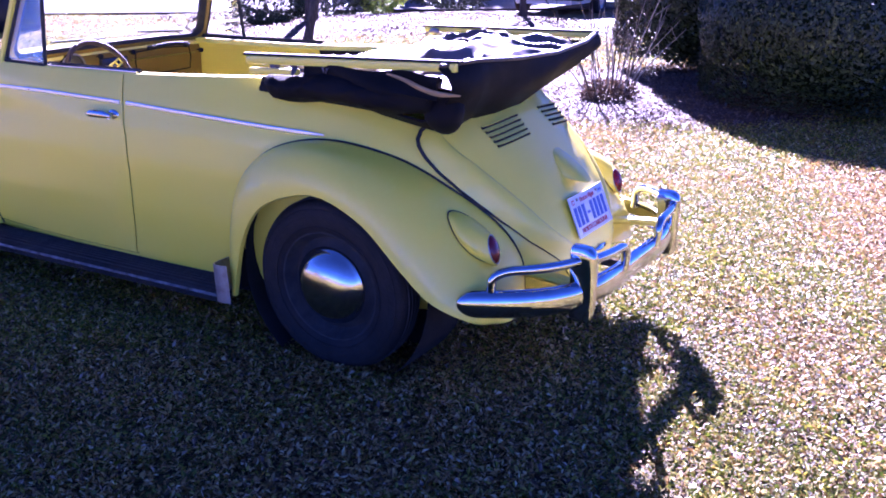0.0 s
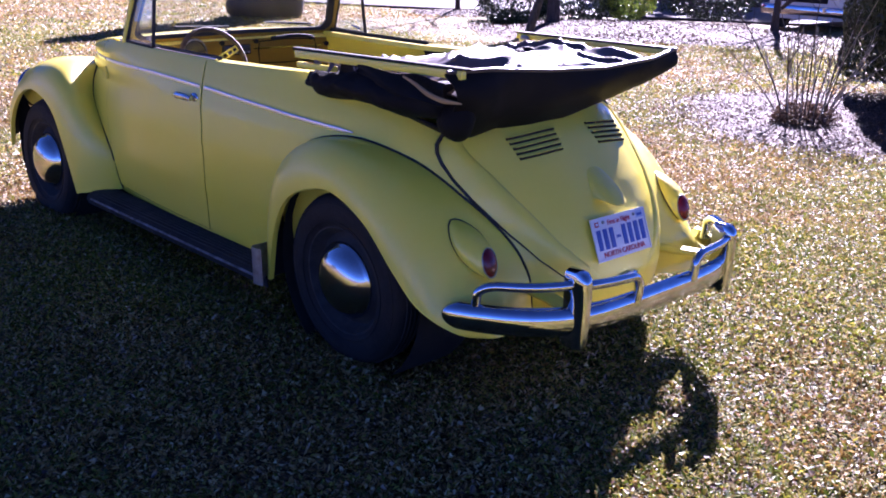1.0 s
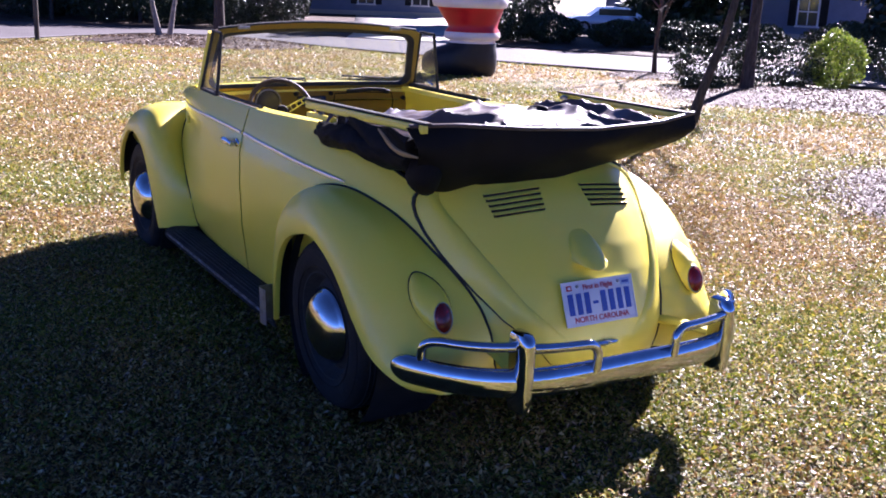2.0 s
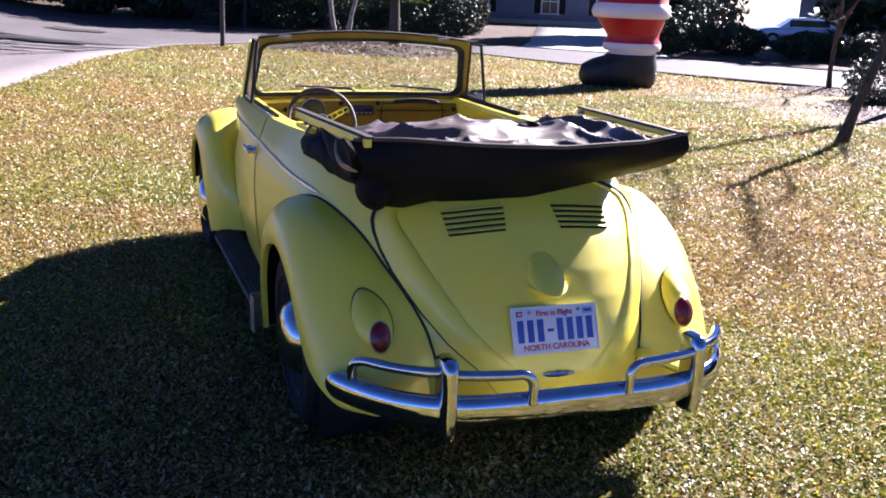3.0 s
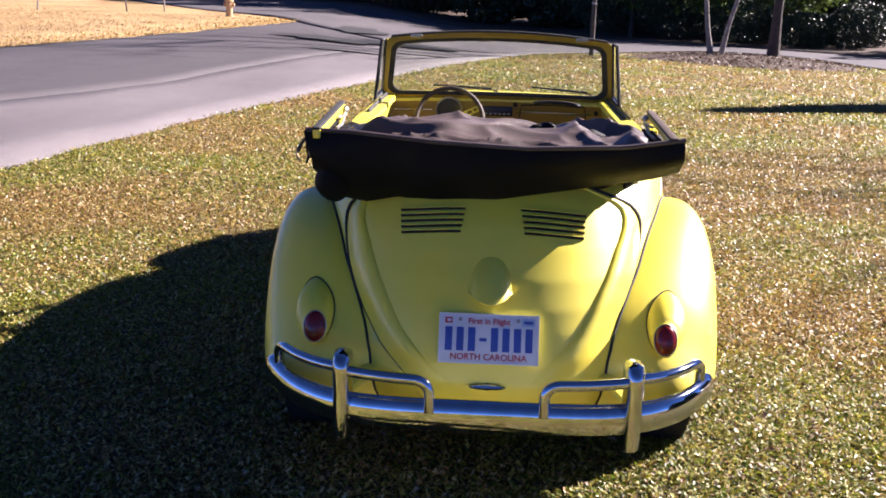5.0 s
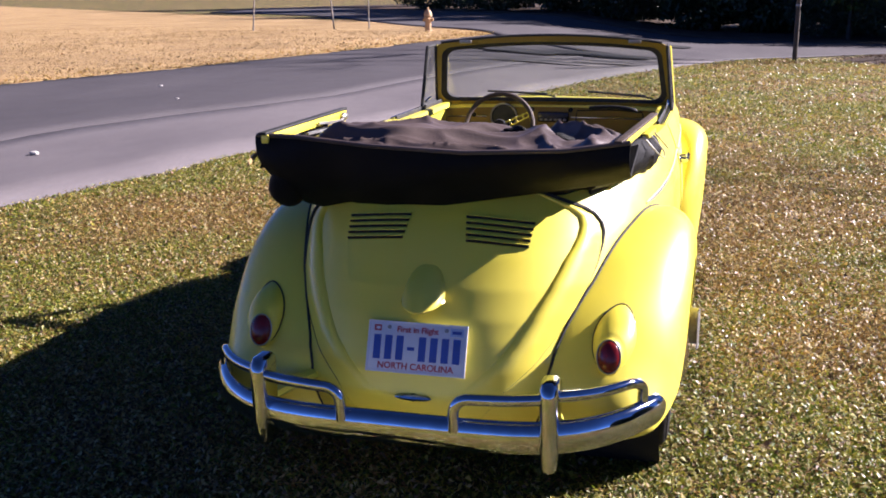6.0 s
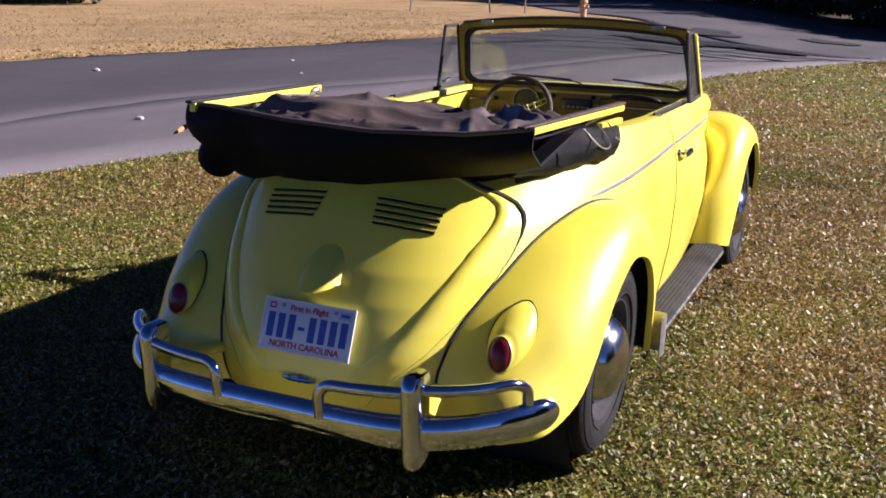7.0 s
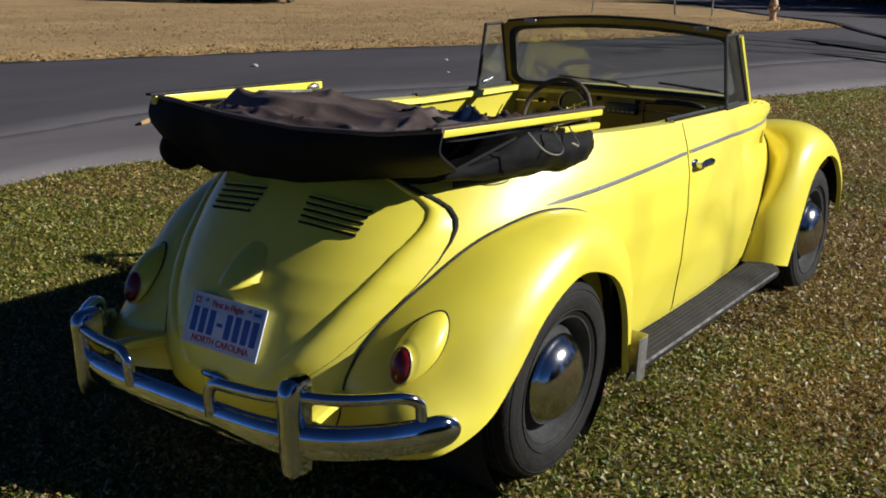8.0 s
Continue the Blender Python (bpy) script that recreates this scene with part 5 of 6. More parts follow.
for x0, x1 in ((-0.48, -0.05), (0.05, 0.48)):
    c, b = seat_geo(x0, x1, 0.72, 1.20)
    st = part("front_seat", c, M["seat"], car, "dark vinyl front seat")
    part("backrest", b, M["seat"], st)
part("cabin_floor", block(-0.55, 0.55, 0.2, 1.75, 0.215, 0.26, 0.01), M["dark"], car)
part("rear_bulkhead", block(-0.54, 0.54, 0.05, 0.30, 0.22, 0.86, 0.03), M["dark"], car)
part("firewall", block(-0.55, 0.55, 1.90, 1.93, 0.22, 0.90, 0.01), M["dark"], car)
part("folded_cloth", sheet([[(-0.47 + 0.2 * s, 1.79 - 0.01 * math.sin(9 * s), 0.79 + 0.05 * t + 0.01 * math.sin(14 * s)) for t in np.linspace(0, 1, 5)] for s in np.linspace(0, 1, 12)], 0.01, (0, 3, 0.8)), M["blue_cloth"], car, "blue patterned cloth below the dashboard")


# folded top
top = new("folded_top")
top.parent = car
tagged(top, "folded black canvas top with yellow side rails")


def top_edge(x):
    """Rear edge of the stack: the header rail lying back to front."""
    z = np.interp(x, [-0.64, -0.45, -0.2, 0.1, 0.4, 0.60], [1.085, 1.090, 1.072, 1.060, 1.072, 1.098])
    y = np.interp(x, [-0.64, -0.45, -0.2, 0.1, 0.4, 0.60], [-0.345, -0.405, -0.430, -0.435, -0.425, -0.395])
    return y, z


def low_edge(x):
    z = np.interp(x, [-0.64, -0.55, -0.45, -0.32, -0.18, 0.0, 0.3, 0.5, 0.60], [0.900, 0.850, 0.846, 0.870, 0.858, 0.876, 0.925, 0.957, 0.990])
    y = np.interp(x, [-0.64, -0.55, -0.45, -0.2, 0.0, 0.3, 0.5, 0.60], [-0.24, -0.255, -0.285, -0.315, -0.335, -0.325, -0.315, -0.335])
    return y, z


P = []
for x in np.linspace(-0.615, 0.585, 61):
    (y1, z1), (y0, z0) = top_edge(x), low_edge(x)
    row = []
    for t in np.linspace(0, 1, 16):
        x_in = x + 0.070 * t * min(1.0, max(0.0, (-x - 0.30) / 0.31))
        bulge = (0.030 + 0.045 * math.exp(-((x + 0.55) / 0.14) ** 2)) * math.sin(math.pi * t) + 0.008 * math.sin(9 * x + 5 * t) * math.sin(math.pi * t)
        row.append((x_in, y1 + (y0 - y1) * t ** 1.3 - bulge, z1 + (z0 - z1) * t))
    for t in np.linspace(0.1, 1, 6):
        row.append((x_in, y0 + t * 0.30, z0 + 0.05 * t))
    P.append(row)
part("canvas_skirt", sheet(P, 0.008, (0, 0.2, 1.0)), M["canvas"], top, "black canvas hanging over the tail", sharp=60)
part("header_rail", tube([(x, top_edge(x)[0] + 0.002, top_edge(x)[1] + 0.003) for x in np.linspace(-0.605, 0.585, 50)], 0.0075, 8, flat=1.3), M["vinyl"], top, "dark header rail with a thin edge")



def fold_z(x, y):
    a = noise.noise(Vector((x * 1.9 + 4, y * 2.6, 0.3)))
    c = 1 - abs(noise.noise(Vector((x * 2.3 + 1.1 * a, y * 5.2 + 0.9 * x + 1.3 * a, 2.7)))) * 2.6
    e = 1 - abs(noise.noise(Vector((x * 4.2 - 1.2 * y + a, y * 4.4 + 2 * a, 7.1)))) * 2.6
    g = 1 - abs(noise.noise(Vector((x * 7.0 + 3 * a, y * 10.0, 1.9)))) * 2.4
    base = 1.046 + 0.030 * math.sin(math.pi * min(1, max(0, (y + 0.42) / 0.75))) - 0.15 * max(0, (y - 0.04)) ** 1.1
    edge = max(0.0, 1 - abs(x / 0.56) ** 6)
    lip = min(1.0, (y + 0.43) / 0.12)
    crease = max(c, 0) ** 1.7
    return base + (0.034 * a + 0.036 * crease + 0.030 * max(e, 0) ** 1.6 + 0.012 * max(g, 0) ** 1.4 - 0.022) * edge * (0.12 + 0.88 * lip) - 0.05 * (1 - edge)


def fold_y(x, s):
    y0 = float(top_edge(x)[0]) + 0.012
    return y0 + s * (0.44 - y0)


P = [[(x, fold_y(x, s), fold_z(x, fold_y(x, s))) for s in np.linspace(0, 1, 100)] for x in np.linspace(-0.555, 0.515, 140)]
part("canvas_folds", sheet(P, 0.006, (0, 0, 0.5)), M["vinyl"], top, "crumpled dark brown vinyl lining", sharp=80)
part("top_front", sheet([[(x, 0.44 + 0.03 * math.sin(6 * x) - 0.05 * t, fold_z(x, 0.44) - 0.16 * t) for t in np.linspace(0, 1, 6)] for x in np.linspace(-0.555, 0.54, 40)], 0.006, (0, 0.0, 0.9)), M["canvas"], top)
# bunched scraps of lining and strap lying on the folds
for cx, cy, w, h in ((-0.10, 0.10, 0.050, 0.020), (0.16, 0.02, 0.042, 0.018), (0.34, -0.06, 0.040, 0.016), (-0.30, 0.24, 0.045, 0.022)):
    z0 = fold_z(cx, cy)
    v, f = ellipsoid((cx, cy, z0 + 0.2 * h), (w, 0.6 * w, h), 10, 16)
    v = [(p[0] + 0.010 * math.sin(60 * p[1] + 9 * cx), p[1] + 0.008 * math.sin(55 * p[0]), p[2] + 0.006 * math.sin(70 * p[0] + 40 * p[1])) for p in v]
    part("lining_bunch", (v, f), M["canvas"], top, sharp=80)


def roll(sgn):
    """The padded canvas roll under a side rail."""
    P = []
    y_start = -0.30 if sgn < 0 else -0.22
    for y in np.linspace(y_start, 0.43, 60):
        t = (y - y_start) / (0.43 - y_start)
        cx, cz = (0.575 if sgn > 0 else 0.550) + 0.015 * math.sin(7 * y), (0.945 + 0.018 * t if sgn > 0 else 0.972 + 0.004 * t) + 0.008 * math.sin(16 * y)
        rx = 0.085 * (math.sin(math.pi * min(1, 0.10 + 0.90 * t)) ** 0.28 if t < 1 else 0.3)
        rz = (0.072 if sgn > 0 else 0.056) * (1.15 - 0.35 * t)
        if sgn > 0:
            k = 0.32 + 0.68 * min(1, max(0, t - 0.15) / 0.28)
            rz, rx, cx, cz = rz * 0.90 * k, rx * (0.40 + 0.42 * t) * (0.5 + 0.5 * k), cx - 0.11 * (1 - t) ** 1.6, cz - 0.010 + 0.026 * k
        close = math.sqrt(max(0.06, min(1.0, (1 - t) / 0.10)))
        rx, rz = rx * (0.45 + 0.55 * close), rz * close
        row = []
        for a in np.linspace(0, 2 * math.pi, 33)[:-1]:
            b = 1 + (0.16 if sgn > 0 else 0.07) * noise.noise(Vector((3 * sgn + 1.6 * math.cos(a), 16 * y, 1.6 * math.sin(a)))) + 0.20 * (abs(noise.noise(Vector((9 + 2.2 * math.cos(a), 11 * y + 2 * a, 2.2 * math.sin(a))))) - 0.2)
            row.append((sgn * (cx + rx * b * math.cos(a)), y, cz + rz * b * math.sin(a)))
        P.append(row)
    v, f = lattice(P, True)
    f += [tuple(range(32)), tuple(reversed([59 * 32 + k for k in range(32)]))]
    return v, f


for sgn in (1, -1):
    if sgn < 0:
        bag = ellipsoid((-0.520, -0.315, 0.930), (0.062, 0.075, 0.080), 12, 18)
        part("canvas_bag", ([(x + 0.006 * math.sin(40 * z), y + 0.006 * math.sin(37 * x), z) for x, y, z in bag[0]], bag[1]), M["canvas"], top, "bunched black canvas at the corner", sharp=80)
    strip_y = np.linspace(-0.14, 0.41, 24)
    strip_z = np.interp(strip_y, [-0.14, 0.1, 0.41], [0.905, 0.935, 0.968])
    part("tack_strip", join(*[tube([(sgn * (float(side_x(y, z + dz)) + 0.010), y, z + dz) for y, z in zip(strip_y, strip_z)], 0.011, 6, flat=0.6) for dz in (-0.006, 0.010, 0.024)]), M["dark"], top, "dark cloth edge tacked to the body")
    part("canvas_roll", roll(sgn), M["canvas"], top, "padded black canvas roll", sharp=80)
    xr = 0.575 if sgn > 0 else -0.590
    m = Matrix.Translation((xr, 0.03, 1.072)) @ Matrix.Rotation(radians(-1.2), 4, 'X') @ Matrix.Rotation(radians(3.2 * -sgn), 4, 'Z')
    deep = 0.006 if sgn > 0 else 0.014
    rail = part("side_rail", turn(block(-0.012, 0.012, -0.42, 0.42, -deep, 0.014, 0.003), m), M["paint"], top, "yellow steel side rail")
    part("rail_cap", turn(block(-0.013, 0.013, -0.44, 0.43, 0.015, 0.024, 0.003), m), M["wood"] if sgn > 0 else M["rubber"], rail, "dark weatherstrip on the rail")
    part("rail_link", turn(join(tube([(-sgn * 0.02, 0.38, -0.01), (-sgn * 0.03, 0.12, -0.03), (-sgn * 0.03, -0.10, -0.02)], 0.006, 6), tube([(-sgn * 0.022, 0.05, 0.0), (-sgn * 0.03, 0.30, -0.015)], 0.005, 6), ellipsoid((-sgn * 0.02, 0.36, -0.004), (0.014, 0.03, 0.016), 8, 10)), m), M["steel"], rail, "steel hinge linkage")
    part("lower_rail", turn(block(-0.012, 0.012, 0.20, 0.41, -0.048, -0.028, 0.004), m), M["paint"], rail)
    if sgn > 0:
        part("canvas_strap", turn(join(tube(smooth_line([(sgn * 0.03, 0.10, -0.02), (sgn * 0.075, 0.09, -0.07), (sgn * 0.080, 0.06, -0.088), (sgn * 0.07, 0.00, -0.07), (sgn * 0.03, -0.03, -0.02)], 16), 0.0025, 5), tube(smooth_line([(sgn * 0.03, 0.19, -0.02), (sgn * 0.08, 0.17, -0.07), (sgn * 0.08, 0.13, -0.06)], 10), 0.0025, 5)), m), M["steel"], rail, "loose cable loop")
part("piping", tube([rear_point(x, 0.90 + 0.045 * abs(x / 0.5) ** 2, 0.012) for x in np.linspace(-0.56, 0.56, 40)], 0.009, 8), M["rubber"], top, "black edge piping")
# canvas closing the sides of the stack, drawn in from the rails to the body edge
foot = np.array(((0.30, -0.245, 0.905), (0.367, -0.204, 0.900), (0.415, -0.148, 0.908), (0.457, -0.080, 0.915), (0.508, -0.004, 0.912), (0.562, 0.12, 0.910)))
head = np.array(((0.48, -0.400, 1.066), (0.535, -0.350, 1.058), (0.556, -0.270, 1.054), (0.562, -0.180, 1.052), (0.565, -0.060, 1.050), (0.568, 0.15, 1.050)))
P = []
for s in np.linspace(0, 5, 40):
    lo, hi = (np.array([np.interp(s, range(6), q[:, k]) for k in range(3)]) for q in (foot, head))
    row = []
    for t in np.linspace(0, 1, 12):
        p = hi + (lo - hi) * t
        tuck = 0.022 * math.sin(math.pi * t) + 0.007 * math.sin(5.1 * s + 6 * t) * math.sin(math.pi * t)
        row.append((p[0] - tuck, p[1] + 0.5 * tuck, p[2]))
    P.append(row)
part("canvas_side", sheet(P, 0.006, (0, 0, 1.0)), M["canvas"], top, "black canvas drawn in below the rail", sharp=80)
# left panel added to block sun and keep the roll top dark
P = [[(-0.598 - 0.020 * t - 0.008 * math.sin(17 * y + 5 * t), y, 1.058 + (0.985 - 1.058) * t + 0.006 * math.sin(23 * y)) for t in np.linspace(0, 1, 10)] for y in np.linspace(-0.34, 0.21, 34)]
part("canvas_side", sheet(P, 0.006, (0, 0, 1.0)), M["canvas"], top, "black panel added below the rail to keep sun off the roll", sharp=80)
part("hinge_arm", tube(smooth_line([(-0.612, -0.15, 1.052), (-0.632, -0.23, 1.040), (-0.640, -0.30, 1.018), (-0.634, -0.36, 1.004), (-0.612, -0.43, 1.000)], 24), np.interp(np.linspace(0, 1, 24), [0, 0.4, 0.8, 1], [0.004, 0.009, 0.009, 0.003]), 8, flat=0.6), M["tan_steel"], top, "tan painted hinge arm")
for y, w, d in ((0.33, 0.055, 0.022), (0.24, 0.040, 0.030), (0.11, 0.030, 0.016)):
    rag = [[(-0.606 - 0.016 * math.sin(2.4 * u + 30 * y) * v - 0.010 * v, y + w * (u - 0.5) * (1 - 0.6 * v), 1.056 - d * v - 0.006 * math.sin(7 * u)) for v in np.linspace(0, 1, 6)] for u in np.linspace(0, 1, 9)]
    part("lining_rag", sheet(rag, 0.003, (0, 0, 1.0)), M["vinyl"], top, "torn scrap of lining", sharp=80)

car.rotation_euler = (0, 0, radians(-0.62))


# ---- plants ----
def leaf_cloud(c, r, n, size, seed, ragged=0.18, shell=0.55, flat_foot=True, clipped=False):
    """Many small leaves filling an uneven crown."""
    rng = np.random.default_rng(seed)
    d = rng.normal(0, 1, (n, 3))
    d /= np.linalg.norm(d, axis=1, keepdims=True)
    ph = rng.uniform(0, 6.28, 6)
    lump = 1 + ragged * (np.sin(5 * d[:, 0] + ph[0]) * np.sin(4 * d[:, 1] + ph[1]) + 0.7 * np.sin(9 * d[:, 2] + ph[2]) * np.sin(8 * d[:, 0] + ph[3]) + 0.5 * np.sin(15 * d[:, 1] + ph[4]) * np.sin(13 * d[:, 2] + ph[5]))
    rad = lump * (shell + (1 - shell) * rng.uniform(0, 1, n) ** 0.5)
    p = np.asarray(c) + d * rad[:, None] * np.asarray(r)
    if clipped:
        wide = np.where(d[:, 2] < 0, 0.97 / np.maximum(np.sqrt(1 - d[:, 2] ** 2), 0.5), 1.0)
        p[:, :2] = np.asarray(c)[:2] + (p[:, :2] - np.asarray(c)[:2]) * wide[:, None]
    if flat_foot:
        p[:, 2] = np.maximum(p[:, 2], c[2] - r[2] * 0.96 + rng.uniform(0, 0.1, n) * r[2])
    s = size * rng.uniform(0.6, 1.4, n)
    a = rng.normal(0, 1, (n, 3)) + d * 0.7
    if clipped:
        a = np.cross(d / np.asarray(r), rng.normal(0, 1, (n, 3))) + d * rng.normal(0, 0.25, (n, 1))
    a /= np.linalg.norm(a, axis=1, keepdims=True)
    b = np.cross(a, d + rng.normal(0, 0.35, (n, 3)) if clipped else rng.normal(0, 1, (n, 3)))
    b /= np.maximum(np.linalg.norm(b, axis=1, keepdims=True), 1e-6)
    a, b = a * s[:, None], b * (0.5 * s)[:, None]
    return np.stack([p + a, p + b, p - a, p - b], 1).reshape(-1, 3)


def leaf_part(name, V, mat, parent, label=""):
    ob = tri_object(name, V, 4, mat, label, "")
    del ob["kind"]
    ob.parent = parent
    ob.matrix_parent_inverse = parent.matrix_world.inverted()
    return ob


def at_ground(x, y):
    return (x, y, float(terrain(np.float64(x), np.float64(y))) - 0.01)


def shrub(x, y, r, n, size, seed, mat, label, category="shrub", group="", ragged=0.18, name="shrub", shell=0.72, clipped=False):
    g = at_ground(x, y)
    ob = thing(name, g, label, category, group)
    rng = np.random.default_rng(seed)
    for k in range(6):
        a = rng.uniform(0, 6.28)
        part("stem", tube([(g[0] + 0.04 * math.cos(a), g[1] + 0.04 * math.sin(a), g[2] - 0.02), (g[0] + 0.4 * r[0] * math.cos(a), g[1] + 0.4 * r[1] * math.sin(a), g[2] + r[2] * 1.2)], [0.02, 0.008], 6), M["bark"], ob)
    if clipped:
        # unseen dark core, added to stop light showing through the leaves
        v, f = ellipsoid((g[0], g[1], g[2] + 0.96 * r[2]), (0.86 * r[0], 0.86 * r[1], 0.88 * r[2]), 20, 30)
        part("inner_foliage", ([(p[0] + 0.02 * math.sin(19 * p[2] + 11 * p[1]), p[1] + 0.02 * math.sin(17 * p[0]), p[2]) for p in v], f), M["core_shade"], ob, "dark core added inside the shrub to block light")
    leaf_part("crown", leaf_cloud((g[0], g[1], g[2] + r[2]), r, n, size, seed, ragged, shell, True, clipped), mat, ob)
    return ob


def limb(p, d, length, r, depth, rng, out, wander=0.22):
    """A bare limb that forks."""
    pts, q, dd = [np.array(p)], np.array(p, float), np.array(d, float)
    seg = 5
    for k in range(seg):
        dd = dd + rng.normal(0, wander * 0.35, 3)
        dd[2] += 0.03
        dd /= np.linalg.norm(dd)
        q = q + dd * length / seg
        pts.append(q.copy())
    out.append(tube(pts, np.linspace(r, r * 0.55, seg + 1), 7 if r > 0.03 else 4))
    if depth > 0:
        for k in range(3 if depth > 1 else 4):
            i = rng.integers(2, seg + 1)
            nd = dd + rng.normal(0, 0.55, 3)
            nd[2] += 0.15
            nd /= np.linalg.norm(nd)
            limb(pts[i], nd, length * rng.uniform(0.5, 0.75), r * 0.5, depth - 1, rng, out, wander)


def bare_tree(x, y, height, r, lean, seed, mat, label, forks=6, depth=3, fork_at=0.45, name="tree"):
    g = at_ground(x, y)
    ob = thing(name, g, label, "tree")
    rng = np.random.default_rng(seed)
    pts = [(g[0] + lean[0] * h + 0.03 * math.sin(3 * h + seed), g[1] + lean[1] * h, g[2] + h - 0.03) for h in np.linspace(0, height, 9)]
    rad = [r * (1.35 if i == 0 else 1.0) * (1 - 0.55 * i / 8) for i in range(9)]
    part("trunk", tube(pts, rad, 14), mat, ob)
    out = []
    for k in range(forks):
        i = rng.integers(int(fork_at * 8), 9)
        a = rng.uniform(0, 6.28)
        limb(pts[i], (0.8 * math.cos(a) + lean[0], 0.8 * math.sin(a) + lean[1], 0.75), height * rng.uniform(0.3, 0.5), rad[i] * 0.55, depth, rng, out)
    part("branches", join(*out), mat, ob)
    return ob


# young leaning tree beside the car
bare_tree(7.63, 6.62, 3.4, 0.066, (0.32, -0.02), 4, M["bark"], "slim dark leaning tree with bare branches on the lawn", 7, 2, 0.6)
bare_tree(14.36, 14.68, 4.2, 0.055, (0.02, 0.0), 9, M["bark"], "small bare tree in a mulch ring near the street", 12, 3, 0.25)
bare_tree(9.5, 31.0, 13, 0.165, (0.02, 0.01), 12, M["bark"], "thick dark tree trunk in the mulch bed by the street", 6, 3, 0.5)
bare_tree(7.42, 30.9, 9, 0.085, (-0.16, 0.0), 13, M["pale_bark"], "pale twin-stemmed tree leaning apart in the mulch bed", 5, 3, 0.4)
bare_tree(7.72, 31.0, 9, 0.078, (0.22, 0.0), 14, M["pale_bark"], "pale twin-stemmed tree leaning apart in the mulch bed", 5, 3, 0.4)
bare_tree(13.0, 10.6, 7, 0.11, (0.03, 0.02), 16, M["bark"], "bare dark tree in the leaf-strewn bed", 7, 3, 0.4)
bare_tree(15.6, 7.2, 3.6, 0.07, (0.0, 0.02), 17, M["bark"], "small bare tree in the leaf-strewn bed", 9, 3, 0.2)


# mulch beds
def mound(cx, cy, rx, ry, h, seed):
    rng = np.random.default_rng(seed)
    ph = rng.uniform(0, 6.28, 4)
    P = []
    for i in range(9):
        row = []
        for a in np.linspace(0, 2 * math.pi, 41)[:-1]:
            q = (i / 8) * (1 + 0.09 * math.sin(3 * a + ph[0]) + 0.06 * math.sin(5 * a + ph[1]))
            x, y = cx + rx * q * math.cos(a), cy + ry * q * math.sin(a)
            row.append((x, y, float(terrain(np.float64(x), np.float64(y))) + h * (1 - (i / 8) ** 2) + 0.016 - 0.040 * (i / 8) ** 6 + 0.03 * math.sin(5 * x + ph[2]) * math.sin(4 * y) * h))
        P.append(row)
    return lattice(P[::-1], True)


BEDS = [(8.2, 29.6, 3.4, 4.6, 0.16), (13.6, 8.9, 3.2, 3.4, 0.12), (14.36, 14.68, 1.2, 1.2, 0.08), (6.2, 1.0, 2.1, 2.1, 0.05)]
for k, (cx, cy, rx, ry, h) in enumerate(BEDS):
    part("mulch_bed", mound(cx, cy, rx, ry, h, 40 + k), M["bed"], label="low bed of brown mulch and dead leaves", category="mulch bed", kind="structure", sharp=180)


def bed_chips(seed):
    rng = np.random.default_rng(seed)
    V = []
    for (cx, cy, rx, ry, h), n, s in zip(BEDS, (5000, 16000, 2500, 26000), (0.06, 0.032, 0.03, 0.017)):
        q, a = np.sqrt(rng.uniform(0, 1, n)) * rng.uniform(0.8, 1.15, n), rng.uniform(0, 6.283, n)
        x, y = cx + rx * q * np.cos(a), cy + ry * q * np.sin(a)
        z = terrain(x, y) + np.maximum(0, h * (1 - q ** 2)) + 0.016
        b = rng.uniform(0, 6.283, n)
        u = np.stack([np.cos(b), np.sin(b), rng.normal(0, 0.4, n)], 1) * (s * rng.uniform(0.5, 1.3, n))[:, None]
        w = np.stack([-np.sin(b), np.cos(b), rng.normal(0, 0.4, n)], 1) * (s * rng.uniform(0.25, 0.6, n))[:, None]
        c = np.stack([x, y, z], 1)
        V.append(np.stack([c + u, c + w, c - u, c - w], 1).reshape(-1, 3))
    return tri_object("bed_litter", np.concatenate(V), 4, M["mulch"], "dead leaves and bark chips over the beds", "leaves")


bed_chips(77)

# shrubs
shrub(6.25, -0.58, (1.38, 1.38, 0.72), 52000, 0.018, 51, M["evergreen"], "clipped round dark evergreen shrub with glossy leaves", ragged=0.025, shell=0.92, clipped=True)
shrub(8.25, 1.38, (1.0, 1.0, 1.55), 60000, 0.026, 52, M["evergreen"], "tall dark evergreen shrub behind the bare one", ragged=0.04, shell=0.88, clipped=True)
shrub(8.9, -1.0, (1.3, 1.3, 1.35), 24000, 0.035, 53, M["evergreen"], "dark evergreen shrub at the lawn's edge", ragged=0.08)


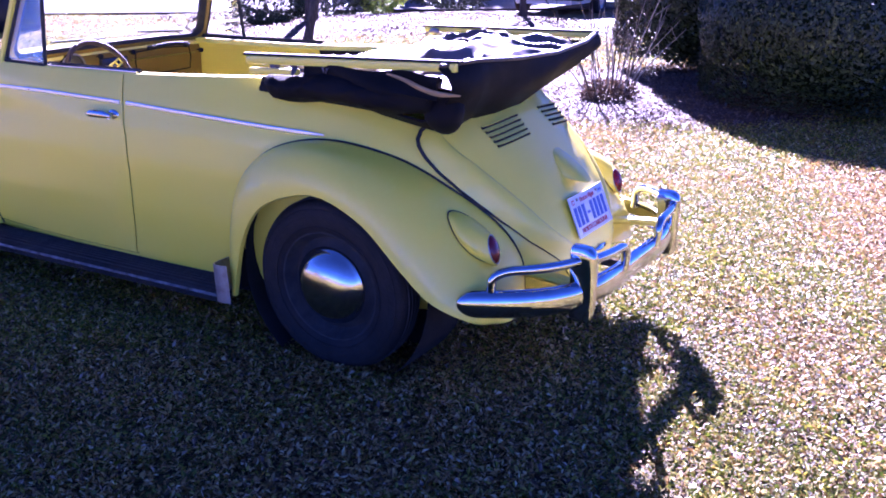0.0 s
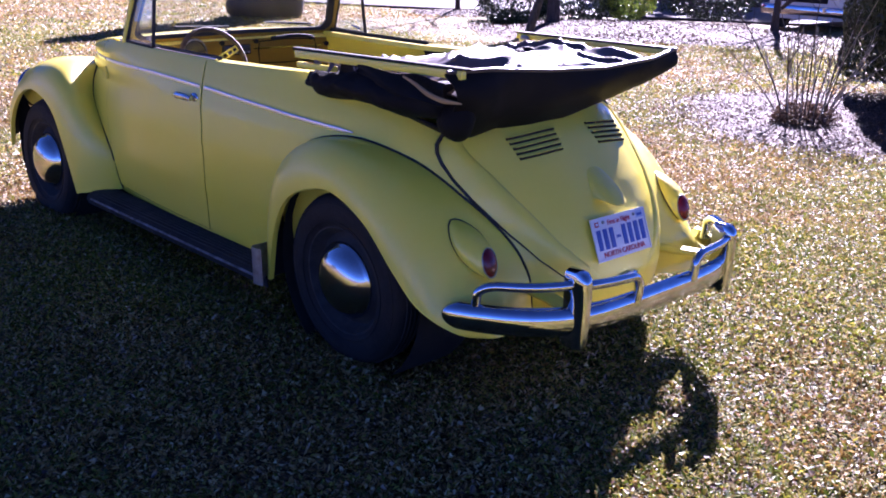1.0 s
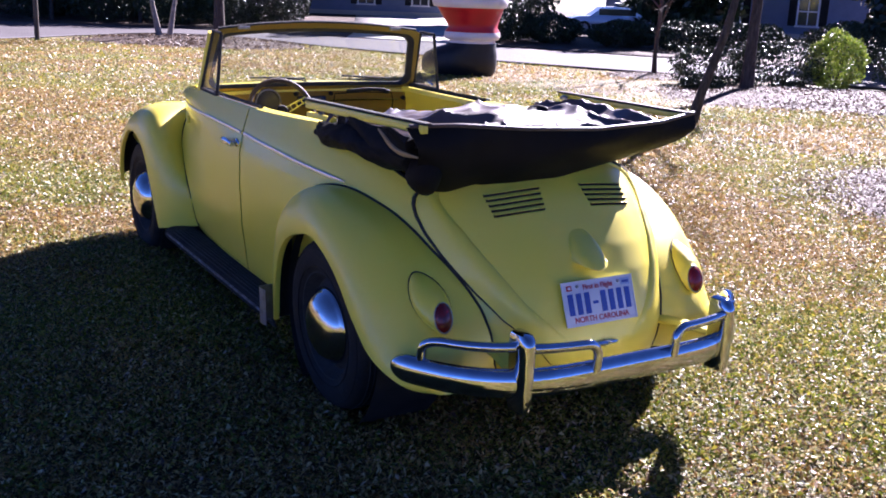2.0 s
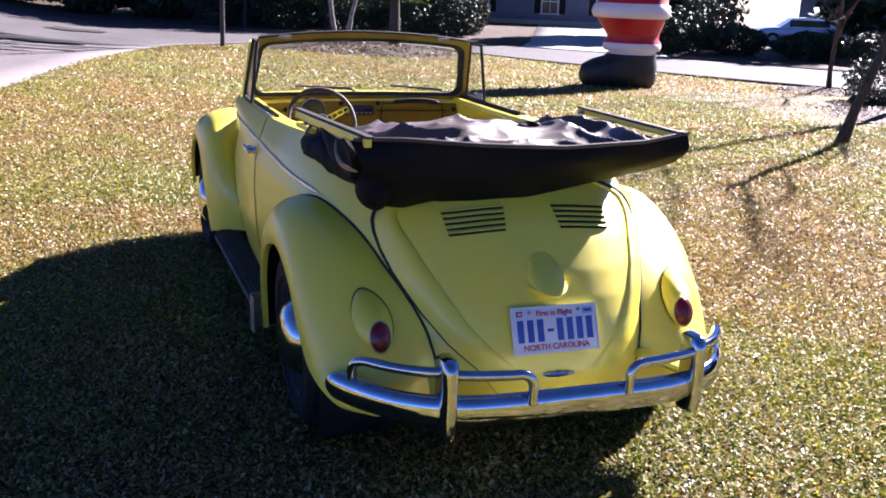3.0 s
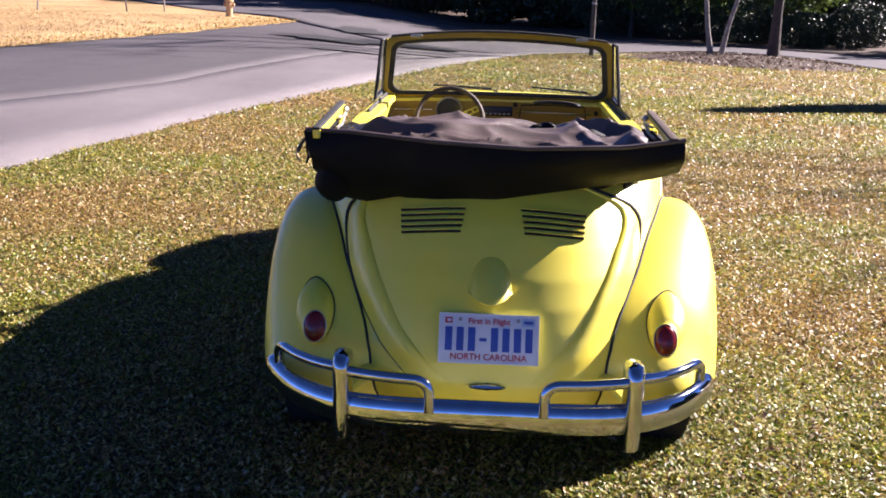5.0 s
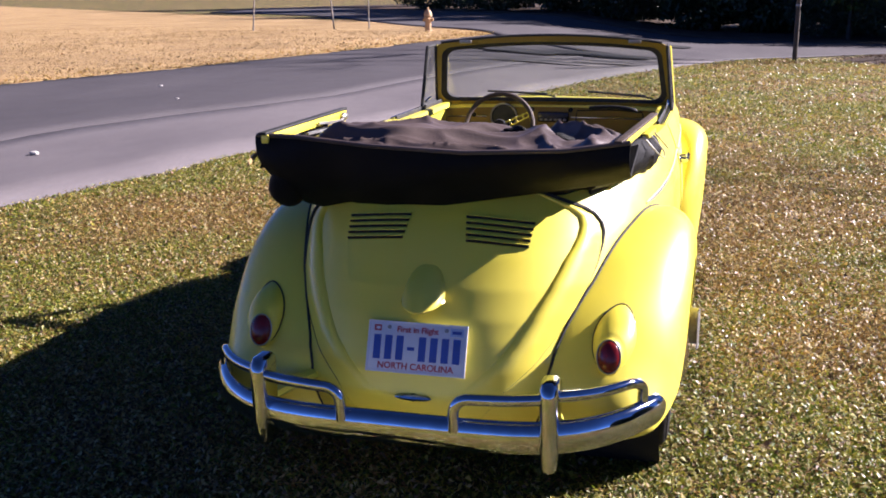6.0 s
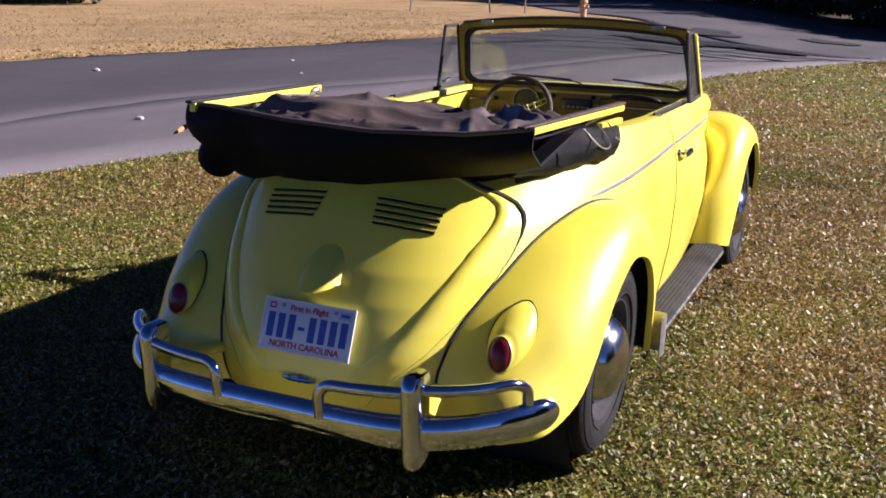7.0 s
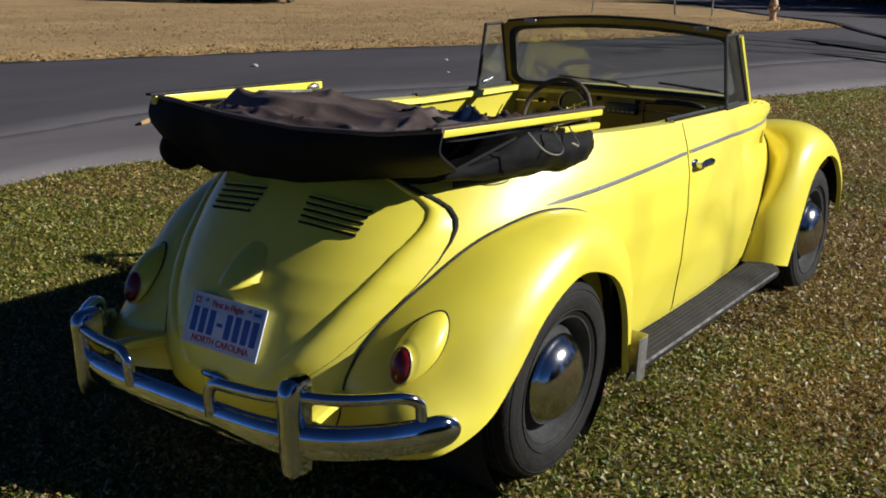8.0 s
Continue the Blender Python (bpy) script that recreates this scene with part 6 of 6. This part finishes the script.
def twiggy(x, y):
    g = at_ground(x, y)
    ob = thing("bare_shrub", g, "bare shrub of thin upright brown stems in the bed", "shrub")
    rng = np.random.default_rng(61)
    for k in range(26):
        a, s = rng.uniform(0, 6.28), rng.uniform(0.05, 0.55)
        h = rng.uniform(0.65, 1.15)
        base = np.array((g[0] + 0.14 * math.cos(a), g[1] + 0.14 * math.sin(a), g[2]))
        pts = [base, base + np.array((0.4 * s * math.cos(a), 0.4 * s * math.sin(a), 0.45 * h)), base + np.array((s * math.cos(a) + rng.normal(0, 0.05), s * math.sin(a) + rng.normal(0, 0.05), h))]
        geo = [tube(smooth_line(pts, 8), np.linspace(0.008, 0.003, 8), 5)]
        for q in range(3):
            t = rng.uniform(0.4, 0.9)
            p = pts[0] * (1 - t) + pts[2] * t
            geo.append(tube([p, p + rng.normal(0, 0.09, 3) + np.array((0, 0, 0.16))], [0.004, 0.002], 4))
        part("stem", join(*geo), M["pale_bark"] if k % 3 else M["bark"], ob)
    leaf_part("litter_clump", leaf_cloud((g[0], g[1], g[2] + 0.10), (0.27, 0.27, 0.14), 2600, 0.016, 62), M["mulch"], ob, "dead leaves caught among the stems")


twiggy(5.3, 1.35)
for x, y, r, sd, mt, lb in ((14.0, 12.4, (1.0, 0.9, 0.42), 71, "evergreen", "low dark evergreen shrub in the bed"), (15.1, 11.7, (1.1, 0.9, 0.5), 72, "evergreen", "low dark evergreen shrub in the bed"),
                            (15.9, 10.9, (0.55, 0.55, 0.62), 73, "lime_leaf", "bright lime green shrub in the bed"), (18.4, 10.4, (1.2, 1.0, 0.55), 74, "evergreen", "low dark evergreen shrub in the bed"),
                            (12.4, 11.2, (0.4, 0.4, 0.14), 76, "evergreen", "low dark evergreen shrub in the bed")):
    shrub(x, y, r, 7000, 0.030, sd, M[mt], lb, group="shrubs in the bed")
# hedges and shrubs across the street
hedge_rng = np.random.default_rng(90)
for k, (x, y, rx, ry, h) in enumerate(((20.6, 31.6, 1.2, 1.2, 0.75), (22.2, 32.4, 1.3, 1.2, 0.85), (23.8, 31.2, 1.2, 1.2, 0.6), (25.5, 28.6, 1.5, 1.3, 0.55), (26.5, 26.2, 1.5, 1.4, 0.6), (27.8, 24.0, 1.5, 1.4, 0.6), (24.6, 34.6, 1.4, 1.2, 1.1),
                                         (29.5, 21.0, 1.6, 1.5, 0.7), (13.8, 41.6, 1.6, 1.3, 0.75), (15.6, 41.2, 1.2, 1.2, 0.9), (11.5, 43.2, 1.8, 1.5, 1.0), (9.0, 45.0, 2.1, 1.8, 1.5), (6.2, 47.6, 2.2, 1.8, 1.6), (17.0, 43.5, 1.3, 1.2, 1.0))):
    shrub(x, y, (rx, ry, h), 9000, 0.055, 91 + k, M["evergreen"], "clipped evergreen shrub across the street", group="shrubs across the street", ragged=0.12)
shrub(-34.6, 31.8, (4.7, 3.2, 1.6), 7000, 0.16, 120, M["evergreen"], "broad dark evergreen shrub beyond the tan lawn", ragged=0.2)
shrub(-46, 40, (5.5, 4.0, 2.2), 6000, 0.2, 121, M["evergreen"], "broad dark evergreen shrub beyond the tan lawn", ragged=0.2)


def evergreen_tree(x, y, h, r, seed):
    g = at_ground(x, y)
    ob = thing("evergreen_tree", g, "tall dark evergreen tree across the street", "tree", "trees across the street")
    part("trunk", tube([(g[0], g[1], g[2] - 0.05), (g[0] + 0.1, g[1], g[2] + h * 0.5), (g[0], g[1] + 0.1, g[2] + h * 0.85)], [0.3, 0.2, 0.08], 10), M["bark"], ob)
    V = [leaf_cloud((g[0], g[1], g[2] + h * 0.52), (r, r, h * 0.50), 9000, 0.30, seed, 0.25, 0.45)]
    leaf_part("crown", np.concatenate(V), M["evergreen"], ob)


for k, (x, y, h, r) in enumerate(((3, 60, 13, 4.5), (9, 56, 12, 4.2), (15, 53, 11, 3.8), (-3, 68, 15, 5.0), (21, 62, 13, 4.2), (12, 66, 15, 5), (-14, 84, 16, 6), (30, 44, 10, 3.2), (36, 36, 10, 3.2), (0, 78, 16, 6), (-26, 100, 18, 7), (34, 20, 10, 3.4))):
    evergreen_tree(x, y, h, r, 140 + k)

# dense dark understorey beyond the crossing street
for k, (x, y, rx, h) in enumerate(((-22, 84, 5.0, 2.6), (-15, 75, 4.5, 2.8), (-9, 68.5, 4.2, 2.6), (-4, 62.5, 3.8, 2.6), (0.5, 58, 3.4, 2.6), (4.5, 54.5, 3.0, 2.5), (8.5, 51.5, 2.8, 2.4), (12.5, 48.5, 2.6, 2.1), (16.0, 46.5, 2.0, 1.5), (18.5, 50.5, 2.4, 1.8), (3.5, 60, 3.6, 4.0), (9.5, 57, 3.4, 4.0), (-7, 75, 5.0, 4.2))):
    shrub(x, y, (rx, rx * 0.8, h), 9000, 0.17, 220 + k, M["evergreen"], "dense dark evergreen undergrowth beyond the street", group="undergrowth beyond the street", ragged=0.2)
for k, (x, y, h) in enumerate(((10.2, 43.8, 4.6), (13.4, 42.8, 4.2), (6.8, 46.0, 4.8))):
    g = at_ground(x, y)
    ob = thing("broadleaf_tree", g, "small tree with drooping green leaves across the street", "tree", "leafy trees across the street")
    part("trunk", tube([(g[0], g[1], g[2] - 0.05), (g[0] + 0.1, g[1], g[2] + h * 0.6), (g[0] - 0.1, g[1] + 0.1, g[2] + h * 0.95)], [0.10, 0.07, 0.03], 8), M["bark"], ob)
    leaf_part("crown", leaf_cloud((g[0], g[1], g[2] + h * 0.62), (1.9, 1.7, h * 0.36), 5000, 0.10, 250 + k, 0.3, 0.3), M["broad_leaf"], ob)

# ---- street furniture and vehicles ----
g = at_ground(3.3, 29.25)
pole_ob = thing("utility_pole", g, "tall weathered wooden pole at the lawn's corner", "pole")
part("shaft", tube([(g[0], g[1], g[2] - 0.05), (g[0] + 0.02, g[1], g[2] + 8.5)], [0.075, 0.055], 12), M["pole"], pole_ob)
part("ground_clamp", tube([(g[0], g[1], g[2] + 1.6), (g[0] + 0.004, g[1], g[2] + 1.66)], 0.08, 12), M["steel"], pole_ob)

g = (-9.75, 35.1, 0.0)
hyd = thing("fire_hydrant", g, "weathered tan fire hydrant on the dormant lawn", "hydrant")
part("barrel", [(x + g[0], y + g[1], z) for x, y, z in lathe([(0.001, 0.0), (0.17, 0.0), (0.17, 0.05), (0.12, 0.06), (0.12, 0.55), (0.165, 0.57), (0.165, 0.62), (0.14, 0.64)], 20, 'z')[0]] and (lambda q: ([(x + g[0], y + g[1], z) for x, y, z in q[0]], q[1]))(lathe([(0.001, 0.0), (0.17, 0.0), (0.17, 0.05), (0.12, 0.06), (0.12, 0.55), (0.165, 0.57), (0.165, 0.62), (0.14, 0.64)], 20, 'z')), M["brass"], hyd)
part("bonnet", (lambda q: ([(x + g[0], y + g[1], z) for x, y, z in q[0]], q[1]))(lathe([(0.15, 0.63), (0.14, 0.72), (0.10, 0.80), (0.05, 0.84), (0.035, 0.85), (0.035, 0.92), (0.001, 0.93)], 20, 'z')), M["brass"], hyd)
for dx, dy in ((0.2, 0.02), (-0.2, -0.02), (0.03, -0.22)):
    part("outlet", tube([(g[0] + dx * 0.4, g[1] + dy * 0.4, 0.46), (g[0] + dx, g[1] + dy, 0.46)], 0.07, 12), M["brass"], hyd)
for k, (x, y) in enumerate(((-14.5, 37.5), (-13.2, 38.2), (-17.5, 36.0))):
    gg = (x, y, 0.0)
    st = thing("stake", gg, "thin grey wooden stake in the tan lawn", "stake", "stakes in the tan lawn")
    part("rod", tube([(x, y, 0.0), (x + 0.12 * (k - 1), y, 1.3)], 0.035, 6), M["pale_bark"], st)


def inflatable():
    """A tall blown-up lawn ornament: a boot below, striped cloth above; one plain mesh."""
    c = np.array(at_ground(9.55, 15.5))
    right, deep = np.array((0.865, -0.5, 0)), np.array((0.5, 0.865, 0))
    #        height, left, right, depth, cloth
    rows = [(0.00, -0.74, 0.66, 0.40, 2), (0.10, -0.84, 0.74, 0.50, 2), (0.28, -0.86, 0.76, 0.54, 2), (0.45, -0.80, 0.76, 0.54, 2), (0.56, -0.62, 0.74, 0.52, 2), (0.64, -0.36, 0.73, 0.50, 2), (0.70, -0.30, 0.72, 0.50, 0), (0.76, -0.26, 0.70, 0.48, 0),
            (0.77, -0.36, 0.78, 0.56, 0), (0.84, -0.40, 0.81, 0.60, 0), (0.93, -0.38, 0.80, 0.58, 1), (1.02, -0.30, 0.74, 0.52, 1), (1.20, -0.36, 0.76, 0.56, 1), (1.50, -0.48, 0.82, 0.64, 1), (1.72, -0.56, 0.86, 0.68, 0), (1.73, -0.64, 0.92, 0.74, 0), (1.84, -0.68, 0.95, 0.78, 0),
            (1.98, -0.64, 0.93, 0.76, 0), (2.02, -0.56, 0.88, 0.72, 1), (2.40, -0.60, 0.90, 0.74, 1), (2.80, -0.60, 0.90, 0.72, 1), (3.20, -0.54, 0.86, 0.66, 1), (3.50, -0.40, 0.72, 0.54, 0), (3.90, -0.34, 0.66, 0.50, 0), (4.20, -0.30, 0.62, 0.46, 1), (4.55, -0.14, 0.44, 0.30, 1), (4.75, 0.08, 0.24, 0.08, 0)]
    rows = [(h - 0.29 * min(1.0, max(0.0, (h - 1.02) / 0.70)), *q) for h, *q in rows]
    seg = 28
    v, f, cloth = [], [], []
    for h, l, r, d, k in rows:
        for j in range(seg):
            a = 2 * math.pi * j / seg
            pucker = 1 + 0.012 * math.cos(7 * a)
            p = c + right * ((l + r) / 2 + (r - l) / 2 * math.cos(a) * pucker) + deep * d * math.sin(a) * pucker
            v.append((p[0], p[1], c[2] + h))
    for i in range(len(rows) - 1):
        for j in range(seg):
            f.append((i * seg + j, i * seg + (j + 1) % seg, (i + 1) * seg + (j + 1) % seg, (i + 1) * seg + j))
            cloth.append(rows[i][4])
    f.append(tuple(range((len(rows) - 1) * seg, len(rows) * seg)))
    cloth.append(1)
    ob = part("inflatable_ornament", (v, f), M["pink_cloth"], label="tall inflatable lawn ornament, red and white above a black boot", category="lawn ornament", sharp=70)
    ob.data.materials.append(M["red_cloth"])
    ob.data.materials.append(M["black_cloth"])
    for p, k in zip(ob.data.polygons, cloth):
        p.material_index = k


inflatable()


def parked(name, at, yaw, mat, label, category, length, width, heights):
    """A parked vehicle from a side profile with rounded sides."""
    ob = thing(name, at, label, category)
    m = Matrix.Translation(at) @ Matrix.Rotation(radians(yaw), 4, 'Z')
    hood, roof, deck, cab0, cab1, cab2, cab3 = heights
    low = []
    for s in np.linspace(-1, 1, 25):
        x = s * length / 2
        top = hood if x > cab3 else deck if x < cab0 else hood
        e = 1 - 0.25 * abs(s) ** 6
        low.append([(x, width / 2 * e * q, z) for q, z in ((-0.86, 0.28), (-1.0, 0.45), (-1.0, top * 0.8), (-0.93, top * e), (-0.5, top * e + 0.02), (0.5, top * e + 0.02), (0.93, top * e), (1.0, top * 0.8), (1.0, 0.45), (0.86, 0.28))])
    v, f = lattice(low, True)
    f += [tuple(range(10)), tuple(reversed([240 + k for k in range(10)]))]
    body = part("body", turn((v, f), m), mat, ob, sharp=40)
    cab = []
    for x, z, w in ((cab0, deck, 0.92), (cab1, roof * 0.98, 0.78), ((cab1 + cab2) / 2, roof, 0.78), (cab2, roof * 0.97, 0.78), (cab3, hood, 0.92)):
        cab.append([(x, -w * width / 2, hood * 0.95), (x, -w * width / 2 * 0.98, z), (x, w * width / 2 * 0.98, z), (x, w * width / 2, hood * 0.95)])
    part("cabin", turn(lattice(cab), m), mat, ob, sharp=30)
    for sd in (-1, 1):
        q = [[(x, sd * (width * 0.40 + 0.045), z) for z in (hood + 0.06, roof - 0.12)] for x in np.linspace(cab0 + 0.35, cab3 - 0.45, 6)]
        part("window", turn(sheet(q, 0.02, (0, 0, 1)), m), M["pane"], ob)
    part("windscreen", turn(sheet([[(cab3 - 0.05 - (cab3 - cab2) * t, y, hood + 0.03 + (roof - 0.10 - hood) * t) for t in (0.0, 1.0)] for y in np.linspace(-0.36 * width, 0.36 * width, 6)], 0.02, (0, 0, 0.5)), m), M["pane"], ob)
    for wx in (-length * 0.31, length * 0.31):
        for sd in (-1, 1):
            wm = m @ Matrix.Translation((wx, sd * (width / 2 - 0.08), 0.34)) @ Matrix.Rotation(radians(90 * sd), 4, 'Z')
            w = part("wheel", turn(lathe([(0.20, 0.10), (0.31, 0.10), (0.34, 0.06), (0.34, -0.08), (0.20, -0.1)], 24), wm), M["tyre"], ob)
            part("rim", turn(lathe([(0.21, 0.09), (0.18, 0.07), (0.05, 0.09), (0.001, 0.09)], 20), wm), M["steel"], w)
    for sd in (-1, 1):
        part("headlamp", turn(ellipsoid((length / 2 - 0.06, sd * width * 0.36, hood * 0.78), (0.06, 0.16, 0.09), 8, 12), m), M["chrome"], ob)
    part("grille", turn(block(length / 2 - 0.03, length / 2 + 0.015, -width * 0.26, width * 0.26, hood * 0.55, hood * 0.82, 0.02), m), M["dark"], ob)
    part("front_bumper", turn(block(length / 2 - 0.08, length / 2 + 0.06, -width * 0.46, width * 0.46, 0.36, 0.56, 0.04), m), M["chrome"] if category == "truck" else mat, ob)
    return ob


parked("pickup_truck", at_ground(20.0, 7.7), 184, M["car_white"], "white pickup truck parked across the street", "truck", 5.6, 1.95, (1.12, 1.85, 1.05, -0.7, -0.5, 0.9, 1.5))
parked("parked_sedan", at_ground(33, 38.5), 150, M["car_silver"], "silver sedan parked at the house opposite", "car", 4.5, 1.75, (0.92, 1.42, 0.98, -1.6, -0.9, 0.5, 1.1))


# ---- houses across the street ----
def house(at, yaw, w, d, h, wall_mat, label, windows):
    ob = thing("house", at, label, "house")
    m = Matrix.Translation(at) @ Matrix.Rotation(radians(yaw), 4, 'Z')
    shell = block(-w / 2, w / 2, -d / 2, d / 2, -0.3, h + 0.3, 0.0)
    wall = part("wall", turn(shell, m), wall_mat, ob, sharp=10)
    for k in range(int(h / 0.18)):
        z = 0.3 + 0.18 * k
        part("board", turn(([(-w / 2, -d / 2 - 0.025, z), (w / 2, -d / 2 - 0.025, z), (w / 2, -d / 2 - 0.006, z + 0.18), (-w / 2, -d / 2 - 0.006, z + 0.18), (-w / 2, -d / 2 - 0.004, z), (w / 2, -d / 2 - 0.004, z)], [(0, 1, 2, 3), (0, 4, 5, 1)]), m), wall_mat, wall, sharp=10)
    part("roof", turn(([(-w / 2 - 0.4, -d / 2 - 0.5, h + 0.25), (w / 2 + 0.4, -d / 2 - 0.5, h + 0.25), (w / 2 + 0.4, 0, h + 2.2), (-w / 2 - 0.4, 0, h + 2.2), (-w / 2 - 0.4, d / 2 + 0.5, h + 0.25), (w / 2 + 0.4, d / 2 + 0.5, h + 0.25)],
                       [(0, 1, 2, 3), (3, 2, 5, 4), (0, 3, 4), (1, 5, 2), (0, 4, 5, 1)]), m), M["shingle"], ob, sharp=10)
    part("foundation", turn(block(-w / 2 - 0.02, w / 2 + 0.02, -d / 2 - 0.05, d / 2, -0.4, 0.3, 0.0), m), M["concrete"], ob)
    for x in windows:
        win = part("window", turn(block(x - 0.5, x + 0.5, -d / 2 - 0.06, -d / 2 - 0.01, 0.8, 2.2, 0.0), m), M["pane"], ob)
        frame_geo = join(*[block(*q, 0.0) for q in ((x - 0.58, x - 0.48, -d / 2 - 0.09, -d / 2, 0.72, 2.28), (x + 0.48, x + 0.58, -d / 2 - 0.09, -d / 2, 0.72, 2.28), (x - 0.48, x + 0.48, -d / 2 - 0.09, -d / 2, 2.18, 2.28), (x - 0.03, x + 0.03, -d / 2 - 0.08, -d / 2, 0.8, 2.18), (x - 0.48, x + 0.48, -d / 2 - 0.08, -d / 2, 1.46, 1.53))])
        part("window_frame", turn(frame_geo, m), M["trim"], win)
        part("sill", turn(block(x - 0.65, x + 0.65, -d / 2 - 0.14, -d / 2, 0.66, 0.75, 0.0), m), M["trim"], win)
        for sd in (-1, 1):
            part("shutter", turn(block(x + sd * 0.80 - 0.2, x + sd * 0.80 + 0.2, -d / 2 - 0.06, -d / 2, 0.72, 2.28, 0.0), m), M["dark"], win)
    return ob


house((27.5, 62, -0.9), -28, 17, 8, 2.7, M["siding"], "blue-grey clapboard house with white window trim", (-5.5, -1.5, 3, 6.5))
house((44, 40, -0.9), -52, 14, 8, 2.7, M["siding"], "blue-grey clapboard house shaded by trees across the street", (-4, 0, 4))

# small bits lying about
for k, (x, y, s) in enumerate(((-9.6, 8.95, 0.06), (-5.6, 5.2, 0.05), (-8.2, 12.2, 0.04), (-6.9, 10.4, 0.03))):
    rng = np.random.default_rng(300 + k)
    v, f = ellipsoid((x, y, float(terrain(np.float64(x), np.float64(y))) + 0.012 + s * 0.4), (s, s * 0.8, s * 0.55), 7, 10)
    v = [(a + rng.normal(0, s * 0.05), b + rng.normal(0, s * 0.05), c) for a, b, c in v]
    part("stone", (v, f), M["concrete"], label="small pale stone lying on the road", category="stone", group="stones on the road", sharp=20)
